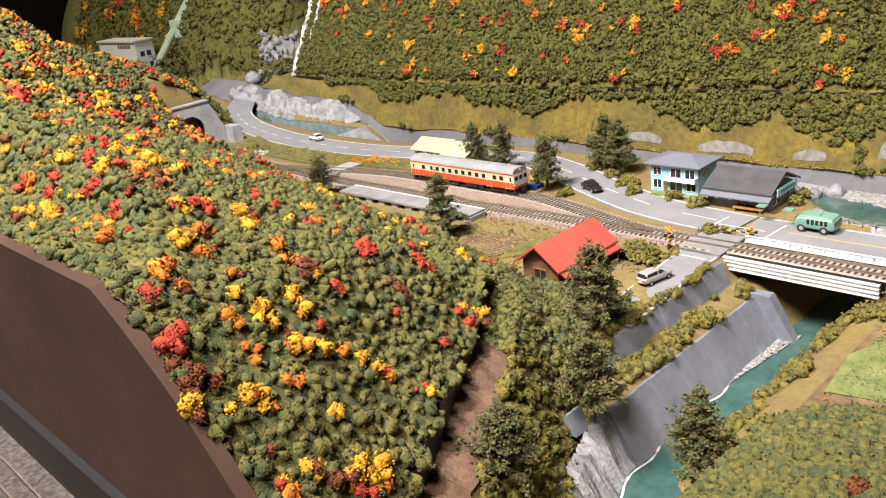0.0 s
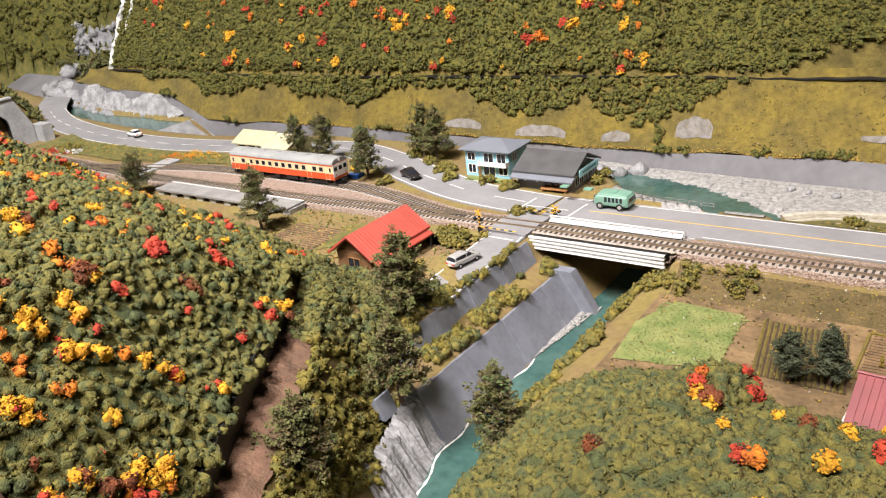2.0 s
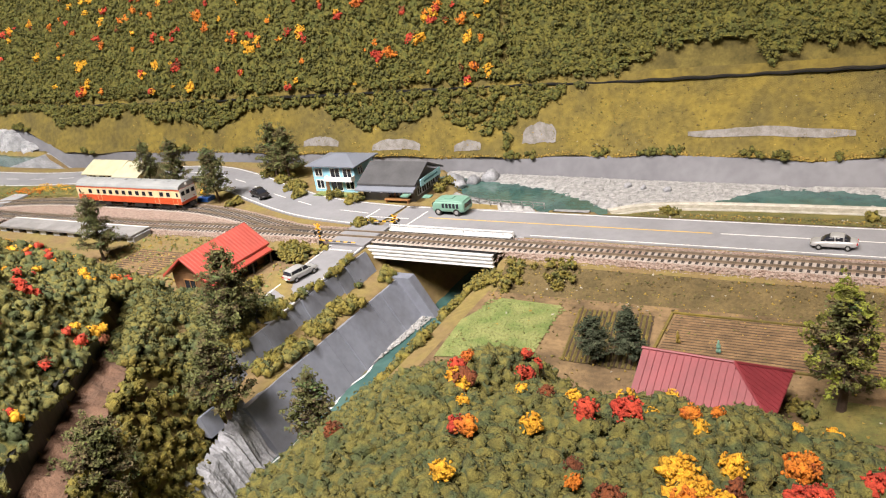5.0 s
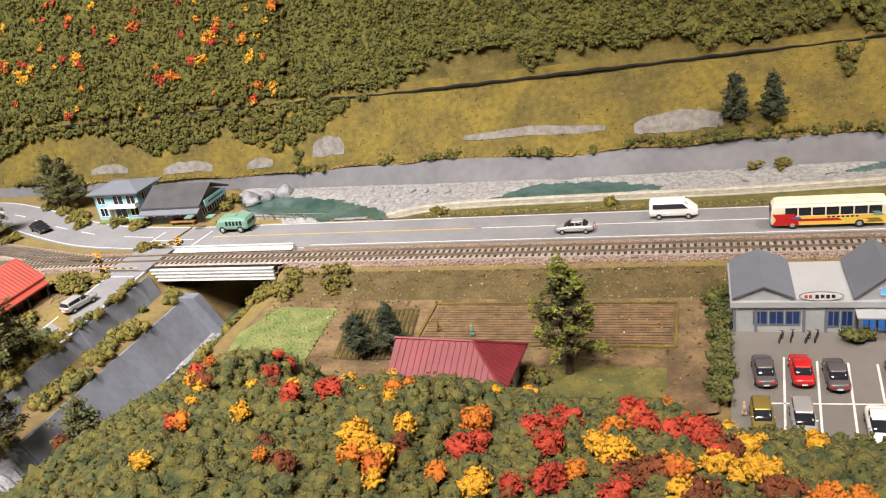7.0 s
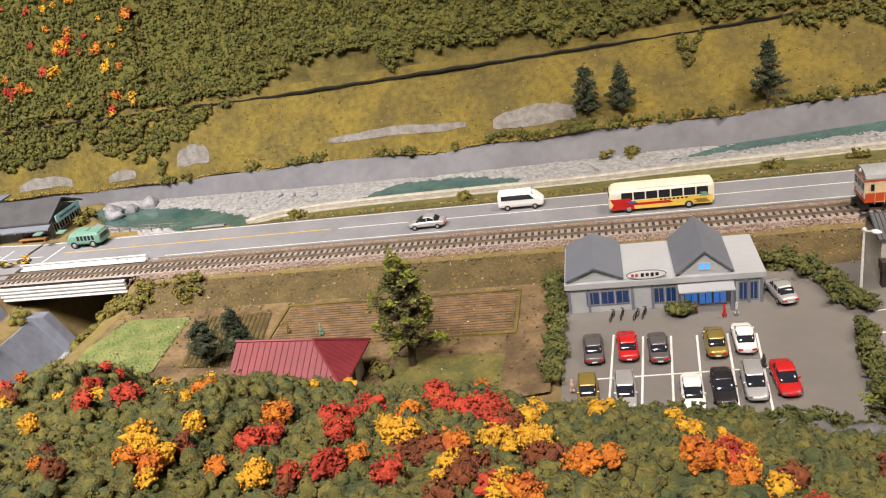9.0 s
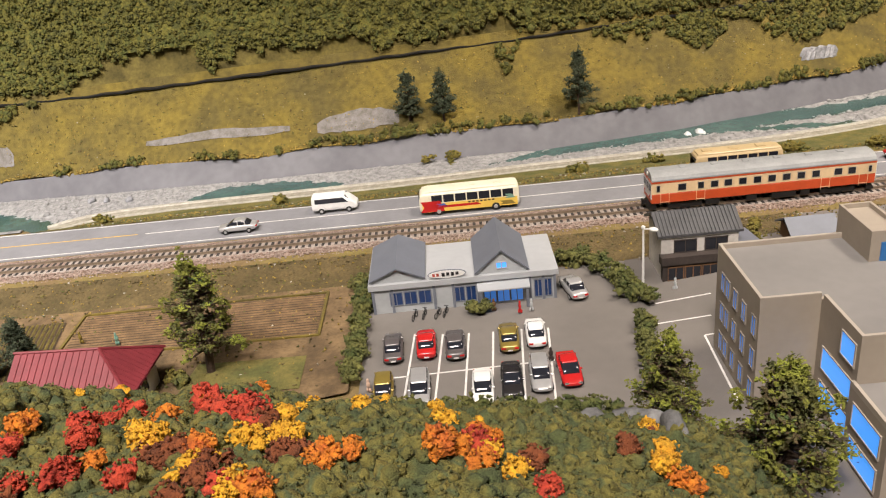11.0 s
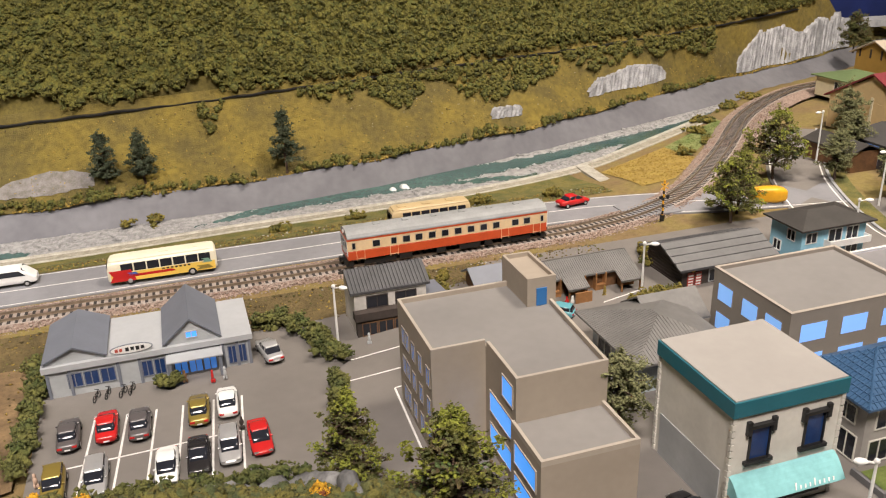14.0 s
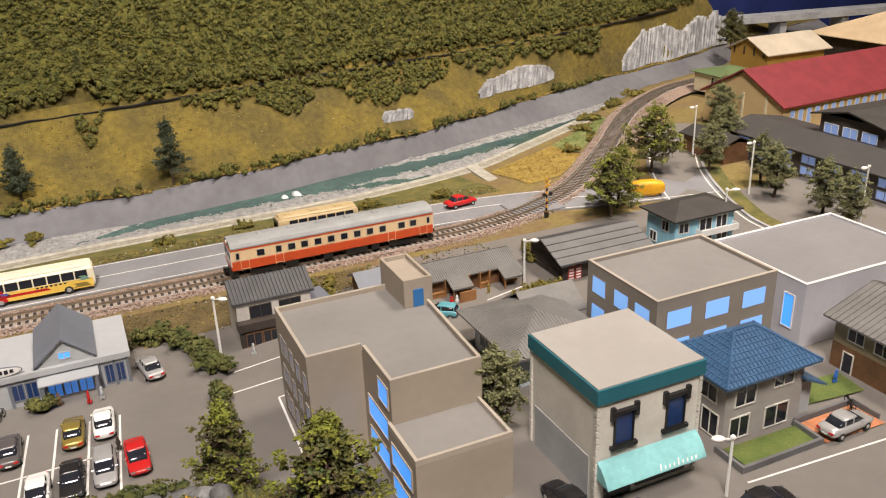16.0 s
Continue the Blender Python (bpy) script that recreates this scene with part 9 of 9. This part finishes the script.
TREES = [
    (-12.0, -14.4, -0.3, 6.0, 1.95, DARK_LEAF, "dark brownish green conifer above the stream"), (-8.5, -19.6, -1.6, 5.0, 1.8, DARK_LEAF, "dark green conifer on the stream bank"),
    (-2.3, -20.0, -3.3, 5.7, 1.7, DARK_LEAF, "dark brown conifer beside the stream"), (-6.4, -28.6, 0.4, 4.4, 1.7, DARK_LEAF, "dark green conifer below the hill"),
    (-31.3, -7.4, 0, 5.4, 1.9, DARK_LEAF, "dark green conifer by the platform"), (-50.6, -4.9, 0, 4.0, 1.9, DARK_LEAF, "dark brown conifer beside the platform end"),
    (-42.8, 8.6, 0, 4.6, 1.5, DARK_LEAF, "dark conifer behind the railcar"), (-38.6, 8.0, 0, 5.0, 1.7, DARK_LEAF, "dark conifer beside the station"), (-31.0, 5.3, 0, 5.2, 1.9, DARK_LEAF, "dark conifer at the siding end"),
    (-29.6, 11.8, 0, 5.5, 1.8, DARK_LEAF, "tall dark green tree beside the winding road"), (-27.7, 11.4, 0, 5.3, 1.9, DARK_LEAF, "dark green tree beside the pale blue house"),
    (29.2, 25.2, -0.6, 5.0, 1.5, DEEP_LEAF, "dark fir on the grass slope"), (32.2, 25.0, -0.5, 4.7, 1.5, DEEP_LEAF, "dark fir on the river slope"), (44.0, 24.6, -0.8, 5.8, 1.6, DEEP_LEAF, "tall dark fir on the river slope"),
    (69.9, -2.7, 0, 4.9, 1.9, LIME_LEAF, "olive conifer at the level crossing"), (78.6, 4.0, 0, 5.8, 2.4, LIME_LEAF, "broad olive conifer at the bend"), (71.5, -1.2, 0, 5.0, 1.6, LIME_LEAF, "olive conifer beside the crossing"),
    (125, 46, 0, 5.5, 2.6, DARK_LEAF, "dark green tree at the viaduct"),
]
for i, q in enumerate(TREES):
    tree(*q, seed=50 + i, kind="open" if i < 4 or q[5] is LIME_LEAF else "cone", dense=2.3 if i < 4 else 1.9, trunk=0.16 if i < 4 else 0.12)
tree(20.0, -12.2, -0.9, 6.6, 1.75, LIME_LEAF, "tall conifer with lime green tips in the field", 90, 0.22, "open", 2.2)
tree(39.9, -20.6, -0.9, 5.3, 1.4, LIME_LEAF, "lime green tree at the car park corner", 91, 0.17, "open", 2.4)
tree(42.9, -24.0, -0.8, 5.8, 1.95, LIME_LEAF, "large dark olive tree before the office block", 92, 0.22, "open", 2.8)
tree(8.7, -11.2, -0.9, 2.9, 0.85, DEEP_LEAF, "dense bluish green shrub tree in the field", 93, 0.1, "round", 2.6)
tree(10.4, -10.8, -0.9, 3.3, 0.95, DEEP_LEAF, "dense bluish green shrub tree beside the farmhouse", 94, 0.1, "cone", 2.8)
tree(50.6, -21.6, -0.2, 4.6, 1.6, SAGE_LEAF, "pale green spiky tree between the buildings", 95, 0.12, "round", 1.5)
for i, (x, y, h, r) in enumerate(((82.6, 1.9, 4.4, 1.5), (87.4, 5.4, 4.4, 1.6), (84.0, -2.2, 4.2, 1.4), (82.3, -5.2, 4.4, 1.5), (82.2, -9.7, 4.4, 1.5), (81.7, -12.2, 4.2, 1.4), (92.4, 11.8, 4.6, 1.8), (96, 15.5, 4.4, 1.7))):
    tree(x, y, 0, h, r * 0.86, SAGE_LEAF, "pale sage green street tree with slim trunk", 100 + i, 0.12, "round", 2.2, "street trees")

# far mountain on the west side
xs, ys = np.r_[np.linspace(-240, -128, 46), np.linspace(-127, -112, 16)], np.linspace(30, 77, 48)
gx, gy = np.meshgrid(xs, ys)


def mountain(x, y):
    foot = np.interp(x, [-240, -172, -160, -141, -128, -112], [42, 41, 37.5, 34, 37, 38.5])
    s = np.maximum(0, y - foot + 0.8 * np.sin(x * 0.4))
    return -1.4 + (1.4 + 20 * (1 - np.exp(-s / 5.5)) + 0.35 * s) * ramp01(s, 0, 1.0) * ramp01(-x, 114, 121)


gz = mountain(gx, gy)
w = len(xs)
i0 = (np.arange(len(ys) - 1)[:, None] * w + np.arange(w - 1)[None]).ravel()
arrays("mountain", np.stack([gx.ravel(), gy.ravel(), gz.ravel()], 1), np.stack([i0, i0 + 1, i0 + 1 + w, i0 + w], 1), FLOCK_GREEN, "structure", "far green mountain side")
rg = np.random.default_rng(43)
def mountain_mask(p):
    z = mountain(p[:, 0], p[:, 1])
    return (z > -0.8) & ~((p[:, 0] > -125) & (z > 3.5) & (z < 8.0) & (p[:, 1] < 43))


def on_mountain(p, h):
    return np.c_[p[:, 0], p[:, 1] - 0.5 * h, mountain(p[:, 0], p[:, 1]) + 0.6 * h]


AX_MOUNT = (0.3, -0.7, 0.6)
canopy("mountain_foliage", (-226, -114, 33, 52), 1.1, on_mountain, mountain_mask, FOREST, "dark green foliage on the far mountain", 0.95, 0.9, 42, AX_MOUNT, 1, 4, 1.0)
autumn(sprinkled(60, -226, -165, 40, 52, 0.7, [0.4, 0.3, 0.2, 0.1], 43), on_mountain, 0.9, 42, 0.9, "on the far mountain", AX_MOUNT, 0.2, 1, 4)
canopy("mountain_rock", (-130, -114, 34, 43), 0.9, lambda p, h: np.c_[p[:, 0], p[:, 1] - 0.8 * h, mountain(p[:, 0], p[:, 1]) + 0.4 * h], lambda p: (p[:, 0] > -125.5) & (mountain(p[:, 0], p[:, 1]) > 3.2) & (mountain(p[:, 0], p[:, 1]) < 8.3), ROCK, "bare pale rock face of the mountain", 0.8, 0.9, 45, AX_MOUNT, 1, 2, 0.6)
pts = np.c_[rg.uniform(-122, -100, 60), rg.uniform(31, 36, 60), np.zeros(60)]
pts = np.r_[pts, np.c_[rg.uniform(-175, -150, 30), rg.uniform(33, 37, 30), np.full(30, 0.5)]]
pts[:, 2] += rg.uniform(-0.5, 4.0, len(pts))
crumbs("valley_bushes", pts, rg.uniform(0.8, 1.4, len(pts)), DARK_LEAF, "dark bushes between mountain and forest", 26, 0, seed=44, grain=0.28)
t = thing("penstock", 0, 0, 0, 0, "pair of pale green water pipes down the mountain", "pipe")
PIPE = mat("pale_green_pipe", (0.45, 0.55, 0.42), 0.5, 0.08, 40)
for o in (0, 1.3):
    bm = B()
    a = [(-162.7 + o + 0.9 * k, 36.1 + 0.52 * k, 4.5 + 1.16 * k) for k in range(-4, 16)]
    for p1, p2 in zip(a, a[1:]):
        cyl(bm, p1, p2, 0.55, 10)
    part("pipe", bm, PIPE, t)
bm = B()
box(bm, -158.9, -153.9, 38.0, 39.6, 8.0, 11.6)
part("saddle", bm, PIPE, t)
# loose ballast stones beside the sleepers
rg = np.random.default_rng(61)
q, hd = along(TRACK, 0.05)
ok = (q[:, 0] > -62) & (q[:, 0] < 96) & ~((q[:, 0] > -14.3) & (q[:, 0] < -0.9))
q, hd = np.repeat(q[ok], 4, axis=0), np.repeat(hd[ok], 4, axis=0)
o = np.where(rg.random(len(q)) < 0.55, rg.uniform(-2.1, -0.97, len(q)), rg.uniform(0.97, 1.75, len(q)))
z = 0.09 - 0.42 * np.maximum(0, np.abs(o + 0.1) - 1.25) + np.where(np.abs(o) < 0.85, -0.02, 0.02)
c = np.stack([q[:, 0] - hd[:, 1] * o, q[:, 1] + hd[:, 0] * o, z], 1)
v, f = lumps(c, rg.uniform(0.05, 0.10, len(c)), 4, 0.4, 0.7, rg)
arrays("ballast_stones", v, f, BALLAST_GRAIN, "stuff", "loose pinkish grey ballast stones along the track", "stones")
# sleepers
q, hd = along(TRACK, 0.40)
base = B()
box(base, -0.085, 0.085, -0.85, 0.85, -0.06, 0.05)
soften(base, 0.012)
me = bpy.data.meshes.new("sleeper")
base.to_mesh(me)
base.free()
me.transform(Matrix.Scale(CM, 4))
me.materials.append(SLEEPER)
ballast_ob = bpy.data.objects["ballast"]
near_pieces, rest = [], []
for (x, y), (hx, hy) in zip(q, hd):
    (near_pieces if -28 < x < 70 and len(near_pieces) < 290 else rest).append((x, y, math.degrees(math.atan2(hy, hx))))
for x, y, a in near_pieces:
    if -14.1 < x < -11.0:
        continue
    ob = new("sleeper", me)
    ob.parent = ballast_ob
    ob.matrix_basis = pose(x * CM, y * CM, 0.1 * CM, 0, 0, a)
qs, hs = along(SIDING, 0.40)
rest += [(x, y, math.degrees(math.atan2(b, a))) for (x, y), (a, b) in zip(qs, hs)]
bm = B()
for x, y, a in rest:
    c, s = math.cos(radians(a)), math.sin(radians(a))
    vs = [bm.verts.new((x + c * u - s * v, y + s * u + c * v, z)) for z in (0.04, 0.15) for u, v in ((-0.085, -0.85), (0.085, -0.85), (0.085, 0.85), (-0.085, 0.85))]
    bm.faces.new(vs[4:])
    for i in range(4):
        bm.faces.new((vs[i], vs[(i + 1) % 4], vs[4 + (i + 1) % 4], vs[4 + i]))
tagged(part("far_sleepers", bm, SLEEPER, ballast_ob), kind="stuff")
